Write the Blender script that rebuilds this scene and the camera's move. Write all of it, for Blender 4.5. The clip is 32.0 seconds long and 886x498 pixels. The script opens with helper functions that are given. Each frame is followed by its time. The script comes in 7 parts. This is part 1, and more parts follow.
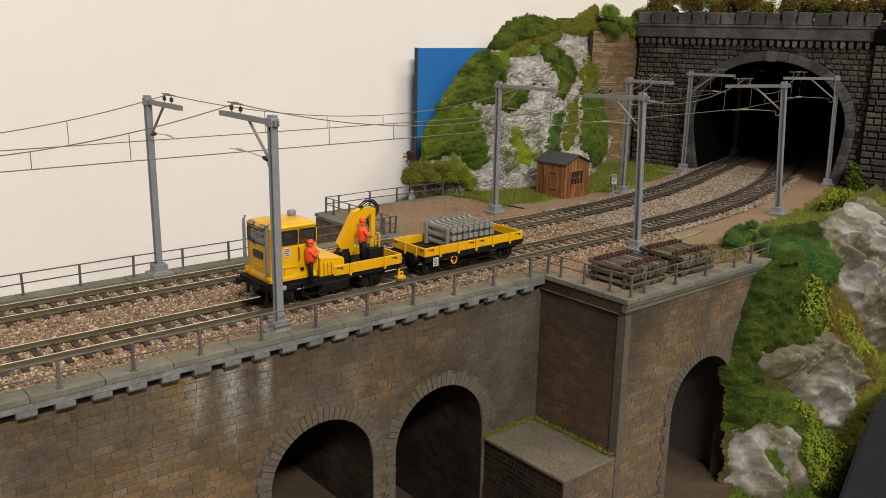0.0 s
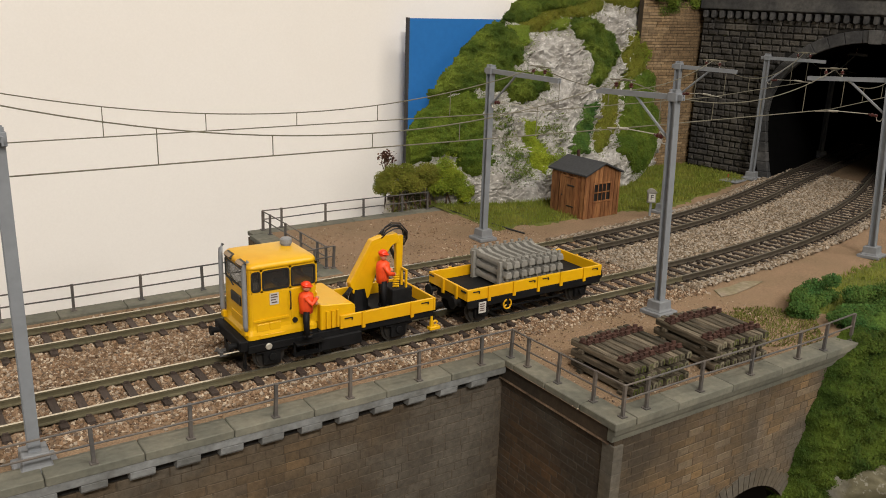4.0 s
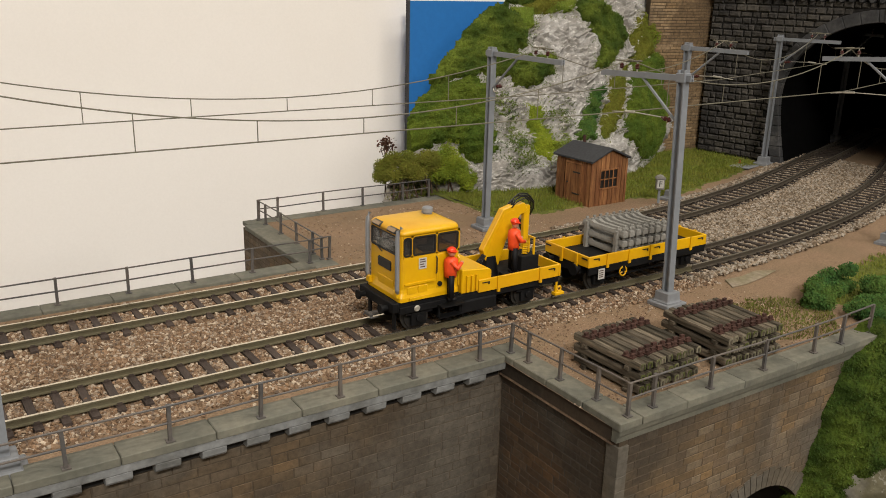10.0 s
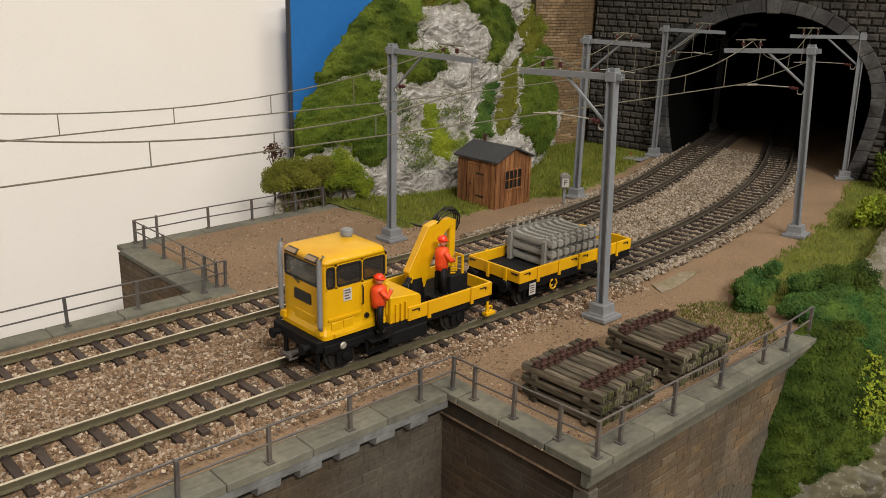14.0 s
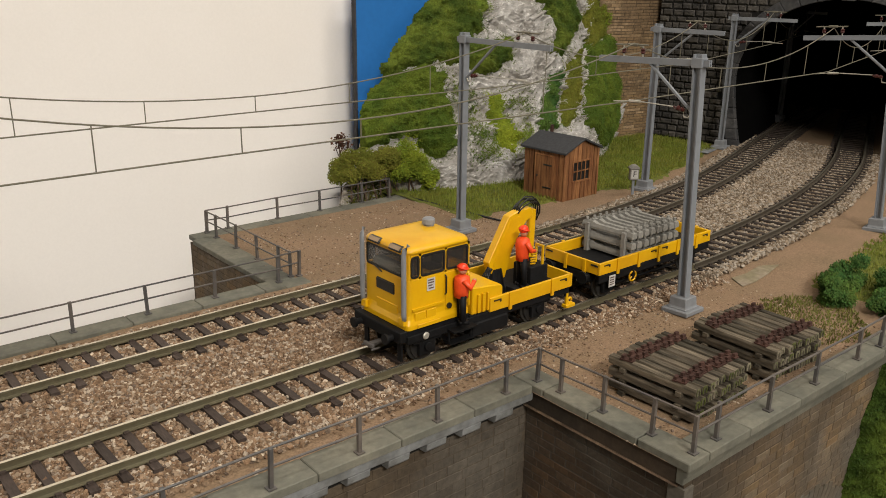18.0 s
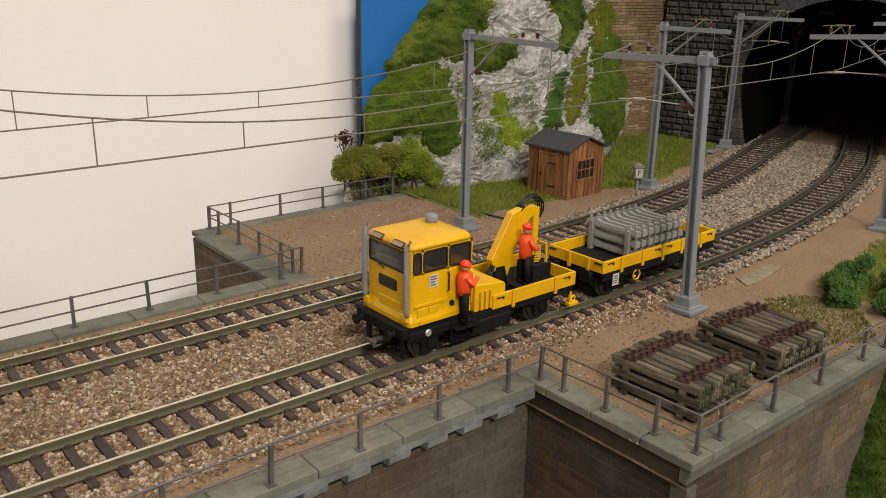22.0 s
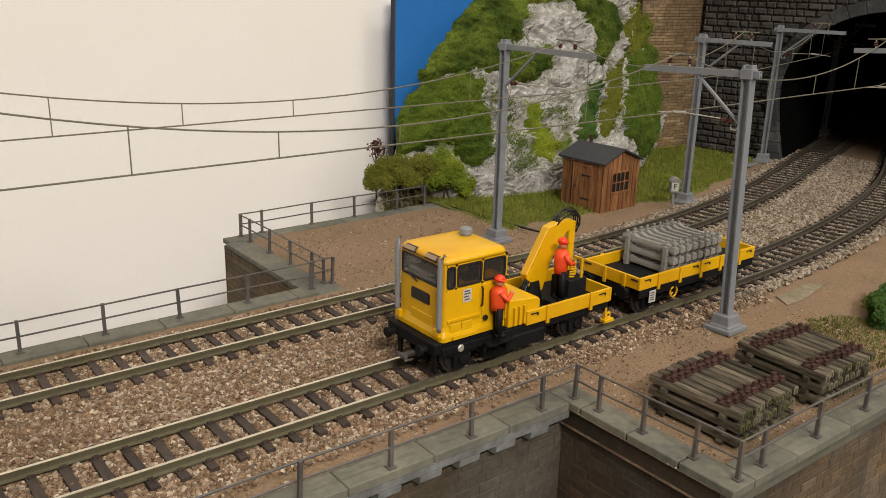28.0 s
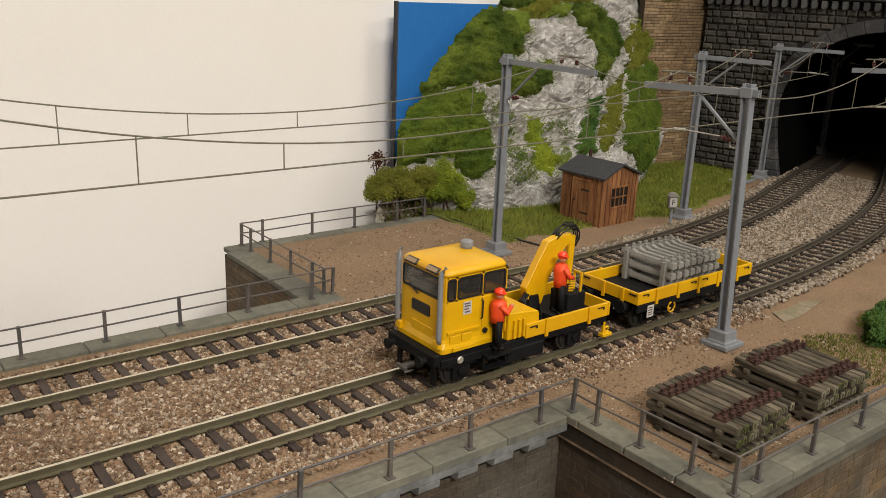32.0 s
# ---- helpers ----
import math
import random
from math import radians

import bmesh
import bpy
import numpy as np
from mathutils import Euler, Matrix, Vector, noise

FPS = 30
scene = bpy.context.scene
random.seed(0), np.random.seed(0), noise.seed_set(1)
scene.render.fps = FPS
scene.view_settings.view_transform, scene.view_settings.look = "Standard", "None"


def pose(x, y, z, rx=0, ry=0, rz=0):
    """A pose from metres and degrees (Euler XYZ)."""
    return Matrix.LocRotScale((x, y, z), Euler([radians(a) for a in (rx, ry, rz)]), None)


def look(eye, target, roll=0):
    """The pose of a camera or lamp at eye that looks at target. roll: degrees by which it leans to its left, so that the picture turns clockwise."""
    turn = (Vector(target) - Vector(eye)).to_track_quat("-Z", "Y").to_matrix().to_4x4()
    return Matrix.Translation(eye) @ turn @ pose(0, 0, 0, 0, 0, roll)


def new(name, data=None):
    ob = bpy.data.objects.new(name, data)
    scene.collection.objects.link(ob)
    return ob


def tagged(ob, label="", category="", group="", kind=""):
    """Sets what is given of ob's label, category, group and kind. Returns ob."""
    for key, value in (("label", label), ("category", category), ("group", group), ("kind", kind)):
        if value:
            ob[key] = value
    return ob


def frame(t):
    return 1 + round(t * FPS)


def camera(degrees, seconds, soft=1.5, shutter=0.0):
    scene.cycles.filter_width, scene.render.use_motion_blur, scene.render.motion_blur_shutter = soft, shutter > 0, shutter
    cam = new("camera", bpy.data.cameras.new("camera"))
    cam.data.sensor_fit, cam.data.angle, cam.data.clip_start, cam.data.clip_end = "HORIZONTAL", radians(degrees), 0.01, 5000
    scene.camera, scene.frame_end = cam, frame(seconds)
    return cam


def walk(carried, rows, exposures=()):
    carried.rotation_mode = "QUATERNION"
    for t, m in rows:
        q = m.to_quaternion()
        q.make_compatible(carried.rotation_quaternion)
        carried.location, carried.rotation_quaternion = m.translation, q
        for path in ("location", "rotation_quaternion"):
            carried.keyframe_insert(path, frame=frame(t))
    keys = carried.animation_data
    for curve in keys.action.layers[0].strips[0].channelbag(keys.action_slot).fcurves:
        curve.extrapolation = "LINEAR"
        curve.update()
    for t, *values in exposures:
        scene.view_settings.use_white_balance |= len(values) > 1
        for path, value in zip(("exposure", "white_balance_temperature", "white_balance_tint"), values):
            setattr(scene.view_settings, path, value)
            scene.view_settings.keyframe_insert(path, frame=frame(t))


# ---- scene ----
cam = camera(54.97, 32.0, 0.9)
PATH = [
    (0, (-0.31304, -0.29456, 0.12421), (-0.17494, -0.12757, 0.06765), 1.00),
    (0.5, (-0.29355, -0.28034, 0.12365), (-0.15848, -0.11166, 0.06440), 0.10),
    (1, (-0.26533, -0.26600, 0.12376), (-0.13059, -0.09677, 0.06563), 0.40),
    (1.5, (-0.23800, -0.25693, 0.12398), (-0.11178, -0.08243, 0.06250), 0.30),
    (2, (-0.20675, -0.25200, 0.12690), (-0.09229, -0.06922, 0.06642), 1.80),
    (2.5, (-0.18794, -0.24830, 0.12757), (-0.07582, -0.06485, 0.06462), 0.80),
    (3, (-0.18043, -0.23419, 0.12656), (-0.06238, -0.05443, 0.06384), 0.90),
    (3.5, (-0.17685, -0.22053, 0.12354), (-0.05712, -0.04211, 0.06037), 1.70),
    (5.5, (-0.16979, -0.21067, 0.12186), (-0.04670, -0.03562, 0.05566), 1.90),
    (6, (-0.17013, -0.21134, 0.12197), (-0.04558, -0.03707, 0.05634), 2.20),
    (6.5, (-0.17002, -0.20989, 0.12286), (-0.04536, -0.03550, 0.05790), 2.30),
    (7, (-0.16856, -0.20966, 0.12208), (-0.04390, -0.03528, 0.05701), 2.10),
    (7.5, (-0.16778, -0.21045, 0.12197), (-0.04346, -0.03584, 0.05701), 2.00),
    (8, (-0.16587, -0.20978, 0.12163), (-0.04234, -0.03517, 0.05533), 2.00),
    (8.5, (-0.16430, -0.20866, 0.12040), (-0.04110, -0.03416, 0.05298), 1.90),
    (9, (-0.16318, -0.20787, 0.12029), (-0.04077, -0.03304, 0.05230), 1.90),
    (9.5, (-0.16296, -0.20686, 0.12029), (-0.04290, -0.02990, 0.05365), 1.60),
    (10, (-0.16229, -0.20597, 0.11917), (-0.04446, -0.02778, 0.05197), 1.40),
    (10.5, (-0.16184, -0.20507, 0.11917), (-0.04379, -0.02722, 0.05141), 1.70),
    (11, (-0.16106, -0.20418, 0.11861), (-0.04256, -0.02688, 0.05006), 1.70),
    (11.5, (-0.15938, -0.20160, 0.11794), (-0.03920, -0.02587, 0.04861), 1.70),
    (12, (-0.15949, -0.19846, 0.11771), (-0.03763, -0.02408, 0.04760), 1.70),
    (12.5, (-0.16005, -0.19376, 0.11760), (-0.03427, -0.02229, 0.04715), 1.70),
    (13, (-0.15982, -0.17864, 0.11704), (-0.02666, -0.01378, 0.04458), 1.30),
    (13.5, (-0.15848, -0.17013, 0.12006), (-0.01669, -0.01165, 0.04973), 1.20),
    (15.5, (-0.16117, -0.15971, 0.11782), (-0.01288, -0.00638, 0.04928), 1.60),
    (16, (-0.16430, -0.15814, 0.11771), (-0.02005, -0.00078, 0.04962), 1.40),
    (16.5, (-0.16789, -0.16072, 0.11928), (-0.02408, -0.00246, 0.05264), 1.60),
    (17, (-0.16979, -0.15938, 0.11973), (-0.02856, 0.00146, 0.05331), 1.70),
    (17.5, (-0.16688, -0.15837, 0.11838), (-0.02554, 0.00190, 0.05152), 1.60),
    (18, (-0.16554, -0.15501, 0.11648), (-0.02867, 0.00784, 0.04603), 0.80),
    (18.5, (-0.16498, -0.15725, 0.11670), (-0.02789, 0.00616, 0.04816), 0.40),
    (19, (-0.16464, -0.15792, 0.11726), (-0.02733, 0.00448, 0.04682), 0.90),
    (19.5, (-0.16307, -0.15691, 0.11659), (-0.02531, 0.00448, 0.04502), 1.10),
    (20, (-0.16453, -0.15669, 0.11614), (-0.02923, 0.00694, 0.04480), 0.70),
    (20.5, (-0.16453, -0.15624, 0.11614), (-0.02867, 0.00728, 0.04570), 1.00),
    (21, (-0.16475, -0.15523, 0.11525), (-0.02867, 0.00795, 0.04435), 1.10),
    (21.5, (-0.16419, -0.15501, 0.11514), (-0.02800, 0.00806, 0.04424), 1.00),
    (22, (-0.16464, -0.15434, 0.11536), (-0.02856, 0.00907, 0.04469), 1.10),
    (22.5, (-0.16509, -0.15288, 0.11525), (-0.02979, 0.01098, 0.04424), 1.40),
    (23, (-0.16610, -0.15288, 0.11570), (-0.03192, 0.01288, 0.04715), 1.10),
    (23.5, (-0.16621, -0.15109, 0.11413), (-0.03125, 0.01389, 0.04514), 1.20),
    (24, (-0.16610, -0.14896, 0.11379), (-0.03091, 0.01568, 0.04469), 1.20),
    (24.5, (-0.16576, -0.14784, 0.11390), (-0.03080, 0.01691, 0.04435), 1.00),
    (25, (-0.16520, -0.14806, 0.11446), (-0.02990, 0.01635, 0.04491), 1.30),
    (25.5, (-0.16610, -0.14538, 0.11368), (-0.03293, 0.02061, 0.04368), 1.60),
    (27.5, (-0.16363, -0.14907, 0.11502), (-0.03360, 0.01971, 0.04592), 1.40),
    (28, (-0.16330, -0.14930, 0.11547), (-0.03248, 0.01904, 0.04670), 1.50),
    (28.5, (-0.16453, -0.14896, 0.11514), (-0.03304, 0.01893, 0.04659), 1.80),
    (29, (-0.16520, -0.14918, 0.11525), (-0.03270, 0.01803, 0.04704), 1.90),
    (29.5, (-0.16722, -0.14952, 0.11581), (-0.03416, 0.01770, 0.04861), 2.10),
    (30, (-0.16699, -0.14918, 0.11581), (-0.03450, 0.01837, 0.04816), 2.30),
    (30.5, (-0.16610, -0.14773, 0.11514), (-0.03438, 0.02005, 0.04693), 2.50),
    (31, (-0.16520, -0.14750, 0.11502), (-0.03394, 0.02072, 0.04682), 2.40),
    (31.5, (-0.16486, -0.14784, 0.11491), (-0.03371, 0.02083, 0.04738), 2.40),
    (32, (-0.16554, -0.15008, 0.11648), (-0.03360, 0.01848, 0.05051), 2.40),
]
walk(cam, [(t, look(eye, target, roll)) for t, eye, target, roll in PATH])

# ---- light: a closed room with ceiling lamps ----
world = bpy.data.worlds.new("room_world")
scene.world = world
world.use_nodes = True
world.node_tree.nodes["Background"].inputs[0].default_value = (1.0, 0.93, 0.84, 1)
world.node_tree.nodes["Background"].inputs[1].default_value = 0.0
# unseen lamps: the first follows the shadows, the other two are added fill
LAMPS = [(-0.74, -1.75, 84.0), (1.15, -1.35, 12.0), (0.4, -0.6, 11.0)]
CEILING = 1.55
for lx, ly, power in LAMPS:
    data = bpy.data.lights.new("ceiling_lamp_light", "AREA")
    data.shape, data.size, data.size_y, data.energy = "RECTANGLE", 0.9, 0.22, power
    data.color = (1.0, 0.945, 0.86)
    lamp = new("ceiling_lamp_light", data)
    lamp.matrix_basis = pose(lx, ly, CEILING - 0.075)
scene.view_settings.exposure = 0.0

MM = 0.001


# ---- builders, all in millimetres ----
class Build:
    def __init__(self):
        self.v, self.f, self.m = [], [], []

    def add(self, verts, faces, at=None, slot=0):
        n = len(self.v)
        self.v += [tuple(at @ Vector(p)) if at else tuple(p) for p in verts]
        self.f += [tuple(n + i for i in f) for f in faces]
        self.m += [slot] * len(faces)
        return self

    def box(self, lo, hi, at=None, slot=0):
        a, b = lo, hi
        vs = [(x, y, z) for z in (a[2], b[2]) for y in (a[1], b[1]) for x in (a[0], b[0])]
        return self.add(vs, [(0, 2, 3, 1), (4, 5, 7, 6), (0, 1, 5, 4), (2, 6, 7, 3), (0, 4, 6, 2), (1, 3, 7, 5)], at, slot)

    def prism(self, outline, a, b, axis="x", at=None, slot=0):
        put = {"x": lambda p, h: (h, p[0], p[1]), "y": lambda p, h: (p[0], h, p[1]), "z": lambda p, h: (p[0], p[1], h)}[axis]
        n = len(outline)
        vs = [put(p, a) for p in outline] + [put(p, b) for p in outline]
        fs = [tuple(range(n))[::-1], tuple(range(n, 2 * n))] + [(i, (i + 1) % n, n + (i + 1) % n, n + i) for i in range(n)]
        return self.add(vs, fs, at, slot)

    def loft(self, rings, slot=0, cap=True, closed=True):
        n, vs, fs = len(rings[0]), [p for r in rings for p in r], []
        for k in range(len(rings) - 1):
            for i in range(n if closed else n - 1):
                j = (i + 1) % n
                fs.append((k * n + i, k * n + j, (k + 1) * n + j, (k + 1) * n + i))
        if cap:
            fs += [tuple(range(n))[::-1], tuple(range((len(rings) - 1) * n, len(rings) * n))]
        return self.add(vs, fs, None, slot)

    def tube(self, path, r, n=6, slot=0):
        rings = []
        path = [Vector(p) for p in path]
        for k, p in enumerate(path):
            way = (path[min(k + 1, len(path) - 1)] - path[max(k - 1, 0)]).normalized()
            side = way.cross(Vector((0, 0, 1)) if abs(way.z) < 0.9 else Vector((1, 0, 0))).normalized()
            up = side.cross(way)
            rr = r[k] if isinstance(r, (list, tuple)) else r
            rings.append([p + rr * (math.cos(2 * math.pi * i / n + 0.4) * side + math.sin(2 * math.pi * i / n + 0.4) * up) for i in range(n)])
        return self.loft(rings, slot)

    def ball(self, c, r, n=8, k=6, slot=0):
        r = r if isinstance(r, (list, tuple)) else (r, r, r)
        rings = [[(c[0] + r[0] * math.sin(a) * math.cos(b), c[1] + r[1] * math.sin(a) * math.sin(b), c[2] - r[2] * math.cos(a))
                  for b in [2 * math.pi * i / n for i in range(n)]] for a in [math.pi * (j + 0.12) / (k + 0.24) for j in range(k + 1)]]
        return self.loft(rings, slot)

    def mesh(self, name, mats, bevel=0.0, smooth=False, segs=1):
        me = bpy.data.meshes.new(name)
        me.from_pydata([(x * MM, y * MM, z * MM) for x, y, z in self.v], [], self.f)
        me.polygons.foreach_set("material_index", self.m)
        bm = bmesh.new()
        bm.from_mesh(me)
        bmesh.ops.recalc_face_normals(bm, faces=bm.faces)
        if bevel:
            sharp = [e for e in bm.edges if len(e.link_faces) == 2 and e.calc_face_angle(0) > 0.6]
            bmesh.ops.bevel(bm, geom=sharp, offset=bevel * MM, segments=segs, affect="EDGES", clamp_overlap=True)
        bm.to_mesh(me)
        bm.free()
        if smooth:
            me.polygons.foreach_set("use_smooth", [True] * len(me.polygons))
        for m in mats if isinstance(mats, (list, tuple)) else [mats]:
            me.materials.append(m)
        return me


def part(name, build, material=None, parent=None, label="", bevel=0.0, smooth=False, segs=1):
    ob = new(name, build.mesh(name, material, bevel, smooth, segs) if isinstance(build, Build) else build)
    ob.parent = parent
    return tagged(ob, label)


def thing(name, label, category, at=(0, 0, 0), rz=0, group="", kind=""):
    ob = new(name)
    ob.empty_display_size = 0.005
    ob.matrix_basis = pose(at[0] * MM, at[1] * MM, at[2] * MM, 0, 0, rz)
    return tagged(ob, label, category, group, kind)


def quick_mesh(name, verts, faces, material, smooth=False):
    """A large mesh from arrays: verts (n, 3) in millimetres, faces (m, k), all with k corners."""
    verts, faces = np.asarray(verts, dtype=np.float32) * MM, np.asarray(faces, dtype=np.int32)
    me = bpy.data.meshes.new(name)
    m, k = faces.shape
    me.vertices.add(len(verts))
    me.vertices.foreach_set("co", verts.ravel())
    me.loops.add(m * k)
    me.loops.foreach_set("vertex_index", faces.ravel())
    me.polygons.add(m)
    me.polygons.foreach_set("loop_start", np.arange(0, m * k, k, dtype=np.int32))
    me.update(calc_edges=True)
    me.validate()
    me.polygons.foreach_set("use_smooth", np.full(len(me.polygons), smooth, dtype=bool))
    me.materials.append(material)
    return me


RNG = np.random.default_rng(7)


def scatter(name, pts, size, material, flat=0.7, shape="stone"):
    """One mesh of many small pieces at pts (n, 3): stones as jittered blocks."""
    n = len(pts)
    cube = np.array([[x, y, z] for z in (-1, 1) for y in (-1, 1) for x in (-1, 1)], dtype=np.float32)
    v = cube[None] * (0.55 + 0.45 * RNG.random((n, 8, 3)))
    v *= (np.asarray(size).reshape(-1, 1, 1) * 0.5 * (0.65 + 0.6 * RNG.random((n, 1, 3)))) * np.array([1, 1, flat])
    a, b, c = (RNG.random((3, n)) - 0.5) * np.array([[6.28], [1.6], [1.6]])
    x, y, z = v[..., 0], v[..., 1], v[..., 2]
    y, z = y * np.cos(b)[:, None] - z * np.sin(b)[:, None], y * np.sin(b)[:, None] + z * np.cos(b)[:, None]
    x, z = x * np.cos(c)[:, None] - z * np.sin(c)[:, None], x * np.sin(c)[:, None] + z * np.cos(c)[:, None]
    x, y = x * np.cos(a)[:, None] - y * np.sin(a)[:, None], x * np.sin(a)[:, None] + y * np.cos(a)[:, None]
    v = np.stack([x, y, z], -1) + np.asarray(pts)[:, None, :]
    f = np.array([(4, 5, 7, 6), (0, 1, 5, 4), (2, 6, 7, 3), (0, 4, 6, 2), (1, 3, 7, 5)])
    faces = (f[None] + 8 * np.arange(n)[:, None, None]).reshape(-1, 4)
    return quick_mesh(name, v.reshape(-1, 3), faces, material)


def blades(name, pts, height, width, material, lean=0.5):
    """One mesh of many thin three-cornered blades of grass standing on pts (n, 3)."""
    n = len(pts)
    a = RNG.random(n) * 6.283
    side = np.stack([np.cos(a), np.sin(a), 0 * a], -1) * width * 0.5
    tip = np.stack([(RNG.random(n) - 0.5) * lean, (RNG.random(n) - 0.5) * lean, 0.6 + 0.4 * RNG.random(n)], -1) * np.asarray(height).reshape(-1, 1)
    p = np.asarray(pts)
    v = np.stack([p - side, p + side, p + tip], 1)
    return quick_mesh(name, v.reshape(-1, 3), np.arange(3 * n).reshape(n, 3), material, True)


def leaves(name, pts, size, material, face=None):
    """One mesh of many small bent leaf pieces (two triangles each) at pts (n, 3), turned at random, or mostly towards face."""
    n = len(pts)
    u = RNG.normal(size=(n, 3))
    if face is not None:
        u = np.cross(u, np.array(face) + 0.42 * RNG.normal(size=(n, 3)))
    u /= np.linalg.norm(u, axis=1)[:, None]
    w = np.cross(u, RNG.normal(size=(n, 3)) if face is None else np.array(face) + 0.42 * RNG.normal(size=(n, 3)))
    w /= np.linalg.norm(w, axis=1)[:, None] + 1e-9
    s = (np.asarray(size).reshape(-1, 1) * np.ones((n, 1))) * (0.5 + 0.8 * RNG.random((n, 1)))
    nrm = np.cross(u, w)
    p = np.asarray(pts)
    v = np.stack([p - u * s, p + w * s * 0.6 + nrm * s * 0.2, p + u * s, p - w * s * 0.6 + nrm * s * 0.2], 1)
    b = 4 * np.arange(n)[:, None]
    f = np.concatenate([b + np.array([[0, 1, 2]]), b + np.array([[0, 2, 3]])])
    return quick_mesh(name, v.reshape(-1, 3), f, material, True)


# ---- materials ----
def mat(name, col, rough=0.6, metal=0.0, var=0.25, fine=500.0, coarse=60.0, col2=None, amount=0.5, bump=0.3, depth=0.25,
        rnd=0.0, isl=0.0, local=False, sheen=0.25, hue=0.0, stretch=None, palette=None, streak=None, fleck=0.0, grime=0.0, runs=()):
    """A procedural surface: a base colour, a second colour in coarse patches, fine grain, relief and change from piece to piece.
    fine, coarse: grains per metre; depth: relief in millimetres."""
    m = bpy.data.materials.new(name)
    m.use_nodes = True
    t = m.node_tree
    nodes, link = t.nodes, t.links.new
    p = nodes["Principled BSDF"]
    p.inputs["Roughness"].default_value, p.inputs["Metallic"].default_value = rough, metal
    p.inputs["Specular IOR Level"].default_value = sheen
    if local:
        where = nodes.new("ShaderNodeTexCoord").outputs["Object"]
    else:
        where = nodes.new("ShaderNodeNewGeometry").outputs["Position"]
    if stretch:
        mp = nodes.new("ShaderNodeMapping")
        mp.inputs["Scale"].default_value = stretch
        link(where, mp.inputs["Vector"])
        where = mp.outputs[0]

    def grain(scale, detail, rgh=0.6):
        n = nodes.new("ShaderNodeTexNoise")
        n.inputs["Scale"].default_value, n.inputs["Detail"].default_value, n.inputs["Roughness"].default_value = scale, detail, rgh
        link(where, n.inputs["Vector"])
        return n.outputs["Fac"]

    def ramp(fac, a, b, c0, c1):
        r = nodes.new("ShaderNodeMapRange")
        r.inputs[1].default_value, r.inputs[2].default_value, r.inputs[3].default_value, r.inputs[4].default_value = a, b, c0, c1
        link(fac, r.inputs[0])
        return r.outputs[0]

    def mixed(fac, a, b):
        mx = nodes.new("ShaderNodeMix")
        mx.data_type = "RGBA"
        for sock, val in ((mx.inputs[0], fac), (mx.inputs[6], a), (mx.inputs[7], b)):
            if isinstance(val, (tuple, list)):
                sock.default_value = (*val, 1) if len(val) == 3 else val
            elif isinstance(val, float):
                sock.default_value = val
            else:
                link(val, sock)
        return mx.outputs[2]

    g = grain(fine, 4.0)
    c = grain(coarse, 5.0)
    base = col
    if palette:
        src = nodes.new("ShaderNodeNewGeometry").outputs["Random Per Island"] if isl else nodes.new("ShaderNodeObjectInfo").outputs["Random"]
        cr = nodes.new("ShaderNodeValToRGB")
        cr.color_ramp.interpolation = "CONSTANT"
        while len(cr.color_ramp.elements) < len(palette):
            cr.color_ramp.elements.new(0.5)
        for k, colour in enumerate(palette):
            cr.color_ramp.elements[k].position = k / len(palette)
            cr.color_ramp.elements[k].color = (*colour, 1)
        link(src, cr.inputs[0])
        base = cr.outputs[0]
    if col2:
        lo = 0.62 - 0.3 * amount
        base = mixed(ramp(c, lo - 0.08, lo + 0.12, 0.0, 1.0), base, col2)
    if streak:
        # run-off streaks: colour, how much of the surface, run along z
        run = nodes.new("ShaderNodeMapping")
        run.inputs["Scale"].default_value = (1, 1, 0.1)
        link(where, run.inputs["Vector"])
        sn = nodes.new("ShaderNodeTexNoise")
        sn.inputs["Scale"].default_value, sn.inputs["Detail"].default_value = 70, 4.0
        link(run.outputs[0], sn.inputs["Vector"])
        base = mixed(ramp(sn.outputs["Fac"], 0.68 - 0.2 * streak[1], 0.86 - 0.2 * streak[1], 0.0, streak[2]), base, streak[0])
    if grime:
        # broad sooty patches of weathering, and paler washed ones
        gr = grain(8.0, 4.0, 0.6)
        base = mixed(ramp(gr, 0.46, 0.62, 0.0, grime), base, (0.034, 0.027, 0.020))
        base = mixed(ramp(grain(21.0, 3.0, 0.6), 0.52, 0.68, 0.0, 0.5 * grime), base, (0.110, 0.098, 0.080))
    for x0, wide, z0, z1 in runs:
        # white lime run-off below a joint of the coping
        axes = nodes.new("ShaderNodeSeparateXYZ")
        link(where, axes.inputs[0])
        across = ramp(axes.outputs[0], (x0 - wide) * MM, x0 * MM, 0.0, 1.0)
        back = ramp(axes.outputs[0], (x0 + wide) * MM, x0 * MM, 0.0, 1.0)
        fall = ramp(axes.outputs[2], z1 * MM, z0 * MM, 0.0, 1.0)
        veil = ramp(grain(260.0, 3.0), 0.3, 0.65, 0.2, 0.8)
        for other in (back, fall, veil):
            times = nodes.new("ShaderNodeMath")
            times.operation = "MULTIPLY"
            link(across, times.inputs[0]), link(other, times.inputs[1])
            across = times.outputs[0]
        base = mixed(across, base, (0.42, 0.41, 0.38))
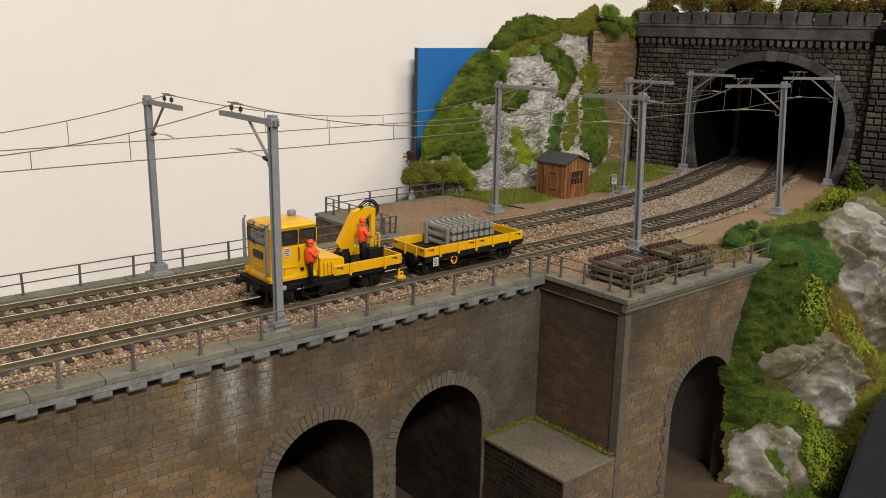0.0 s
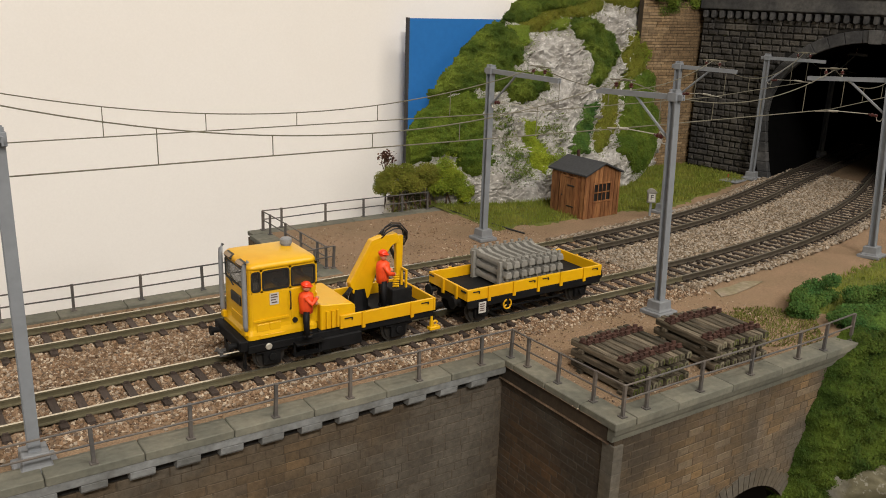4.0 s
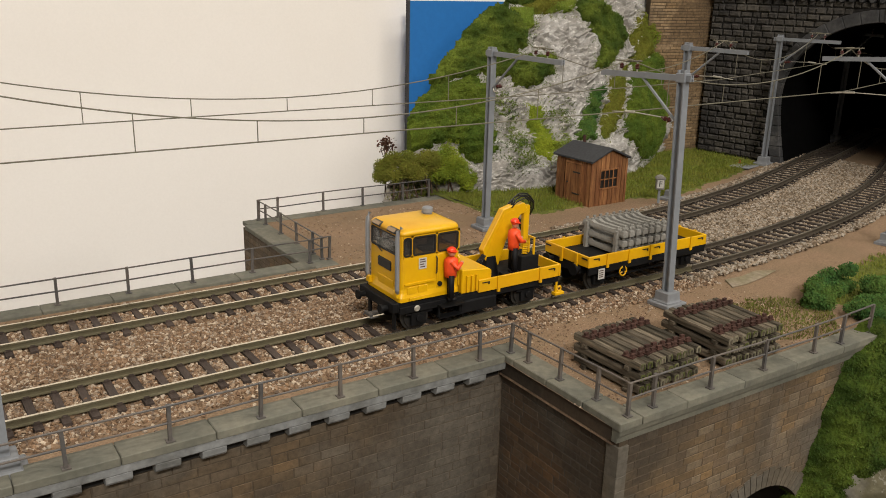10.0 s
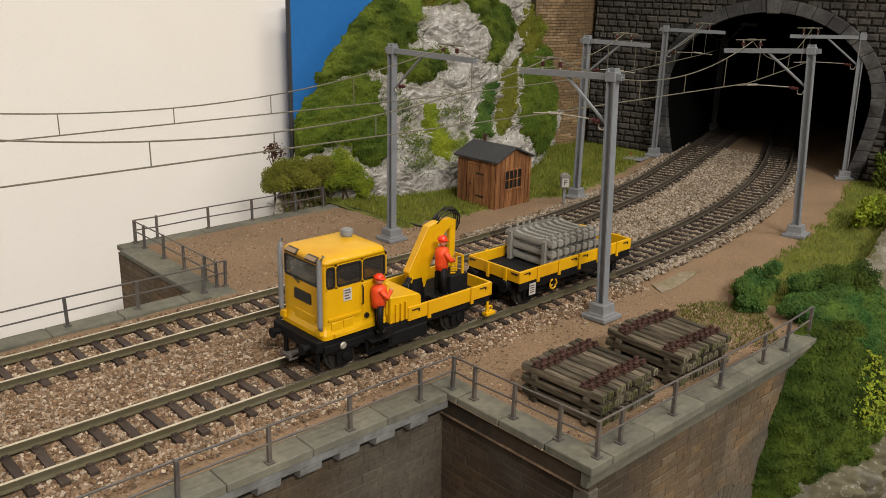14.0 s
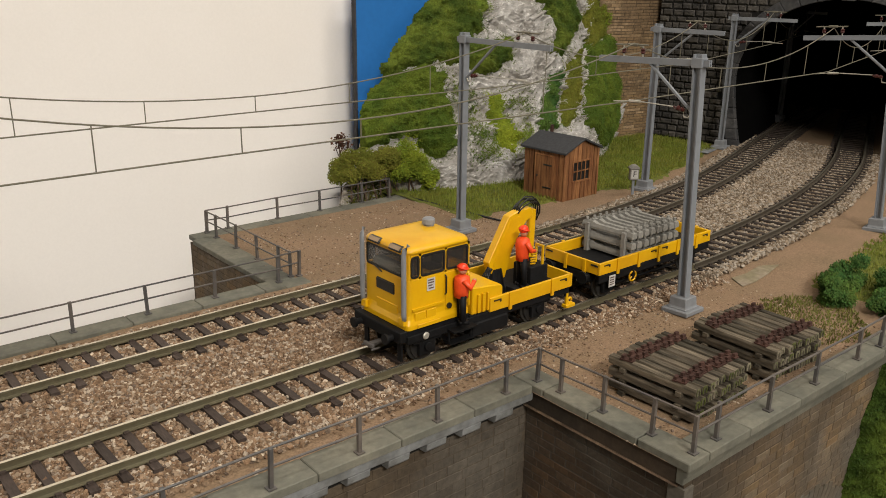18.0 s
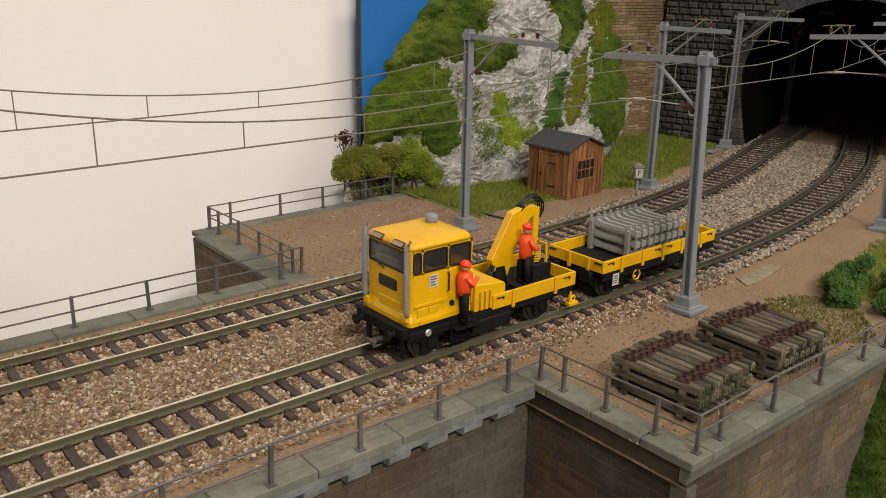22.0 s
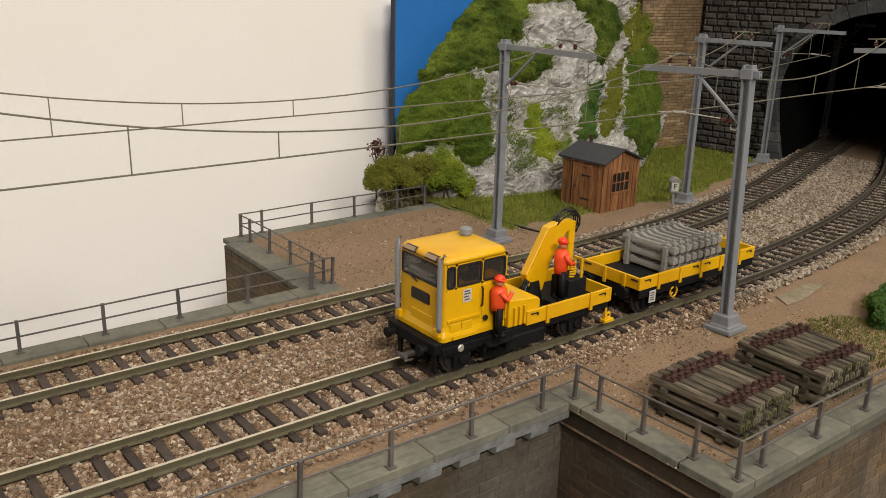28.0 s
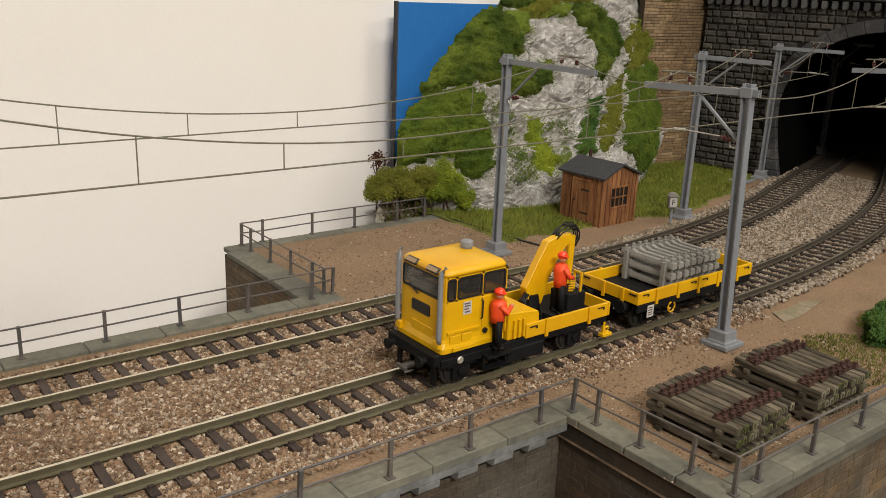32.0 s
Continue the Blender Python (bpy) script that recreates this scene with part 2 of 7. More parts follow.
    if fleck:
        # dry-brushed pale flecks, finer than the relief
        fl = nodes.new("ShaderNodeTexNoise")
        fl.inputs["Scale"].default_value, fl.inputs["Detail"].default_value, fl.inputs["Roughness"].default_value = 330, 3.0, 0.65
        link(where, fl.inputs["Vector"])
        base = mixed(ramp(fl.outputs["Fac"], 0.585, 0.66, 0.0, fleck), base, (0.80, 0.78, 0.74))
        base = mixed(ramp(fl.outputs["Fac"], 0.43, 0.33, 0.0, fleck), base, tuple(0.33 * a for a in col))
    hsv = nodes.new("ShaderNodeHueSaturation")
    if isinstance(base, tuple):
        hsv.inputs["Color"].default_value = (*base, 1)
    else:
        link(base, hsv.inputs["Color"])
    val = ramp(g, 0.25, 0.75, 1.0 - var, 1.0 + var)
    cv = ramp(c, 0.3, 0.7, 1.0 - 0.5 * var, 1.0 + 0.5 * var)
    mul = nodes.new("ShaderNodeMath")
    mul.operation = "MULTIPLY"
    link(val, mul.inputs[0]), link(cv, mul.inputs[1])
    val = mul.outputs[0]
    for amt, kind, out in ((rnd, "ShaderNodeObjectInfo", "Random"), (isl, "ShaderNodeNewGeometry", "Random Per Island")):
        if amt:
            mu = nodes.new("ShaderNodeMath")
            mu.operation = "MULTIPLY"
            link(val, mu.inputs[0]), link(ramp(nodes.new(kind).outputs[out], 0.0, 1.0, 1.0 - amt, 1.0 + amt), mu.inputs[1])
            val = mu.outputs[0]
            if hue:
                link(ramp(nodes.new(kind).outputs[out], 0.0, 1.0, 0.5 - hue, 0.5 + hue), hsv.inputs["Hue"])
    link(val, hsv.inputs["Value"])
    link(hsv.outputs[0], p.inputs["Base Color"])
    link(ramp(c, 0.3, 0.7, max(0.02, rough - 0.1), min(1.0, rough + 0.1)), p.inputs["Roughness"])
    if bump:
        b = nodes.new("ShaderNodeBump")
        b.inputs["Strength"].default_value, b.inputs["Distance"].default_value = bump, depth * MM
        link(g, b.inputs["Height"])
        link(b.outputs[0], p.inputs["Normal"])
    return m


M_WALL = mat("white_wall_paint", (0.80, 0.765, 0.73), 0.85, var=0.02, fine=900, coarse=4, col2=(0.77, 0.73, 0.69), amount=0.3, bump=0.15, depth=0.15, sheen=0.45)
# for the unseen walls; value set low to reduce fill light
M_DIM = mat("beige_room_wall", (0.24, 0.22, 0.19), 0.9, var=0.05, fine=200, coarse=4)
M_CEIL = mat("ceiling_paint", (0.78, 0.77, 0.74), 0.9, var=0.03, fine=300, coarse=3)
M_FLOOR = mat("grey_floor", (0.22, 0.20, 0.18), 0.6, var=0.15, fine=90, coarse=3)
M_TIEDARK = mat("black_brown_sleeper", (0.034, 0.026, 0.021), 0.7, var=0.3, fine=700, coarse=90, rnd=0.25, bump=0.4)
M_RAILDARK = mat("dark_brown_rail", (0.080, 0.066, 0.050), 0.5, 0.3, var=0.2, fine=600, coarse=50)
M_RAILTOPDARK = mat("dull_rail_head", (0.22, 0.20, 0.16), 0.4, 0.7, var=0.2, fine=500, coarse=40)
M_LEDGE = mat("dirty_ledge_slab", (0.135, 0.112, 0.086), 0.9, var=0.35, fine=600, coarse=45, col2=(0.095, 0.08, 0.055), amount=0.5, bump=0.5)
M_BOARD = mat("blue_board_paint", (0.018, 0.135, 0.40), 0.6, var=0.06, fine=250, coarse=12, bump=0.1)
M_EDGE = mat("dark_board_edge", (0.045, 0.045, 0.05), 0.7, var=0.2)
M_PLY = mat("plywood_base", (0.216, 0.138, 0.078), 0.6, var=0.15, fine=120, coarse=8, stretch=(0.3, 3, 1))
M_FLOORBOARD = mat("dark_brown_board", (0.060, 0.040, 0.026), 0.8, var=0.2, fine=200, coarse=15)
M_BLACK_CLOTH = mat("dark_fascia", (0.012, 0.013, 0.018), 0.85, var=0.3, fine=200, coarse=15)
M_SAND = mat("sandy_gravel", (0.200, 0.136, 0.082), 0.95, var=0.42, fine=1500, coarse=35, col2=(0.185, 0.122, 0.076), amount=0.5, bump=0.7, depth=0.3)
M_STONE = mat("ballast_stone", (0.168, 0.112, 0.078), 0.85, var=0.2, fine=1500, coarse=60, isl=0.3, bump=0.3,
              palette=[(0.205, 0.130, 0.076), (0.160, 0.098, 0.057), (0.250, 0.162, 0.100), (0.270, 0.195, 0.132), (0.135, 0.082, 0.049), (0.220, 0.138, 0.082), (0.205, 0.140, 0.090), (0.36, 0.290, 0.215), (0.105, 0.075, 0.054), (0.235, 0.190, 0.145)])
M_STONE2 = mat("pale_ballast_stone", (0.186, 0.155, 0.112), 0.85, var=0.2, fine=1500, coarse=60, isl=0.3, bump=0.3,
               palette=[(0.211, 0.161, 0.112), (0.155, 0.112, 0.074), (0.260, 0.211, 0.161), (0.298, 0.254, 0.205), (0.124, 0.093, 0.062), (0.223, 0.174, 0.124), (0.186, 0.161, 0.130)])
M_TIE = mat("dark_sleeper", (0.048, 0.035, 0.029), 0.62, var=0.3, fine=700, coarse=90, rnd=0.25, bump=0.4, stretch=(3, 0.6, 1))
M_RAIL = mat("rail_weathered", (0.118, 0.102, 0.062), 0.45, 0.25, var=0.15, fine=600, coarse=50, col2=(0.11, 0.098, 0.062), amount=0.3, bump=0.1, sheen=0.45)
M_RAILTOP = mat("rail_head_polished", (0.72, 0.66, 0.53), 0.28, 0.9, var=0.12, fine=500, coarse=40, bump=0.05, sheen=0.45)
M_COPING = mat("grey_green_coping", (0.108, 0.107, 0.087), 0.8, var=0.2, fine=420, coarse=40, col2=(0.146, 0.138, 0.108), amount=0.4, rnd=0.12, bump=0.35, depth=0.2)
M_CORNICE = mat("pale_cornice", (0.190, 0.196, 0.198), 0.8, var=0.25, fine=420, coarse=70, col2=(0.105, 0.106, 0.102), amount=0.45, bump=0.35)
M_WORN = mat("worn_ledge_paint", (0.185, 0.125, 0.080), 0.8, var=0.35, fine=500, coarse=90, col2=(0.070, 0.046, 0.030), amount=0.6, bump=0.4)
M_MOULD = mat("dark_brown_moulding", (0.055, 0.04, 0.028), 0.7, var=0.3, fine=400, coarse=40, col2=(0.03, 0.024, 0.018), amount=0.5, bump=0.4)
BRICKS = [(0.152, 0.100, 0.052), (0.138, 0.094, 0.053), (0.166, 0.112, 0.060), (0.148, 0.106, 0.064), (0.126, 0.088, 0.054), (0.172, 0.108, 0.052), (0.156, 0.116, 0.074)]
M_BRICK = mat("brown_stone_brick", (0.11, 0.07, 0.035), 0.85, var=0.3, fine=700, coarse=22, col2=(0.075, 0.060, 0.044), amount=0.45, rnd=0.12, bump=0.4, depth=0.35, palette=BRICKS, streak=((0.24, 0.21, 0.175), 0.18, 0.5), grime=0.85, runs=((-175, 7, -6, -52), (-160, 4, -6, -40), (-190, 5, -6, -36)))
M_BRICKJ = mat("brown_stone_brick_joined", (0.11, 0.07, 0.035), 0.85, var=0.3, fine=700, coarse=22, col2=(0.075, 0.060, 0.044), amount=0.45, isl=0.12, bump=0.4, depth=0.35, palette=BRICKS, streak=((0.24, 0.21, 0.175), 0.18, 0.5), grime=0.85, runs=((-175, 7, -6, -52), (-160, 4, -6, -40), (-190, 5, -6, -36)))
GOLDS = [(0.270, 0.178, 0.090), (0.220, 0.143, 0.073), (0.312, 0.212, 0.115), (0.188, 0.128, 0.070), (0.288, 0.202, 0.118)]
M_GOLD = mat("golden_brown_stone", (0.14, 0.09, 0.05), 0.88, var=0.35, fine=500, coarse=26, col2=(0.120, 0.080, 0.044), amount=0.5, rnd=0.15, bump=0.6, depth=0.5, palette=GOLDS, streak=((0.30, 0.23, 0.15), 0.25, 0.5), grime=0.4)
M_GOLDJ = mat("golden_brown_stone_joined", (0.14, 0.09, 0.05), 0.88, var=0.35, fine=500, coarse=26, col2=(0.120, 0.080, 0.044), amount=0.5, isl=0.15, bump=0.6, depth=0.5, palette=GOLDS, streak=((0.30, 0.23, 0.15), 0.25, 0.5), grime=0.4)
# redder brick, also darkened to paint in the west face's shade
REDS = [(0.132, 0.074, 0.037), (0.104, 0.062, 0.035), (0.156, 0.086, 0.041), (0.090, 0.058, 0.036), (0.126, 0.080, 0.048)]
M_REDSHADE = mat("red_brown_shaded_brick", (0.10, 0.06, 0.034), 0.88, var=0.3, fine=700, coarse=26, col2=(0.060, 0.040, 0.026), amount=0.45, rnd=0.12, bump=0.4, depth=0.35, palette=REDS, grime=0.88)
M_REDSHADEJ = mat("red_brown_shaded_brick_joined", (0.10, 0.06, 0.034), 0.88, var=0.3, fine=700, coarse=26, col2=(0.060, 0.040, 0.026), amount=0.45, isl=0.12, bump=0.4, depth=0.35, palette=REDS, grime=0.88)
# arch insides and pier's west face: shade painted as near-black brick
M_VAULTSHADE = mat("shaded_vault_brick", (0.040, 0.031, 0.023), 0.95, var=0.4, fine=600, coarse=30, col2=(0.018, 0.015, 0.012), amount=0.5, rnd=0.25, isl=0.25, bump=0.5, sheen=0.05)
M_CHAMBER = mat("grey_board_lining", (0.070, 0.064, 0.056), 0.9, var=0.12, fine=300, coarse=20, col2=(0.055, 0.050, 0.045), amount=0.4, sheen=0.1)
M_MORTAR = mat("dark_joint", (0.060, 0.044, 0.028), 0.95, var=0.3, fine=700, coarse=30, col2=(0.06, 0.046, 0.032), amount=0.5)
M_QUOIN = mat("grey_quoin_stone", (0.094, 0.083, 0.067), 0.85, var=0.28, fine=500, coarse=40, col2=(0.080, 0.066, 0.048), amount=0.5, rnd=0.1, bump=0.3)
M_DARKSTONE = mat("soot_dark_ashlar", (0.072, 0.065, 0.056), 0.8, var=0.4, fine=380, coarse=45, col2=(0.030, 0.028, 0.027), amount=0.45, rnd=0.3, bump=1.0, depth=0.9, streak=((0.055, 0.046, 0.036), 0.6, 0.5))
M_DARKJOIN = mat("soot_dark_ashlar_joined", (0.072, 0.065, 0.056), 0.8, var=0.4, fine=380, coarse=45, col2=(0.030, 0.028, 0.027), amount=0.45, isl=0.3, bump=1.0, depth=0.9, streak=((0.055, 0.046, 0.036), 0.6, 0.5))
# portal joints, and the shade painted between the dentils
M_JOINTSHADE = mat("dark_joint_and_gap_shade", (0.020, 0.019, 0.018), 0.95, var=0.3, fine=400, coarse=40, sheen=0.05)
M_DARKCAP = mat("dark_weathered_parapet", (0.044, 0.044, 0.046), 0.7, var=0.4, fine=400, coarse=38, col2=(0.080, 0.077, 0.074), amount=0.4, rnd=0.2, bump=0.5)
# near black, so that the tunnel's darkness is in the colour
M_SOOTSHADE = mat("soot_and_shade_black", (0.003, 0.003, 0.003), 0.98, var=0.3, fine=200, coarse=20, sheen=0.02)
M_STEEL = mat("grey_mast_paint", (0.176, 0.188, 0.206), 0.5, var=0.1, fine=300, coarse=60, bump=0.05, local=True, sheen=0.45)
M_FOOT = mat("grey_mast_footing", (0.173, 0.180, 0.191), 0.6, var=0.15, fine=300, coarse=80, bump=0.15)
M_INSUL = mat("brown_insulator", (0.055, 0.014, 0.012), 0.3, var=0.1)
M_WIRE = mat("catenary_wire_grey", (0.160, 0.148, 0.112), 0.55, 0.3, var=0.1)
M_SILVER = mat("silver_fitting", (0.42, 0.40, 0.35), 0.4, 0.5, var=0.2)
M_FENCE = mat("dark_grey_railing", (0.068, 0.064, 0.062), 0.55, var=0.2, fine=400, coarse=60, col2=(0.096, 0.080, 0.068), amount=0.4, sheen=0.45)
M_YELLOW = mat("yellow_machine_paint", (0.620, 0.342, 0.002), 0.38, var=0.05, fine=300, coarse=40, bump=0.04, local=True, col2=(0.57, 0.285, 0.002), amount=0.25, sheen=0.45)
M_BLACK = mat("black_underframe", (0.006, 0.006, 0.0065), 0.65, var=0.35, fine=400, coarse=100, bump=0.15, local=True, sheen=0.15)
M_BED = mat("black_load_floor", (0.009, 0.009, 0.0095), 0.7, var=0.3, fine=600, coarse=80, bump=0.25, local=True, sheen=0.15)
M_RUBBER = mat("black_hose", (0.01, 0.01, 0.011), 0.35, var=0.2, local=True, sheen=0.45)
M_EXHAUST = mat("grey_exhaust", (0.190, 0.195, 0.205), 0.45, var=0.1, local=True, sheen=0.45)
M_STEELWHEEL = mat("steel_wheel", (0.06, 0.058, 0.055), 0.35, 0.7, var=0.15, local=True)
M_LABEL = mat("white_label", (0.430, 0.415, 0.390), 0.6, var=0.04, local=True)
M_INK = mat("label_ink", (0.10, 0.07, 0.06), 0.7, var=0.1, local=True)
M_SEAL = mat("window_seal", (0.012, 0.011, 0.010), 0.5, var=0.1, local=True, sheen=0.45)
M_LAMP = mat("lamp_glass", (0.75, 0.70, 0.52), 0.15, var=0.05, local=True, sheen=0.45)
M_LENS = mat("amber_lamp_lens", (0.260, 0.180, 0.105), 0.2, var=0.05, local=True, sheen=0.45)
M_ORANGE = mat("orange_workwear", (0.731, 0.064, 0.010), 0.55, var=0.1, fine=900, coarse=200, local=True, sheen=0.45)
M_HELMET = mat("orange_red_helmet", (0.765, 0.045, 0.011), 0.35, var=0.04, local=True, sheen=0.45)
M_DULLRED = mat("dull_red_plastic", (0.30, 0.03, 0.02), 0.6, var=0.2, local=True)
M_SKIN = mat("figure_face_paint", (0.50, 0.22, 0.13), 0.6, var=0.1, local=True)
M_TROUSER = mat("dark_figure_trousers", (0.006, 0.006, 0.007), 0.6, var=0.2, local=True, sheen=0.15)
M_CONCRETE = mat("grey_concrete_tie", (0.194, 0.187, 0.169), 0.8, var=0.15, fine=500, coarse=90, rnd=0.1, bump=0.3, local=True)
M_OLDWOOD = mat("weathered_wood_tie", (0.138, 0.112, 0.080), 0.85, var=0.6, fine=700, coarse=120, col2=(0.036, 0.030, 0.020), amount=0.55, rnd=0.32, bump=0.6, depth=0.4, stretch=(1.550, 0.217, 1.550))
M_MOSSWOOD = mat("mossy_end_grain", (0.190, 0.165, 0.120), 0.9, var=0.35, fine=600, coarse=150, col2=(0.052, 0.059, 0.014), amount=0.55, rnd=0.2, bump=0.5)
M_RUST = mat("dark_rust", (0.050, 0.024, 0.018), 0.8, var=0.35, fine=600, coarse=200, bump=0.5, rnd=0.2)
M_PLANK = mat("brown_plank", (0.270, 0.125, 0.050), 0.65, var=0.35, fine=500, coarse=110, col2=(0.119, 0.047, 0.019), amount=0.45, rnd=0.2, bump=0.4, stretch=(3, 3, 0.35))
M_FELT = mat("dark_roofing_felt", (0.036, 0.037, 0.040), 0.85, var=0.25, fine=700, coarse=60, bump=0.4)
M_PALESTONE = mat("pale_stone_slab", (0.25, 0.205, 0.150), 0.9, var=0.25, fine=500, coarse=90, col2=(0.17, 0.145, 0.09), amount=0.5, bump=0.5)
M_GREYBOX = mat("grey_box", (0.20, 0.19, 0.17), 0.7, var=0.15)
M_ROCK = mat("grey_white_rock", (0.430, 0.415, 0.395), 0.75, var=0.3, fine=300, coarse=60, col2=(0.235, 0.22, 0.20), amount=0.6, bump=0.9, depth=0.7, fleck=0.42, stretch=(1, 1, 1.7), sheen=0.4)
M_ROCKBROWN = mat("warm_grey_rock", (0.360, 0.335, 0.300), 0.85, var=0.3, fine=420, coarse=32, col2=(0.20, 0.17, 0.13), amount=0.5, bump=1.0, depth=1.2, fleck=0.55)
M_BOULDER = mat("pale_lilac_rock", (0.285, 0.270, 0.255), 0.75, var=0.14, fine=260, coarse=26, col2=(0.092, 0.082, 0.048), amount=0.6, bump=0.9, depth=0.6, sheen=0.35, fleck=0.12)
M_TURF = mat("mossy_slope", (0.060, 0.066, 0.014), 0.95, var=0.35, fine=700, coarse=40, col2=(0.062, 0.045, 0.018), amount=0.4, bump=0.8, depth=0.8)
M_MOSS = mat("green_ground_cover", (0.085, 0.098, 0.016), 0.95, var=0.45, fine=900, coarse=70, col2=(0.10, 0.105, 0.018), amount=0.4, bump=0.8, depth=0.6)
LEAF_COLOURS = {"mid_green_foliage": ((0.098, 0.132, 0.017), (0.050, 0.080, 0.012)), "dark_green_foliage": ((0.044, 0.072, 0.012), (0.086, 0.112, 0.017)),
                "blue_green_foliage": ((0.034, 0.082, 0.020), (0.058, 0.096, 0.019)), "lime_foliage": ((0.200, 0.240, 0.020), (0.110, 0.145, 0.016)),
                "spring_green_foliage": ((0.150, 0.190, 0.028), (0.100, 0.140, 0.020)), "olive_foliage": ((0.140, 0.136, 0.020), (0.090, 0.100, 0.015)),
                "deep_green_foliage": ((0.026, 0.046, 0.008), (0.050, 0.072, 0.011)),
                "brown_autumn_foliage": ((0.150, 0.095, 0.022), (0.085, 0.075, 0.016))}
LEAF, CUSHION = {}, {}
for leaf_name, (leaf_a, leaf_b) in LEAF_COLOURS.items():
    LEAF[leaf_name] = mat(leaf_name, leaf_a, 0.85, var=0.3, fine=420, coarse=60, isl=0.22, hue=0.02, col2=leaf_b, amount=0.5, bump=0, sheen=0.1)
    CUSHION[leaf_name] = mat(leaf_name + "_cushion", leaf_a, 0.95, var=0.45, fine=900, coarse=60, col2=leaf_b, amount=0.5, bump=1.0, depth=1.0, sheen=0.05)
M_LEAF, M_LEAFDARK, M_LEAFBLUE, M_LEAFLIME, M_LEAFSPRING, M_LEAFOLIVE, M_LEAFDEEP, M_LEAFBROWN = LEAF.values()
M_LEAFRED = mat("dark_red_leaf", (0.075, 0.030, 0.016), 0.8, var=0.3, isl=0.4, bump=0)
M_GRASS = mat("grass_fibre", (0.142, 0.170, 0.021), 0.85, var=0.2, fine=200, coarse=45, isl=0.25, col2=(0.170, 0.172, 0.028), amount=0.4, hue=0.02, bump=0)
M_STRAW = mat("olive_grass_fibre", (0.140, 0.132, 0.030), 0.85, var=0.2, fine=200, coarse=45, isl=0.25, col2=(0.105, 0.115, 0.022), amount=0.4, hue=0.02, bump=0)
M_TWIG = mat("brown_twig", (0.07, 0.045, 0.03), 0.9, var=0.3)
M_GLASS = bpy.data.materials.new("tinted_glass")
M_GLASS.use_nodes = True
_g = M_GLASS.node_tree.nodes["Principled BSDF"]
_g.inputs["Base Color"].default_value, _g.inputs["Roughness"].default_value = (0.46, 0.45, 0.43, 1), 0.03
_g.inputs["Transmission Weight"].default_value, _g.inputs["IOR"].default_value = 0.9, 1.3
# side panes: the cab's dim inside put into a darker tint
M_GLASSDARK = M_GLASS.copy()
M_GLASSDARK.name = "dim_cab_glass"
M_GLASSDARK.node_tree.nodes["Principled BSDF"].inputs["Base Color"].default_value = (0.16, 0.15, 0.14, 1)
M_EMIT = bpy.data.materials.new("lamp_tube_glow")
M_EMIT.use_nodes = True
_e = M_EMIT.node_tree.nodes["Principled BSDF"]
_e.inputs["Emission Color"].default_value, _e.inputs["Emission Strength"].default_value = (1, 0.94, 0.86, 1), 4.0


# ---- plan of the two tracks: straight, then a bend, then straight into the tunnel ----
class Track:
    def __init__(self, y, start, radius, end):
        self.y, self.start, self.radius, self.end = y, start, radius, end

    def at(self, s, lat=0.0):
        """Place and heading at s along the track, lat to its left."""
        if s <= self.start:
            return s, self.y + lat, 0.0
        a = min(s - self.start, self.end - self.start) / self.radius
        more = max(0.0, s - self.end)
        x = self.start + self.radius * math.sin(a) + more * math.cos(a) - lat * math.sin(a)
        return x, self.y + self.radius * (1 - math.cos(a)) + more * math.sin(a) + lat * math.cos(a), a

    def local(self, x, y):
        """s and lat of points (arrays)."""
        ang = np.arctan2(x - self.start, self.y + self.radius - y)
        top = (self.end - self.start) / self.radius
        s2, l2 = self.start + ang * self.radius, self.radius - np.hypot(x - self.start, self.y + self.radius - y)
        ex, ey, _ = self.at(self.end)
        s3 = self.end + (x - ex) * math.cos(top) + (y - ey) * math.sin(top)
        l3 = -(x - ex) * math.sin(top) + (y - ey) * math.cos(top)
        s = np.where(x <= self.start, x, np.where(ang < top, s2, s3))
        return s, np.where(x <= self.start, y - self.y, np.where(ang < top, l2, l3))


FRONT, BACK = Track(41.5, 110, 760, 425), Track(97.5, 90, 760, 330)
PITCH, GAUGE = 7.5, 8.7
RAIL_TOP = 1.3
GROUND = -2.2


# ---- the room ----
def room():
    wall = part("wall_back", Build().box((-2600, 285, -1100), (2600, 385, 1550)), M_WALL)
    tagged(wall, "plain white painted room wall behind the layout", "wall", kind="structure")
    # unseen sides added to close the room, dark to limit their bounce
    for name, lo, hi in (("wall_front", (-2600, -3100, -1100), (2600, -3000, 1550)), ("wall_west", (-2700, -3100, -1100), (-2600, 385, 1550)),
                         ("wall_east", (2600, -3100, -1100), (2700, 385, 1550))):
        tagged(part(name, Build().box(lo, hi), M_DIM), "unseen room wall, dark beige to cut bounced light", "wall", kind="structure")
    tagged(part("floor", Build().box((-2700, -3100, -1150), (2700, 385, -1100)), M_FLOOR), "plain grey room floor", "floor", kind="structure")
    tagged(part("ceiling", Build().box((-2700, -3100, 1550), (2700, 385, 1600)), M_CEIL), "white room ceiling", "ceiling", kind="structure")
    for lx, ly, _ in LAMPS:
        lamp = thing("ceiling_lamp", "unseen added ceiling lamp, long and white, with a glowing cover", "lamp", (lx * 1000, ly * 1000, 1550), group="ceiling lamps")
        part("housing", Build().box((-480, -130, -40), (480, 130, 0)), M_CEIL, lamp)
        part("diffuser", Build().box((-455, -112, -52), (455, 112, -40.5)), M_EMIT, lamp)


room()

board = thing("backdrop_board", "flat blue painted board leaning on the white wall", "board", (121, 268, -30))
part("panel", Build().box((1.0, 0, 0), (235, 3, 137)), M_BOARD, board)
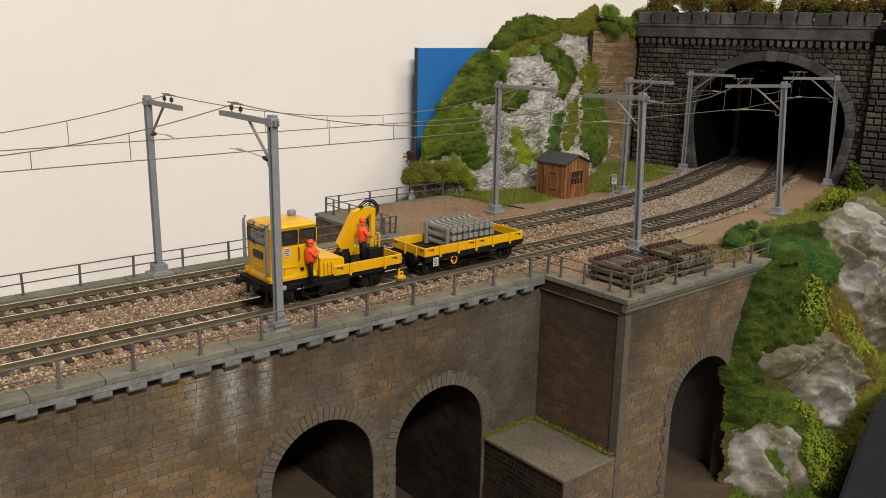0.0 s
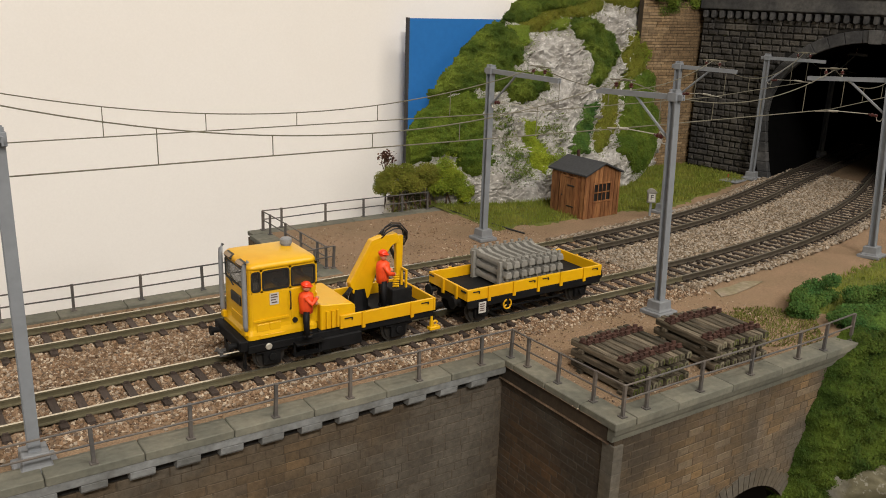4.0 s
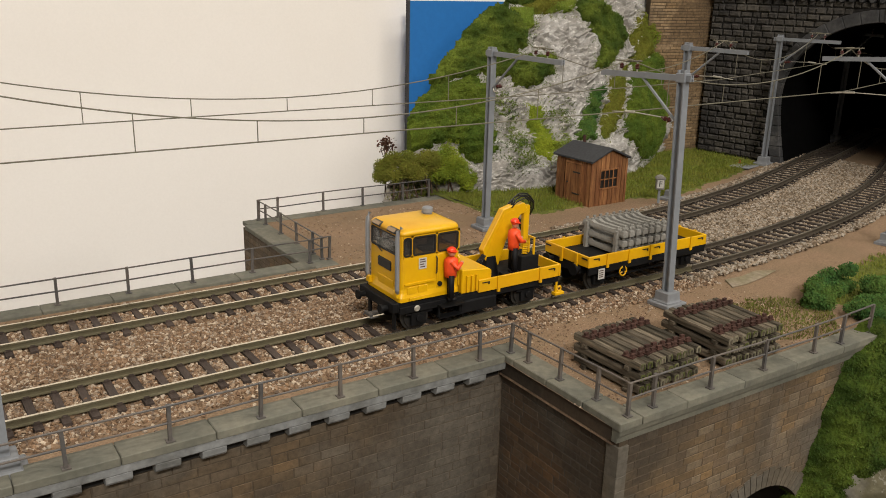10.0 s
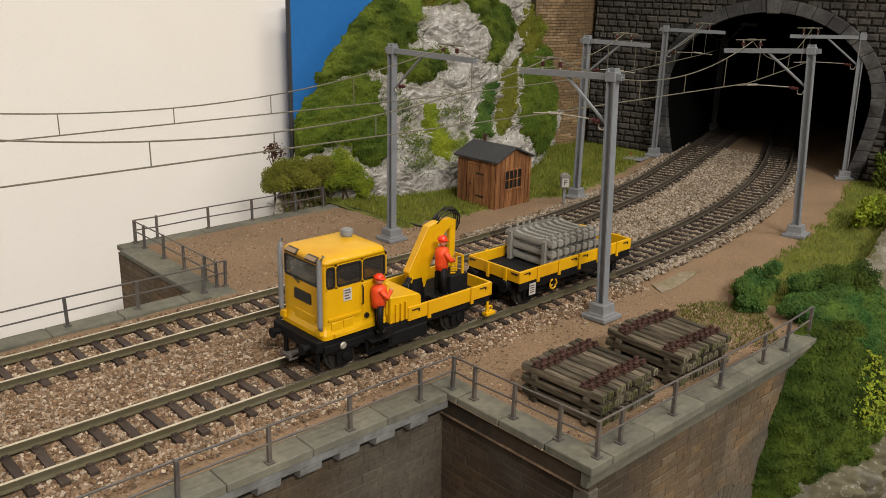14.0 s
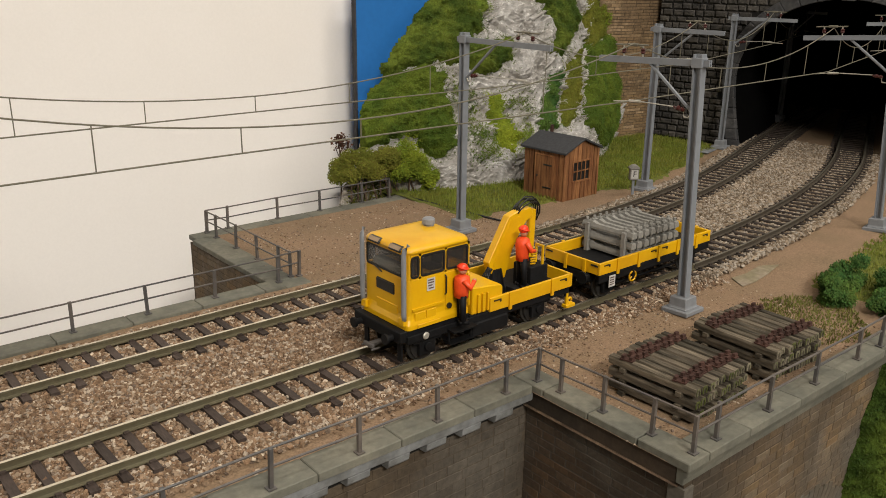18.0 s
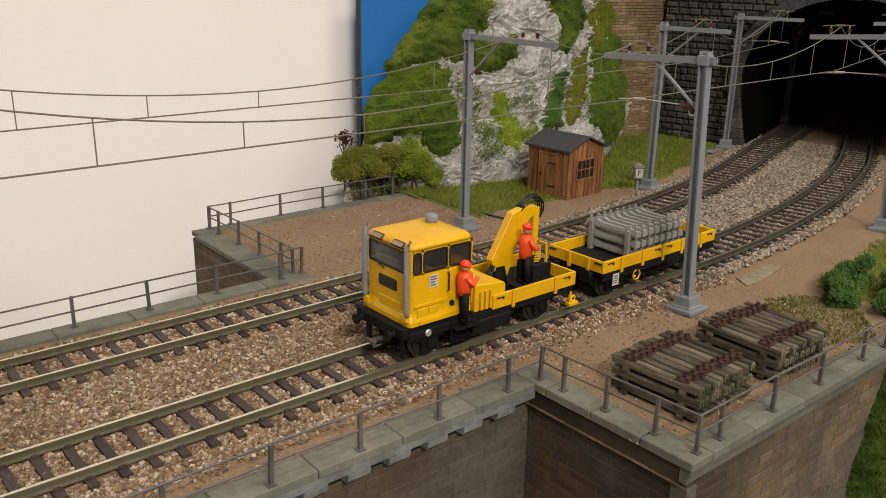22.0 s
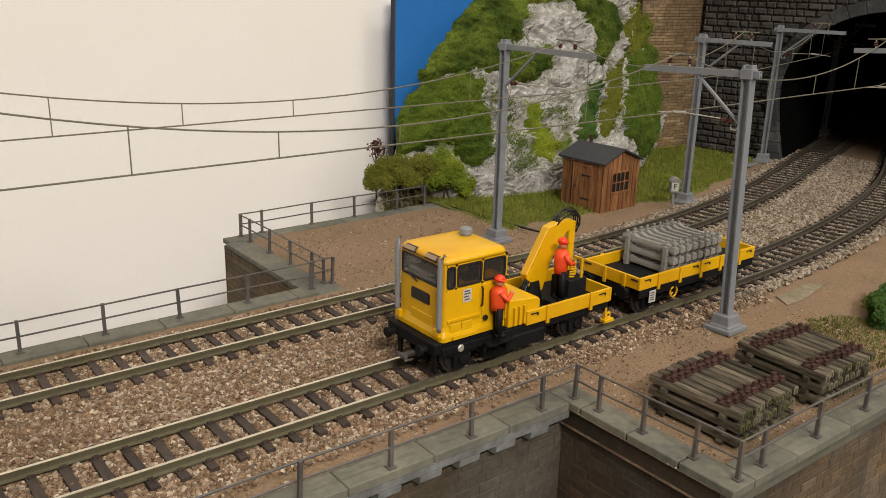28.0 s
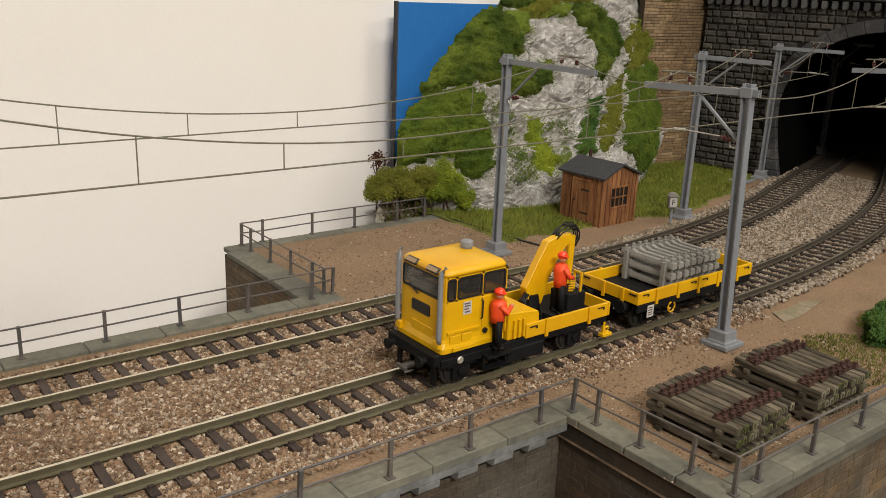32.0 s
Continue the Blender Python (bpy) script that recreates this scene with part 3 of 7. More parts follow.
part("edge_strip", Build().box((0, -0.3, 0), (0.95, 3.2, 137.4)), M_EDGE, board, "dark edge of the board")


# ---- ground sheet and bodies of the viaduct ----
def rim(x):
    """The y at which the yard ends and the rocky slope begins."""
    pts = [(0, -50), (118, -50), (150, -46), (235, -36), (300, -22), (420, 4), (600, 30)]
    for (x0, y0), (x1, y1) in zip(pts, pts[1:]):
        if x <= x1:
            return y0 + (y1 - y0) * (x - x0) / (x1 - x0)
    return 30


def inside_ground(x, y):
    if x < -8:
        return 8 < y < 119.5
    if x < 3:
        return (8 < y or x > 0 and y > -48) and y < 201
    if x < 130:
        return rim(x) < y < 201
    return rim(x) < y < 262


def ground():
    step, verts, faces, index = 4.0, [], [], {}
    def vert(i, j):
        if (i, j) not in index:
            x, y = -432 + i * step, -60 + j * step
            z = GROUND + 0.35 * noise.noise(Vector((x * 0.05, y * 0.05, 0))) + 0.2 * noise.noise(Vector((x * 0.3, y * 0.3, 3)))
            index[i, j] = len(verts)
            verts.append((x, y, z))
        return index[i, j]
    for i in range(290):
        for j in range(82):
            if inside_ground(-430 + i * step, -58 + j * step):
                faces.append((vert(i, j), vert(i + 1, j), vert(i + 1, j + 1), vert(i, j + 1)))
    tagged(part("ground", quick_mesh("ground", verts, faces, M_SAND, True)), "brown sandy gravel ground of the model railway", "ground", kind="structure")


ground()


def arch_height(x, centre, half, spring, rise):
    d = abs(x - centre) / half
    return spring + rise * math.sqrt(1 - d * d) if d < 1 else None


def arched_wall(name, label, x0, x1, y0, y1, top, bottom, arches, mats=None):
    """A wall along x with arched openings and their vaults, the faces plain behind the bricks."""
    b = Build()
    xs = sorted({x0, x1, *(x for c, h, s, r in arches for x in np.linspace(c - h, c + h, 25)), *np.arange(x0, x1, 20.0)})
    prev = None
    for a, e in zip(xs, xs[1:]):
        lows = []
        for x in (a, e):
            low = bottom
            for c, h, s, r in arches:
                if c - h - 1e-6 <= (a + e) / 2 <= c + h + 1e-6:
                    low = arch_height(min(max(x, c - h), c + h), c, h * 1.0000001, s, r)
                    low = s if low is None else low
            lows.append(low)
        b.add([(a, y0, lows[0]), (e, y0, lows[1]), (e, y0, top), (a, y0, top), (a, y1, lows[0]), (e, y1, lows[1]), (e, y1, top), (a, y1, top)],
              [(0, 1, 2, 3), (4, 7, 6, 5), (3, 2, 6, 7)])
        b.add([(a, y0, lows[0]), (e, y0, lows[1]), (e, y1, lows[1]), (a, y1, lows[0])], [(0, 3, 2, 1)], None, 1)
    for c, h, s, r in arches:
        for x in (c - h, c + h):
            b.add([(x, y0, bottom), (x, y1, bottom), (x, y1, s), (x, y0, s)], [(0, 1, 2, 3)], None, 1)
    b.add([(x0, y0, bottom), (x0, y1, bottom), (x0, y1, top), (x0, y0, top)], [(0, 1, 2, 3)])
    b.add([(x1, y0, bottom), (x1, y1, bottom), (x1, y1, top), (x1, y0, top)], [(3, 2, 1, 0)])
    return tagged(part(name, b, [M_MORTAR, M_VAULTSHADE]), label, "wall", kind="structure")


WALL_Y = 5.0
VIADUCT = [(-132.6, 26.7, -73, 27), (-65.0, 28.0, -75, 27.7)]
ABUT = [(75, 28, -74, 26.5)]
viaduct_wall = arched_wall("wall_viaduct", "weathered brown stone viaduct wall with round arches", -430, 3, WALL_Y, 118, -4.2, -150, VIADUCT)
abut_wall = arched_wall("wall_abutment", "weathered brown stone bridge abutment with a tall arch", 3, 128, -51.5, -44, -4.2, -150, ABUT)
chamber = Build().box((3, -43.9, -150), (30, 4.5, -4.2)).box((112, -43.9, -150), (128, 4.5, -4.2)).box((30.1, -43.9, -40), (111.9, 4.5, -4.2)).box((30.1, 1, -150), (111.9, 4.5, -40.1))
tagged(part("wall_chamber", chamber, M_CHAMBER), "plain grey board lining behind the abutment arch", "wall", kind="structure")
yard_body = part("wall_yard", Build().box((3, 118.5, -150), (107, 203, -4.3)).box((107.2, 118.5, -150), (720, 203, -3)).box((132, 203.2, -150), (720, 262, -3)).box((128.5, -30, -150), (720, 118, -3)), M_MORTAR)
tagged(yard_body, "solid body under the yard", "wall", kind="structure")
# added blocker: stops room light entering the vaults from behind
tagged(part("wall_vault_end", Build().box((-429, 100, -150), (2.5, 117.5, -40)), M_SOOTSHADE), "added dark wall that keeps light out of the vaults", "wall", kind="structure")
plat_wall = part("wall_platform", Build().box((-15.9, 119, -150), (2.9, 202.5, -4.3)), M_MORTAR)
tagged(plat_wall, "brown brick side wall of the raised platform", "wall", kind="structure")
base = part("base_board", Build().box((-450, -80, -168), (740, 284, -150.5)), M_PLY)
tagged(base, "brown plywood base under the layout", "board", kind="structure")
tagged(part("arch_floor", Build().box((-430, 6, -149), (-103, 99.8, -109)).box((-102.9, 6, -149), (2.4, 99.8, -146)).box((30.2, -43.8, -149), (111.8, 0.9, -130)).box((46.5, -60, -149), (103, -43.9, -130.2)), M_FLOORBOARD), "brown board floor under the arches", "floor", kind="structure")
ledge = part("wall_ledge", Build().box((-35, -51.5, -150), (2.9, 4.8, -85)), M_MORTAR)
tagged(ledge, "low stone pier beside the abutment", "wall", kind="structure")


# ---- bricks ----
def brick_mesh(name, length, height, depth, material, chamfer=0.24):
    """A pillowed block, 0 to length along x, face towards -y."""
    b = Build()
    a, h, c = length, height, chamfer
    v = [(0, 0, 0), (a, 0, 0), (a, 0, h), (0, 0, h), (c, -depth, c), (a - c, -depth, c), (a - c, -depth, h - c), (c, -depth, h - c)]
    b.add(v, [(4, 5, 6, 7), (0, 1, 5, 4), (1, 2, 6, 5), (2, 3, 7, 6), (3, 0, 4, 7)])
    return b.mesh(name, material)


def courses(x0, x1, z0, z1, length, height, gap, skip, seed):
    rnd = random.Random(seed)
    out, row, z = [], 0, z1
    while z - height > z0:
        h = height * rnd.uniform(0.92, 1.08)
        x = x0 - (0.5 * length if row % 2 else 0) * rnd.uniform(0.8, 1.1)
        while x < x1:
            ln = length * rnd.uniform(0.62, 1.4)
            a, e = max(x, x0), min(x + ln, x1)
            if e - a > 1.0 and not skip((a + e) / 2, z - h / 2):
                out.append((a + gap / 2, z - h, e - a - gap, h - gap))
            x += ln
        z -= h
        row += 1
    return out


def lay(parent, blocks, at, near, material, joined, depth=0.5, limit=300, name="brick", seed=1):
    """Blocks near the camera as objects of their own on shared meshes; the rest as one joined part. at: pose of the wall's face in metres."""
    uneven = 0.07 if depth < 1 else 0.55
    rnd = random.Random(seed)
    blocks = sorted(blocks, key=lambda q: abs(q[0] + q[2] / 2 - near[0]) + 1.6 * abs(q[1] - near[1]))
    shared = {}
    for k, (x, z, ln, h) in enumerate(blocks[:limit]):
        key = (round(ln * 2) / 2, round(h * 5) / 5)
        if key not in shared:
            shared[key] = brick_mesh(name, max(key[0], 0.8), max(key[1], 0.6), depth, material, 0.14 if depth < 1 else 0.95)
        ob = new(name, shared[key])
        ob.parent = parent
        ob.matrix_basis = at @ pose(x * MM, -rnd.uniform(-uneven, uneven) * MM, z * MM, 6 * uneven * rnd.uniform(-1, 1), 0, 5 * uneven * rnd.uniform(-1, 1))
    rest = blocks[limit:]
    if rest:
        q = np.array(rest)
        c, n = (0.14 if depth < 1 else 0.95), len(q)
        push = np.array([rnd.uniform(-uneven, uneven) for _ in range(n)])
        x0, z0, x1, z1 = q[:, 0], q[:, 1], q[:, 0] + q[:, 2], q[:, 1] + q[:, 3]
        o, d = 0 * x0, 0 * x0 - depth - push
        v = np.stack([np.stack(r, -1) for r in ((x0, o, z0), (x1, o, z0), (x1, o, z1), (x0, o, z1), (x0 + c, d, z0 + c), (x1 - c, d, z0 + c), (x1 - c, d, z1 - c), (x0 + c, d, z1 - c))], 1)
        f = np.array([(4, 5, 6, 7), (0, 1, 5, 4), (1, 2, 6, 5), (2, 3, 7, 6), (3, 0, 4, 7)])
        ob = new(name + "_courses", quick_mesh(name + "_courses", v.reshape(-1, 3), (f[None] + 8 * np.arange(n)[:, None, None]).reshape(-1, 4), joined))
        ob.parent = parent
        ob.matrix_basis = at
        tagged(ob, kind="stuff")


def in_arch(x, z, arches, grow):
    for c, h, s, r in arches:
        if abs(x - c) < h + grow:
            if z < s:
                return True
            if ((x - c) / (h + grow)) ** 2 + ((z - s) / (r + grow)) ** 2 < 1:
                return True
    return False


def voussoirs(parent, arches, y, z_low, width=6.8):
    for c, h, s, r in arches:
        n = 32
        for k in range(n):
            a0, a1 = math.pi * (k + 0.06) / n, math.pi * (k + 0.94) / n
            w = width * (1.0 + 0.12 * ((k * 7) % 3 - 1))
            ring = [(c - (h + o) * math.cos(a), s + (r + o) * math.sin(a)) for a, o in ((a0, 0), (a0, w), (a1, w), (a1, 0))]
            part("arch_stone", Build().prism(ring, y - 0.5, y + 0.5, "y"), M_QUOIN, parent)
        z = s
        k = 0
        while z > z_low:
            for sx in (-1, 1):
                a, e = sorted((c + sx * h, c + sx * (h + (6.5 if k % 2 else 4.5))))
                part("jamb_stone", Build().box((a, y - 0.5, z - 4.8), (e, y + 0.5, z - 0.2)), M_QUOIN, parent)
            z -= 5
            k += 1


# ---- coping, cornice and dentils along the viaduct ----
def coping():
    group = "coping slabs"
    for x in np.arange(-22.9 - 16 * 25.3, -3, 25.3):
        a, e = x + 0.1, min(x + 25.3, 0.0) - 0.1
        slab = part("coping_slab", Build().box((a, 0.0, -2.6), (e, 9.0, 0.0)), M_COPING, bevel=0.25)
        tagged(slab, "grey green stone coping slab on the viaduct edge", "slab", group, "structure")
        slab = part("coping_slab", Build().box((a, 119, -3.4), (e if e < -14 else -14, 127.5, -1.0)), M_COPING, bevel=0.25) if a < -18 else None
        if slab:
            tagged(slab, "grey green stone coping slab on the viaduct edge", "slab", group, "structure")
    cornice = tagged(part("cornice", Build().prism([(0.25, -2.62), (0.4, -4.9), (0.7, -5.3), (5.2, -5.4), (5.2, -2.62)], -430, 0.6, "x"), M_CORNICE, bevel=0.12),
                     "pale weathered moulding under the coping", "cornice", kind="structure")
    # dark strip stands in for the shadow in the dentil gaps
    part("recess", Build().box((-430, 4.2, -8.6), (0.6, 4.95, -5.45)), M_JOINTSHADE, cornice, "dark strip painting the shade between the blocks")
    for x in np.arange(-166.4 - 20 * 12.7, -3, 12.7):
        part("dentil", Build().prism([(0.5, -5.2), (0.75, -7.2), (1.5, -8.1), (5.2, -8.3), (5.2, -5.2)], x, x + 6.9, "x"), M_CORNICE, cornice, bevel=0.15)
    for y0, y1 in ((-54, -38), (-37.7, -21), (-20.7, -4), (-3.7, 8.8)):
        slab = part("coping_slab", Build().box((0.2, y0 + (0.2 if y0 > -54 else 0), -2.6), (9.2, y1, 0.0)), M_COPING, bevel=0.25)
        tagged(slab, "grey green stone coping slab on the abutment edge", "slab", group, "structure")
    for x0, x1 in ((9.5, 28.1), (28.3, 54.8), (55.0, 81.5), (81.7, 108.2), (108.4, 132)):
        slab = part("coping_slab", Build().box((x0, -54, -2.6), (x1, -45.2, 0.0)), M_COPING, bevel=0.2)
        tagged(slab, "grey green stone coping slab on the abutment edge", "slab", group, "structure")
    band = Build().prism([(-53.6, -2.65), (-53.2, -4.6), (-52.4, -5.4), (-52.3, -7.4), (-50, -7.4), (-50, -2.65)], 1.0, 131, "x")
    tagged(part("cornice_abutment", band, M_COPING, bevel=0.2), "grey moulding under the abutment coping", "cornice", kind="structure")
    side = Build().prism([(0.7, -2.65), (1.4, -4.2), (1.5, -8.2), (4.6, -8.2), (4.6, -2.65)], -49.9, 4.2, "y")
    side = part("cornice_side", side, M_MOULD, bevel=0.2)
    tagged(side, "dark brown moulding under the abutment coping", "cornice", kind="structure")
    part("ledge_strip", Build().prism([(1.3, -8.25), (1.0, -8.6), (4.6, -8.7), (4.6, -8.25)], -50.6, 4.2, "y"), M_WORN, side, "pale worn ledge")
    for y in np.arange(121, 200, 20):
        slab = part("coping_slab", Build().box((-17, y + 6, -4.2), (-5.5, min(y + 25.8, 197.5), -1.9)), M_COPING, bevel=0.25)
        tagged(slab, "grey stone coping slab on the platform edge", "slab", group, "structure")
    for x in np.arange(-15, 104, 20.3):
        slab = part("coping_slab", Build().box((x, 197.8, -4.2), (min(x + 20.0, 108), 206, -1.9)), M_COPING, bevel=0.25)
        tagged(slab, "grey stone coping slab on the platform edge", "slab", group, "structure")
    slab = part("coping_slab", Build().box((-13.8, 118.6, -4.2), (-2.5, 126.8, -1.9)), M_COPING, bevel=0.25)
    tagged(slab, "grey stone coping slab at the platform corner", "slab", group, "structure")
    slab = part("coping_slab", Build().box((-36.5, -53, -85), (1.2, 4.4, -83)), M_LEDGE, bevel=0.4)
    tagged(slab, "worn grey slab on the low pier", "slab", group, "structure")
    moss = RNG.random((900, 3)) * np.array([38, 3.0, 1.2]) + np.array([-36, 1.4, -82.8])
    moss2 = RNG.random((900, 3)) * np.array([2.6, 56, 1.2]) + np.array([-1.4, -52, -82.8])
    tagged(part("moss_edge", blades("moss_edge", np.concatenate([moss, moss2]), 1.6, 0.5, M_GRASS)), "green moss along the foot of the walls", "moss", kind="stuff")


coping()


# ---- the tunnel portal, in its own frame: x along the face to the right, y into the hill, z up ----
PORTAL = pose(378 * MM, 166 * MM, 0, 0, 0, -76.93)
HALF, SPRING, CROWN, MID = 66.5, 47.0, 100.5, 56.5


def mouth(grow, n=40):
    """The horseshoe outline from the left foot over the crown to the right foot."""
    h = HALF + grow
    pts = [(MID - h + 9 * ((SPRING - z) / (SPRING + 4)) ** 1.6, z) for z in np.linspace(-4, SPRING, 8)]
    pts += [(MID - h * math.cos(a), SPRING + (CROWN - SPRING + grow) * math.sin(a)) for a in np.linspace(0, math.pi, n)[1:-1]]
    return pts + [(2 * MID - x, z) for x, z in pts[:8]][::-1]


def portal():
    body = new("wall_portal")
    body.matrix_basis = PORTAL
    tagged(body, "soot dark stone tunnel portal with a battlemented parapet", "tunnel portal", kind="structure")
    out, top, b = mouth(0), 134, Build()
    for (x0, z0), (x1, z1) in zip(out, out[1:]):
        if x1 > x0:
            b.add([(x0, 0, z0), (x1, 0, z1), (x1, 0, top), (x0, 0, top)], [(0, 1, 2, 3)])
    for sx, end in ((out[7][0], -69.0), (out[-8][0], 150.0)):
        foot = -10
        b.add([(end, 0, foot), (sx, 0, foot), (sx, 0, top), (end, 0, top)], [(0, 1, 2, 3)] if end < sx else [(1, 0, 3, 2)])
    part("backing", b, M_JOINTSHADE, body)
    # the curved jambs below the springing fill the narrowing sides
    jl = Build()
    for side in (0, 1):
        seg = out[:8] if side == 0 else out[-8:]
        edge = out[7][0] if side == 0 else out[-8][0]
        for (x0, z0), (x1, z1) in zip(seg, seg[1:]):
            jl.add([(edge, 0, z0), (x0, 0, z0), (x1, 0, z1), (edge, 0, z1)], [(0, 1, 2, 3)])
    part("jamb_backing", jl, M_JOINTSHADE, body)
    # lining painted almost black in place of the shade inside
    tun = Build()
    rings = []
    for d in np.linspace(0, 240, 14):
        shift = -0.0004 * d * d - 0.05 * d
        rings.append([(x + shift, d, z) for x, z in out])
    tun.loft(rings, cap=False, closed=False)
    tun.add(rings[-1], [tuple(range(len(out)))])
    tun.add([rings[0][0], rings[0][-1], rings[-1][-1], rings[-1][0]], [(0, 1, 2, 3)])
    part("tunnel_lining", tun, M_SOOTSHADE, body)
    ro, ri = mouth(8.2), mouth(-0.3)
    for k in range(0, len(ro) - 1):
        if k < 7 or k >= len(ro) - 8:
            ps = [ri[k], ro[k], ro[k + 1], ri[k + 1]]
        elif (k - 7) % 2 == 0:
            e = min(k + 2, len(ro) - 1)
            ps = [ri[k], ro[k], ro[k + 1], ro[e], ri[e], ri[k + 1]]
        else:
            continue
        mx, mz = sum(p[0] for p in ps) / len(ps), sum(p[1] for p in ps) / len(ps)
        ps = [(mx + (x - mx) * 0.975, mz + (z - mz) * 0.975) for x, z in ps]
        part("ring_stone", Build().prism(ps, -2.2, 3.0, "y"), M_DARKCAP, body, bevel=0.35)
    part("keystone", Build().prism([(MID - 4, CROWN - 1), (MID - 5, CROWN + 8.3), (MID + 5, CROWN + 8.3), (MID + 4, CROWN - 1)], -3.4, 2, "y"), M_DARKCAP, body, bevel=0.4)
    part("parapet_band", Build().prism([(1, 117), (-4.4, 118.5), (-4.4, 127.5), (-5.4, 128), (-5.4, 130), (4, 130), (4, 117)], -70.5, 137, "x"), M_DARKCAP, body, bevel=0.4)
    for k, x in enumerate(np.arange(-70, 134, 13.2)):
        part("merlon", Build().box((x, -4.2, 130.05), (x + 11.0, 3.5, 140.5 + 0.6 * ((k * 5) % 3))), M_DARKCAP, body, bevel=0.6)
    part("crenel_wall", Build().box((-70, -2.6, 130.05), (136.5, 2.6, 134.5)), M_DARKCAP, body)
    for x in np.arange(-68, 134, 6.4):
        part("corbel", Build().prism([(x, 117.4), (x, 113.2), (x + 0.9, 112), (x + 2.6, 112), (x + 3.5, 113.2), (x + 3.5, 117.4)], -3.9, 1, "y"), M_DARKCAP, body, bevel=0.3)
    part("wing_pier", Build().box((138, -6, -10), (176, 6, 117)).box((137, -8, 117.1), (178, 8, 128)), M_SOOTSHADE, body, "dark stone wing wall beside the portal")
    def skip(x, z):
        if z < SPRING:
            w = HALF + 8.6 - 9 * ((SPRING - max(z, -4)) / (SPRING + 4)) ** 1.6
            return abs(x - MID) < w
        return ((x - MID) / (HALF + 8.6)) ** 2 + ((z - SPRING) / (CROWN - SPRING + 8.6)) ** 2 < 1
    lay(body, courses(-69, 137.5, -4, 113, 6.6, 4.5, 0.3, skip, 5), Matrix(), (-30, 40), M_DARKSTONE, M_DARKJOIN, 1.3, 300, "ashlar", 4)
    lay(body, courses(138.5, 175, -4, 116, 9.0, 5.4, 0.55, lambda x, z: False, 9), pose(0, -6 * MM, 0), (140, 40), M_DARKSTONE, M_DARKJOIN, 1.3, 60, "ashlar", 6)


portal()

# the brown retaining wall between rock and portal
retain = part("wall_retaining", Build().box((0, 0, -10), (66, 5, 124)), M_MORTAR)
retain.matrix_basis = pose(310 * MM, 246 * MM, 0, 0, 0, -9)
tagged(retain, "brown brick retaining wall beside the tunnel portal", "wall", kind="structure")


# ---- track ----
def rail_mesh(track, lat, s0, s1, name, mats):
    prof = [(-1.1, -1.0), (1.1, -1.0), (1.1, -0.75), (0.22, -0.5), (0.22, 0.55), (0.5, 0.7), (0.5, 1.3), (-0.5, 1.3), (-0.5, 0.7), (-0.22, 0.55), (-0.22, -0.5), (-1.1, -0.75)]
    ss = [s0] + [s for s in np.arange(math.ceil(s0), s1, 15.0) if s > s0 + 1] + [s1]
    rings = []
    for s in ss:
        ring = []
        for u, z in prof:
            x, y, _ = track.at(s, lat + u)
            ring.append((x, y, z))
        rings.append(ring)
    b = Build().loft(rings)
    n = len(prof)
    for k in range(len(ss) - 1):
        b.m[k * n + 6] = 1
    return b.mesh(name, mats)


def tie_mesh(material):
    b = Build().prism([(-1.35, -2.6), (-1.2, -1.05), (1.2, -1.05), (1.35, -2.6)], -13.9, 13.9, "y")
    for sy in (-GAUGE, GAUGE):
        for o in (-1.55, 1.55):
            b.box((-0.75, sy + o - 0.5, -1.06), (0.75, sy + o + 0.5, -0.45))
    return b.mesh("sleeper", material)


TIE, TIE_DARK = tie_mesh(M_TIE), tie_mesh(M_TIEDARK)


def lay_track(track, s0, s1, label):
    top = thing("railway_track", label, "railway track", (0, 0, 0), kind="structure")
    for lat in (-GAUGE, GAUGE):
        part("rail", rail_mesh(track, lat, s0, 128.0, "rail", [M_RAIL, M_RAILTOP]), None, top)
        part("rail", rail_mesh(track, lat, 128.4, s1, "rail", [M_RAILDARK, M_RAILTOPDARK]), None, top, "dark brown rail in the bend")
    s = s0 + 3
    while s < s1:
        x, y, a = track.at(s)
        ob = new("sleeper", TIE if s < 118 else TIE_DARK)
        ob.parent = top
        ob.matrix_basis = pose(x * MM, y * MM, 0, 0, 0, math.degrees(a) + random.uniform(-1.2, 1.2))
        s += PITCH


lay_track(FRONT, -360, 620, "dark sleepers with brassy weathered rails on brown ballast")
lay_track(BACK, -360, 620, "dark sleepers with brassy weathered rails on brown ballast")


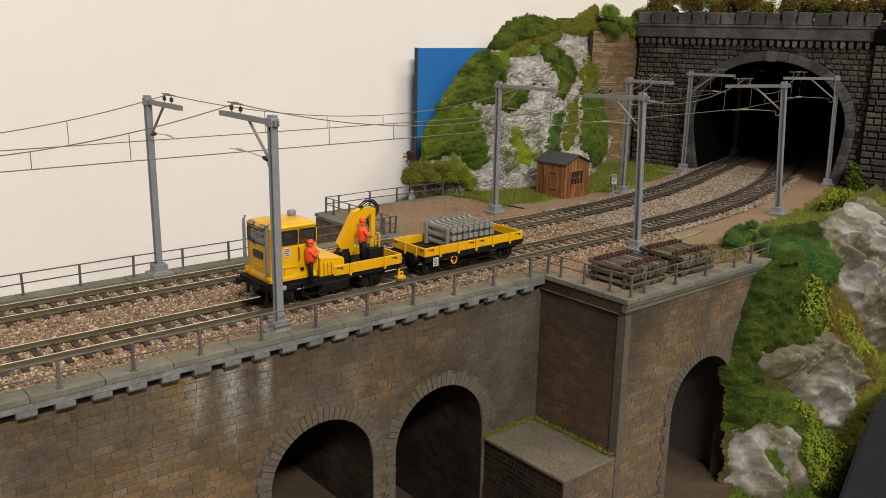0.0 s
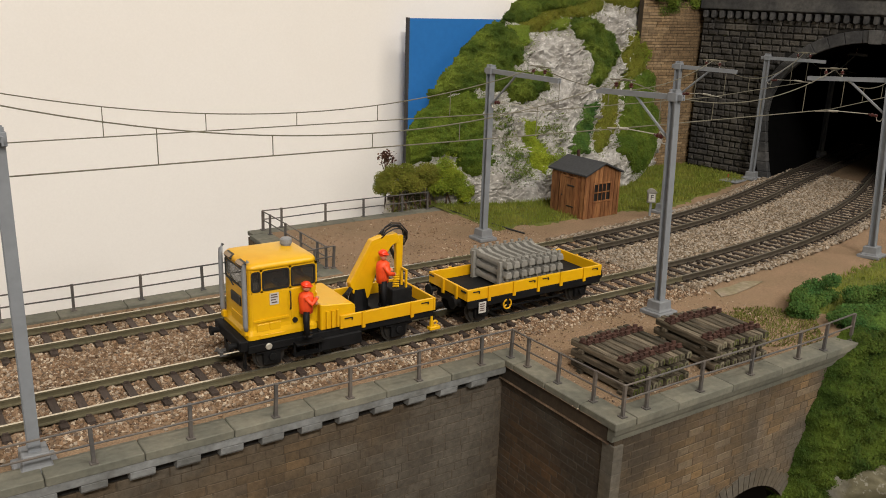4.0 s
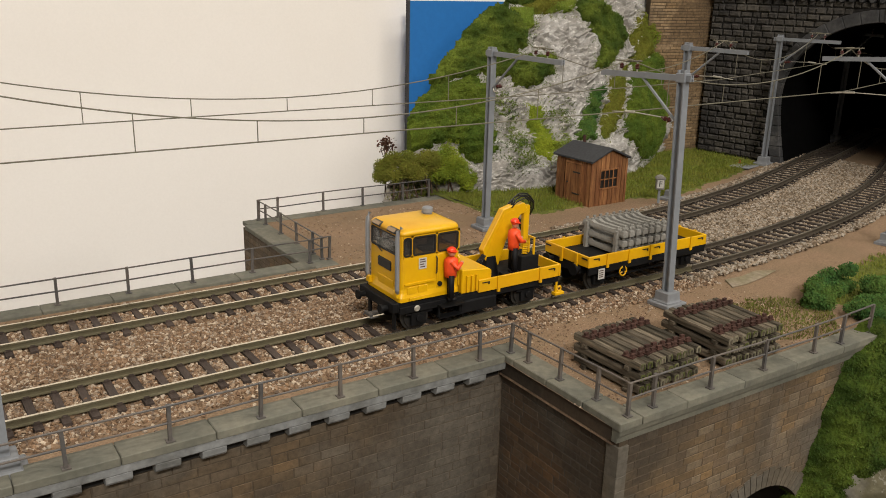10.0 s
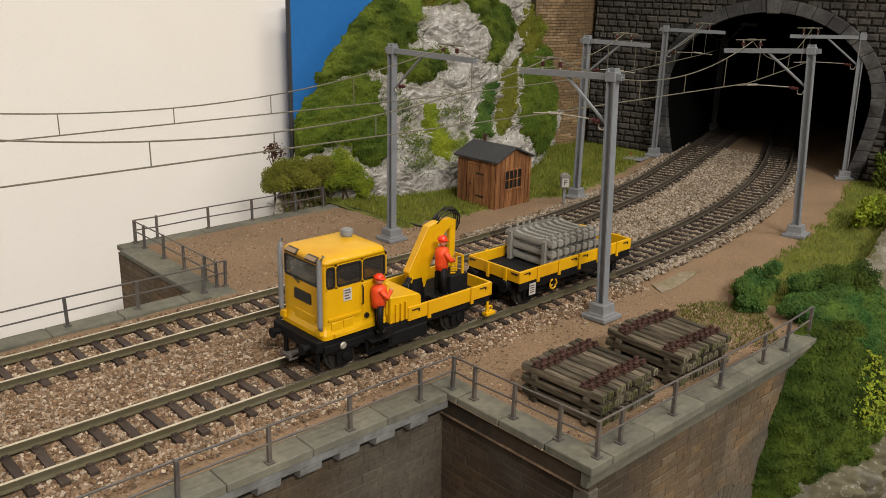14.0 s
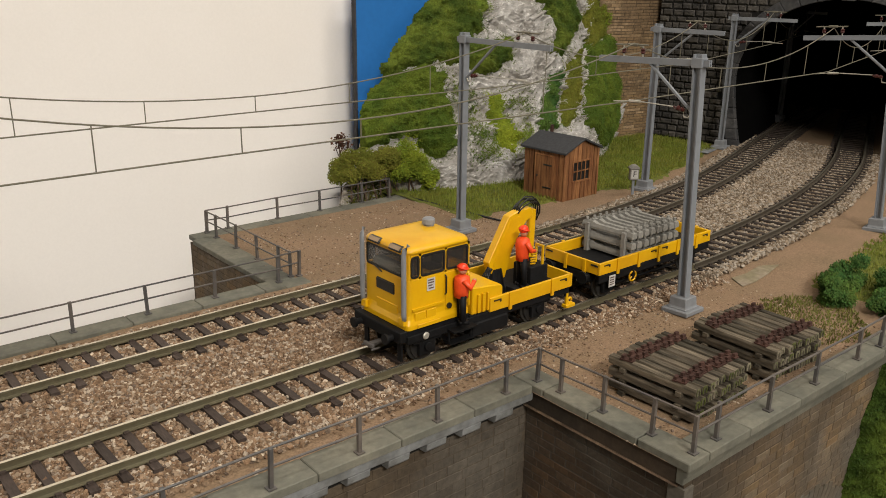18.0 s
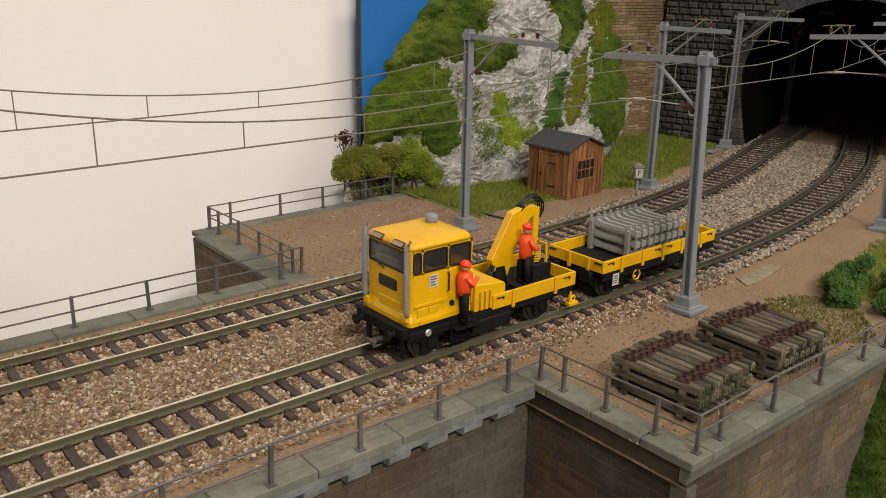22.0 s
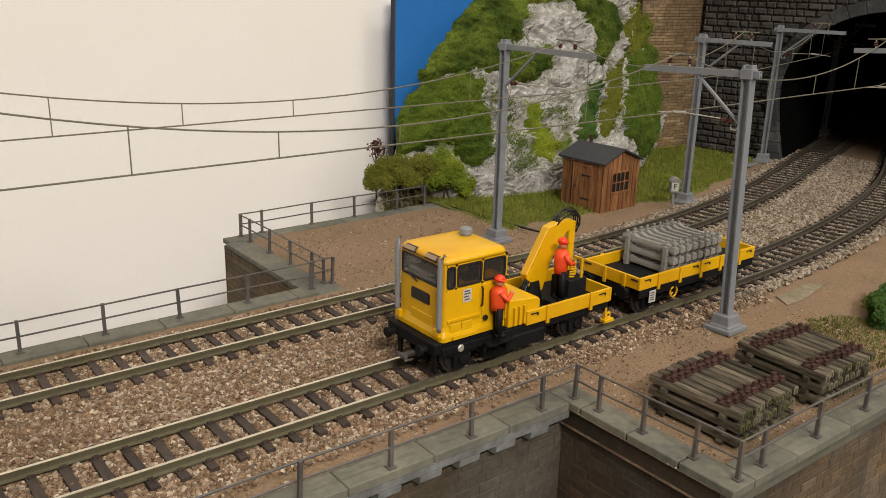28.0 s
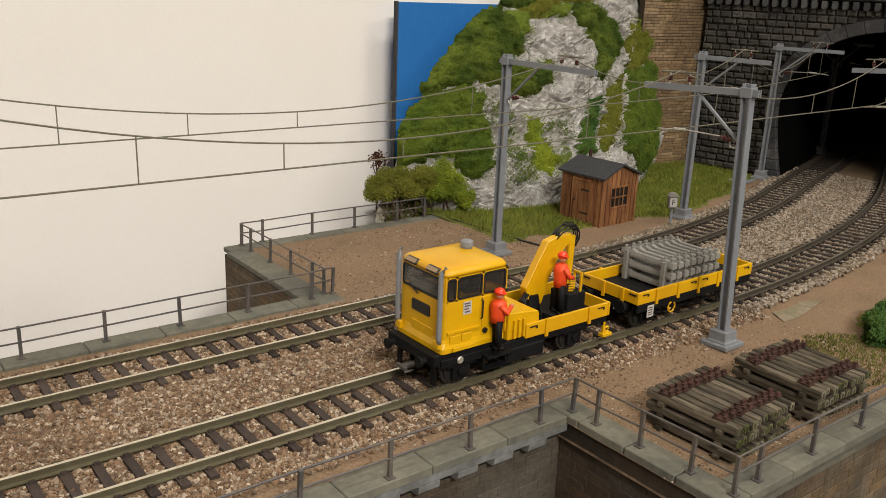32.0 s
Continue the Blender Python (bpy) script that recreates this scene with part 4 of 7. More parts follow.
def ballast():
    def keep(p):
        ok = np.ones(len(p), bool)
        near = np.full(len(p), 1e9)
        for tr in (FRONT, BACK):
            s, lat = tr.local(p[:, 0], p[:, 1])
            ph = np.mod(s + 360 - 3 + PITCH / 2, PITCH) - PITCH / 2
            ok &= ~((np.abs(ph) < 1.7) & (np.abs(lat) < 14.2)) | (RNG.random(len(p)) < 0.03)
            ok &= np.abs(np.abs(lat) - GAUGE) > 1.25
            near = np.minimum(near, np.abs(lat))
        return ok, near
    p = RNG.random((120000, 2)) * np.array([400, 104]) + np.array([-270, 11])
    ok, near = keep(p)
    sand = np.clip((23 - p[:, 1]) / 7, 0, 1)
    edge = np.clip((p[:, 1] - 110) / 8, 0, 1)
    ok &= RNG.random(len(p)) > np.maximum(sand * 0.97, edge * 0.7)
    ok &= (p[:, 0] < 2) | (near < 24 + 3 * RNG.random(len(p)))
    p, near = p[ok], near[ok]
    z = np.where(near < 13, -1.85, np.where(near < 17.0, -2.15, -1.7)) + 0.6 * (RNG.random(len(p)) - 0.5)
    z = np.where((p[:, 1] < 24), z - 0.35, z)
    ob = part("ballast_stones", scatter("ballast_stones", np.column_stack([p, z]), 0.72 + 0.86 * RNG.random(len(p)) ** 1.6, M_STONE))
    tagged(ob, "loose brown ballast stones between the sleepers", "ballast", kind="stuff")
    q = RNG.random((78000, 2)) * np.array([310, 210]) + np.array([118, 15])
    ok, near = keep(q)
    lim = np.where(near < 0, 0, 17 + 3 * RNG.random(len(q)))
    s1, l1 = FRONT.local(q[:, 0], q[:, 1])
    s2, l2 = BACK.local(q[:, 0], q[:, 1])
    between = (l1 > 0) & (l2 < 0)
    ok &= (near < lim) | between
    q, near = q[ok], near[ok]
    ob = part("pale_ballast_stones", scatter("pale_ballast_stones", np.column_stack([q, np.where(near < 13.5, -1.7, -1.2) + 0.4 * (RNG.random(len(q)) - 0.5)]), np.where(near < 13.5, 0.7, 0.95) + np.where(near < 13.5, 0.55, 1.1) * RNG.random(len(q)), M_STONE2))
    tagged(ob, "pale loose ballast stones in the bend", "ballast", kind="stuff")
    g = RNG.random((9000, 2)) * np.array([130, 240]) + np.array([0, -48])
    ok, near = keep(g)
    ok &= (near > 22) & (g[:, 1] < 205)
    g = g[ok]
    ob = part("fine_gravel", scatter("fine_gravel", np.column_stack([g, np.full(len(g), GROUND + 0.05)]), 0.35 + 0.55 * RNG.random(len(g)) ** 2, M_STONE))
    tagged(ob, "fine loose gravel on the yard", "gravel", kind="stuff")


ballast()


# ---- catenary masts ----
def mast(x, y, track, s, lat=0.0, tilt=0.0, taller=0.0, short=0.0):
    """A grey H-beam mast on a footing, its arm reaching over the track; tilt: degrees by which it leans towards the track."""
    tx, ty, a = track.at(s, lat)
    turn = math.degrees(math.atan2(ty - y, tx - x))
    reach = math.hypot(tx - x, ty - y)
    m = thing("catenary_mast", "grey steel catenary mast with a bracket arm on a stepped footing", "mast", (x, y, GROUND), turn, "catenary masts")
    m.matrix_basis = m.matrix_basis @ Matrix.Rotation(radians(tilt), 4, "Y")
    part("base_plate", Build().prism([(-5.5, -5.5), (5.5, -5.5), (5.5, 5.5), (-5.5, 5.5)], 0, 1.8, "z"), M_FOOT, m, bevel=0.3)
    part("footing", Build().loft([[(sx * w, sy * w, z) for sx, sy in ((-1, -1), (1, -1), (1, 1), (-1, 1))] for w, z in ((4.3, 1.85), (3.6, 2.6), (3.4, 6.0))]), M_FOOT, m, bevel=0.25)
    h = 91.5 + taller
    reach -= 89 * math.sin(radians(tilt))
    beam = [(-1.7, -1.5), (-1.15, -1.5), (-1.15, -0.3), (1.15, -0.3), (1.15, -1.5), (1.7, -1.5), (1.7, 1.5), (1.15, 1.5), (1.15, 0.3), (-1.15, 0.3), (-1.15, 1.5), (-1.7, 1.5)]
    part("post", Build().prism(beam, 6, h, "z"), M_STEEL, m)
    part("cap", Build().box((-2.1, -1.9, h - 4.6), (2.1, 1.9, h - 1.2)), M_STEEL, m, bevel=0.15)
    tip = reach + 15 - short
    part("arm", Build().box((-4.2, -0.9, h - 4.1), (tip, -0.35, h - 1.9)).box((-4.2, 0.35, h - 4.1), (tip, 0.9, h - 1.9)).box((-4.2, -0.34, h - 3.2), (tip, 0.34, h - 2.8)), M_STEEL, m)
    part("brace", Build().tube([(1.2, 0, h - 20), (20, 0, h - 4)], 0.62, 6), M_STEEL, m)
    for dx in (-4.2, 4.2):
        ins = part("insulator", Build().tube([(reach + dx, 0, h - 1.9), (reach + dx, 0, h + 1.9)], [0.3, 0.3], 8), M_SILVER, m, "brown ribbed insulator")
        part("rib", Build().tube([(reach + dx, 0, h - 0.9), (reach + dx, 0, h - 0.4), (reach + dx, 0, h + 0.1), (reach + dx, 0, h + 0.6), (reach + dx, 0, h + 1.1)], [0.55, 1.0, 0.7, 1.0, 0.5], 10), M_INSUL, ins)
    part("yoke", Build().tube([(reach - 6.5, 0, h + 2.2), (reach + 8, 0, h + 2.2)], 0.3, 6).tube([(reach - 1.8, 0, h + 2.2), (reach + 2.2, 0, h + 2.2)], 0.6, 8), M_WIRE, m)
    low = 71.6 - GROUND
    part("bracket", Build().tube([(1.6, 0, low - 1.0), (3.0, 0, low - 3.4), (4.8, 0, low - 3.2), (5.2, 0, low - 1.2)], 0.32, 6), M_SILVER, m)
    ins = part("insulator", Build().tube([(4.6, 0, low - 0.9), (5.6, 0, low - 0.6), (6.4, 0, low - 0.7), (7.4, 0, low - 0.3), (8.4, 0, low - 0.4), (9.2, 0, low)], [0.5, 1.0, 0.6, 1.0, 0.6, 0.4], 8), M_INSUL, m)
    part("steady_arm", Build().tube([(9, 0, low), (reach - 3, 0, low + 0.6), (reach + 8, 0, low - 0.1)], 0.22, 6).tube([(reach - 4, 0.0, low + 0.6), (reach + 1, 0, low + 0.4)], 0.55, 6), M_SILVER, m)
    return tx, ty


MASTS = {"f": (-150, 10, FRONT, -150), "a": (88.4, 10.2, FRONT, 88, 0, 2.4, 0.6), "c": (252, 13.5, FRONT, 246, -6.6, 3.6, 2.4, 1.5), "g": (403.8, 54.3, FRONT, 392, -10.0, 1.7, 1.5, 3.0),
         "e": (-157, 123.5, BACK, -157), "b": (89, 135, BACK, 89), "h": (223.8, 131.6, BACK, 228), "d": (364.6, 174, BACK, 378), "i": (503, 208, BACK, 512)}
HUNG = {k: mast(*v) for k, v in MASTS.items()}


def wires(points, label):
    """Contact wire, sagging messenger wire and droppers from support to support."""
    line = thing("catenary_wire", label, "overhead wire", (0, 0, 0), group="overhead wires")
    contact, carrier = [], []
    drops = []
    for (x0, y0), (x1, y1) in zip(points, points[1:]):
        span = math.hypot(x1 - x0, y1 - y0)
        for k in range(25):
            u = k / 24
            x, y = x0 + (x1 - x0) * u, y0 + (y1 - y0) * u
            contact.append((x, y, 70.7))
            sag = (15.6 if span > 180 else 13.5) * (1 - (2 * u - 1) ** 2)
            carrier.append((x, y, 91.4 - sag))
        n = 5 if span > 180 else 4
        for k in range(n):
            u = 0.5 + (k - (n - 1) / 2) * (36.6 / span)
            sag = (15.6 if span > 180 else 13.5) * (1 - (2 * u - 1) ** 2)
            drops.append((x0 + (x1 - x0) * u, y0 + (y1 - y0) * u, 91.4 - sag))
    part("contact_wire", Build().tube(contact, 0.24, 5), M_WIRE, line)
    part("messenger_wire", Build().tube(carrier, 0.24, 5), M_WIRE, line)
    for x, y, z in drops:
        part("dropper", Build().tube([(x, y, 70.7), (x, y, z)], 0.18, 5), M_WIRE, line)


wires([(-388, 41.5), HUNG["f"], HUNG["a"], HUNG["c"], HUNG["g"], (540, 152)], "thin grey contact wire with messenger and droppers over a track")
wires([(-395, 97.5), HUNG["e"], HUNG["b"], HUNG["h"], HUNG["d"], HUNG["i"]], "thin grey contact wire with messenger and droppers over a track")


# ---- railings ----
def railing(posts, height=10.8, label="dark grey metal railing with two rails on the coping", base=0.0):
    rail = thing("railing", label, "railing", (posts[0][0], posts[0][1], base), group="railings")
    ox, oy = posts[0][0], posts[0][1]
    rnd = random.Random(int(ox * 7 + oy))
    tops = []
    for x, y in posts:
        x, y = x - ox, y - oy
        dx, dy = rnd.uniform(-0.35, 0.35), rnd.uniform(-0.35, 0.35)
        part("post", Build().box((-0.5, -0.5, 0), (0.5, 0.5, height), pose(x, y, 0, math.degrees(dy / height), math.degrees(dx / height))).box((-1.1, -1.1, 0), (1.1, 1.1, 0.4), pose(x, y, 0)), M_FENCE, rail)
        tops.append((x + dx, y + dy))
    for name, z in (("top_rail", height - 0.3), ("mid_rail", height * 0.52)):
        part(name, Build().tube([(x, y, z + rnd.uniform(-0.15, 0.15)) for x, y in tops], 0.34, 6), M_FENCE, rail)


railing([(x, 1.6) for x in (-9.5, -35, -60.5, -85.5, -111, -137, -162.5, -188.5, -214.5, -240.5, -266, -292, -318, -344)][::-1]
        + [(3.2, 1.4), (3.4, -7.8), (4, -23), (4.8, -39), (5.5, -51.4), (16.2, -51), (41, -51.4), (67, -51.4), (94, -51.4), (109.6, -51.4), (128.6, -50.4)])
railing([(x, 124) for x in (-41, -66.5, -92, -118, -144, -170, -196, -222, -248, -274, -300)][::-1] + [(-14.5, 124)], base=-1.0)
railing([(-13.2, 126.6), (-3.2, 127.6)], base=-1.9)
railing([(-6.2, 129), (-6.4, 138), (-6.6, 156), (-6.8, 175), (-7, 194), (-7.2, 203.6)], base=-1.9)
railing([(-6.6, 204.4), (4, 204.6), (30.4, 204.6), (54.5, 204.4), (80.3, 204.2), (98, 204.2)], base=-1.9)


# ---- shed ----
def build_shed():
    """Gable ends face the bend (+x) and away; the door is in a long side (-x ... the eaves side)."""
    s = thing("shed", "small brown plank shed with dark felt roof on grass", "shed", (180, 156.3, GROUND), 3)
    hx, hy, eave, ridge = 14.0, 13.9, 26.4, 32.0
    part("lining", Build().prism([(-hx + 0.6, 0), (hx - 0.6, 0), (hx - 0.6, eave - 1), (0, ridge - 2), (-hx + 0.6, eave - 1)], -hy + 0.6, hy - 0.6, "y"), M_SEAL, s, "dark inside of the planks")
    n = 8
    for k in range(n):
        y0, y1 = -hy + 2 * hy * k / n + 0.2, -hy + 2 * hy * (k + 1) / n - 0.2
        for sx in (-1, 1):
            xo = hx * sx + 0.12 * random.uniform(-1, 1)
            part("plank", Build().box((xo - 0.4, y0, 0), (xo + 0.4, y1, eave - 0.4)), M_PLANK, s)
    for k in range(n):
        x0, x1 = -hx + 2 * hx * k / n + 0.2, -hx + 2 * hx * (k + 1) / n - 0.2
        z0, z1 = (eave + (ridge - eave) * (1 - abs(x) / hx) for x in (x0, x1))
        zm = (z0 + z1) / 2
        for y in (-hy, hy):
            win = y < 0 and 2 <= k <= 5
            yo = y + 0.12 * random.uniform(-1, 1)
            top = Build()
            if win:
                top.prism([(x0, 0), (x1, 0), (x1, 10.2), (x0, 10.2)], yo - 0.4, yo + 0.4, "y")
                top.prism([(x0, 20.4), (x1, 20.4), (x1, z1), (x0, z0)], yo - 0.4, yo + 0.4, "y")
            else:
                top.prism([(x0, 0), (x1, 0), (x1, z1), ((x0 + x1) / 2, zm), (x0, z0)], yo - 0.4, yo + 0.4, "y")
            part("plank", top, M_PLANK, s)
    for sx in (-1, 1):
        part("roof_panel", Build().prism([(0, ridge + 1.3), (0, ridge + 0.1), (sx * (hx + 1.9), eave - 0.66), (sx * (hx + 1.9), eave + 0.54)], -hy - 2.2, hy + 2.2, "y"), M_FELT, s, "dark grey roofing felt", bevel=0.2)
        part("corner_post", Build().box((sx * hx - 0.8, -hy - 0.75, 0), (sx * hx + 0.8, -hy - 0.5, eave - 0.2)), M_PLANK, s)
    door = part("door", Build().box((-hx - 1.0, -6.0, 1.2), (-hx - 0.6, -2.7, 23)).box((-hx - 0.95, -2.5, 1.2), (-hx - 0.6, 1.0, 23)).box((-hx - 1.0, 1.2, 1.2), (-hx - 0.6, 4.6, 23)), M_PLANK, s, "plank door with strap hinges")
    part("door_frame", Build().box((-hx - 1.2, -7.2, 0.6), (-hx - 0.6, -6.3, 24.2)).box((-hx - 1.2, 4.9, 0.6), (-hx - 0.6, 5.8, 24.2)).box((-hx - 1.2, -6.3, 23.3), (-hx - 0.6, 4.9, 24.2)), M_PLANK, door)
    for z in (6, 18.5):
        part("hinge", Build().box((-hx - 1.25, -6.2, z - 0.4), (-hx - 1.02, -0.5, z + 0.4)), M_SEAL, door)
    part("door_knob", Build().ball((-hx - 1.4, 3.6, 12), 0.5, 8, 5), M_SEAL, door)
    win = part("window", Build().box((-7.6, -hy - 0.9, 9.4), (7.6, -hy - 0.35, 10.3)).box((-7.6, -hy - 0.7, 20.3), (7.6, -hy - 0.25, 21.2)).box((-7.6, -hy - 0.7, 10.35), (-6.8, -hy - 0.25, 20.25)).box((6.8, -hy - 0.7, 10.35), (7.6, -hy - 0.25, 20.25)), M_PLANK, s)
    for x in (-3.4, 0.0, 3.4):
        part("glazing_bar", Build().box((x - 0.3, -hy - 0.6, 10.35), (x + 0.3, -hy - 0.3, 20.25)), M_PLANK, win)
    part("glazing_bar", Build().box((-6.75, -hy - 0.62, 15.0), (6.75, -hy - 0.28, 15.6)), M_PLANK, win)
    part("pane", Build().box((-7, -hy + 0.1, 10.2), (7, -hy + 0.3, 20.4)), M_SEAL, win, "dark window glass")
    part("vent_pipe", Build().tube([(3, 10, ridge - 3), (3, 10, ridge + 4.5)], 1.0, 8), M_RUST, s)


build_shed()

# ---- telephone box on a post ----
tele = thing("lineside_phone_box", "small grey lineside phone box with the letter F on a post", "phone box", (206.6, 126.6, GROUND), -38)
tele.scale = (0.8, 0.8, 0.8)
part("post", Build().box((-0.8, -0.8, 0), (0.8, 0.8, 12)), M_STEEL, tele)
box = part("box", Build().box((-3.0, -2.2, 12), (3.0, 2.2, 20)), M_GREYBOX, tele, bevel=0.2)
part("roof", Build().prism([(-3.7, 19.6), (3.7, 19.6), (3.5, 20.4), (2.0, 21.8), (0, 22.3), (-2.0, 21.8), (-3.5, 20.4)], -2.8, 2.8, "y"), M_GREYBOX, tele, bevel=0.2)
plate = part("plate", Build().box((-2.3, -2.6, 13.2), (2.3, -2.25, 19)), M_LABEL, tele, "white plate with the letter F")
cu = bpy.data.curves.new("letter", "FONT")
cu.body, cu.size, cu.align_x, cu.align_y, cu.extrude = "F", 5.6 * MM, "CENTER", "CENTER", 0.05 * MM
cu.materials.append(M_SEAL)
letter = new("letter", cu)
letter.parent = plate
letter.matrix_basis = pose(0, -2.7 * MM, 16.1 * MM, 90, 0, 0)


# ---- stacks of old wooden sleepers ----
def tie_stack(at, rz, cols, label, seed):
    st = thing("wooden_sleeper_stack", label, "sleeper stack", at, rz, "sleeper stacks")
    rnd = random.Random(seed)
    tie = Build().prism([(-1.2, 0.1), (-1.3, 1.7), (-1.0, 2.4), (1.0, 2.4), (1.3, 1.7), (1.2, 0.1)], -14.6, 14.6, "y").mesh("sleeper", M_OLDWOOD)
    end = Build().prism([(-0.95, 0.25), (-1.05, 1.55), (-0.7, 2.4), (0.7, 2.4), (1.05, 1.55), (0.95, 0.25), (0.5, 0.25), (0.6, 1.4), (0.4, 1.85), (-0.4, 1.85), (-0.6, 1.4), (-0.5, 0.25)], -14.85, -14.62, "y").mesh("end_grain", M_MOSSWOOD)
    chair = Build().box((-1.1, -2.0, 2.5), (1.1, 2.0, 2.95)).box((-0.8, -1.7, 2.95), (0.8, -0.8, 3.9)).box((-0.8, 0.8, 2.95), (0.8, 1.7, 3.9)).mesh("rail_chair", M_RUST)
    z = 1.2
    for layer in range(3):
        for sy in (-9.5, 9.5):
            part("spacer", Build().box((-cols * 1.62, sy - 0.9, z - 1.2), (cols * 1.62, sy + 0.9, z + 0.05)), M_OLDWOOD, st)
        for k in range(cols):
            ob = part("sleeper", tie, None, st)
            m = pose((k - (cols - 1) / 2) * 3.15 * MM, rnd.uniform(-0.5, 0.5) * MM, z * MM, 0, rnd.uniform(-3, 3), rnd.uniform(-0.7, 0.7))
            ob.matrix_basis = m
            e = part("end_grain", end, None, ob)
            if layer == 2:
                for sy in (-8.8, 8.8):
                    c = part("rail_chair", chair, None, ob, "rusty rail chair")
                    c.matrix_basis = pose(0, sy * MM, 0, 0, 0, rnd.uniform(-10, 10))
        z += 3.75
    return st


tie_stack((33.3, -26.5, GROUND), 1.5, 9, "stack of old weathered wooden sleepers with rusty chairs", 3)
tie_stack((74.0, -27.5, GROUND), -1.5, 9, "mossy stack of old wooden sleepers with rusty chairs", 8)

# loose flat boards and a cover plate by the track
tagged(part("stone_slab", Build().prism([(-18, -4.2), (-9, -4.6), (4, -2.6), (18, 0.6), (9, 5.2), (-3, 3.2), (-13, 3.8)], 0, 0.5, "z"), M_PALESTONE, bevel=0.2), "pale flat stone slab lying on the gravel", "slab").matrix_basis = pose(146 * MM, 14.3 * MM, (GROUND + 0.2) * MM)
tagged(part("cover_plate", Build().box((-11, -7, 0), (11, 7, 1.0)), M_FOOT, bevel=0.3), "flat grey cover plate beside the mast", "plate").matrix_basis = pose(346 * MM, 176 * MM, (GROUND + 0.1) * MM, 0, 3, 18)
tagged(part("red_marker", Build().box((-2.0, -0.5, 0), (2.2, 0.5, 0.9)).box((-0.5, -1.8, 0.2), (0.4, 1.6, 1.2)).tube([(-1.2, -0.6, 0.3), (0.8, 0.9, 2.8)], 0.35, 5), M_DULLRED), "small broken red marker beside the mast", "marker").matrix_basis = pose(352 * MM, 184 * MM, (GROUND + 0.1) * MM, 0, 10, 30)
tagged(part("cable", Build().tube([(107, 198, -1.9), (109, 180, -1.8), (112, 160, -1.8), (114, 143, -1.8), (116, 133, -1.9)], 0.55, 6), M_RUBBER), "thin black cable lying on the gravel", "cable")


# ---- rocks: surfaces over a plan of stations ----
def lerp_list(pts, x):
    if x <= pts[0][0]:
        return pts[0][1:]
    for p, q in zip(pts, pts[1:]):
        if x <= q[0]:
            u = (x - p[0]) / (q[0] - p[0])
            return [a + (b - a) * u for a, b in zip(p[1:], q[1:])]
    return pts[-1][1:]


def gn(x, y, seed=0.0):
    """Smooth gradient noise over arrays, about -0.7 to 0.7."""
    xi, yi = np.floor(x), np.floor(y)
    u, w = x - xi, y - yi

    def corner(i, j):
        h = np.sin((xi + i) * 127.1 + (yi + j) * 311.7 + seed * 74.7) * 43758.5453
        a = 6.2832 * (h - np.floor(h))
        return np.cos(a) * (u - i) + np.sin(a) * (w - j)
    fu, fw = u * u * u * (u * (6 * u - 15) + 10), w * w * w * (w * (6 * w - 15) + 10)
    low = corner(0, 0) + (corner(1, 0) - corner(0, 0)) * fu
    top = corner(0, 1) + (corner(1, 1) - corner(0, 1)) * fu
    return low + (top - low) * fw


def depth_in(poly, x, z):
    """How far points lie inside a closed outline (negative: outside)."""
    poly = np.array(poly, float)
    dist, odd = np.full(x.shape, 1e9), np.zeros(x.shape, bool)
    for a, b in zip(poly, np.roll(poly, -1, axis=0)):
        e = b - a
        u = np.clip(((x - a[0]) * e[0] + (z - a[1]) * e[1]) / (e * e).sum(), 0, 1)
        dist = np.minimum(dist, np.hypot(x - a[0] - u * e[0], z - a[1] - u * e[1]))
        odd ^= ((a[1] > z) != (b[1] > z)) & (x < e[0] * (z - a[1]) / (e[1] + 1e-9) + a[0])
    return np.where(odd, dist, -dist)


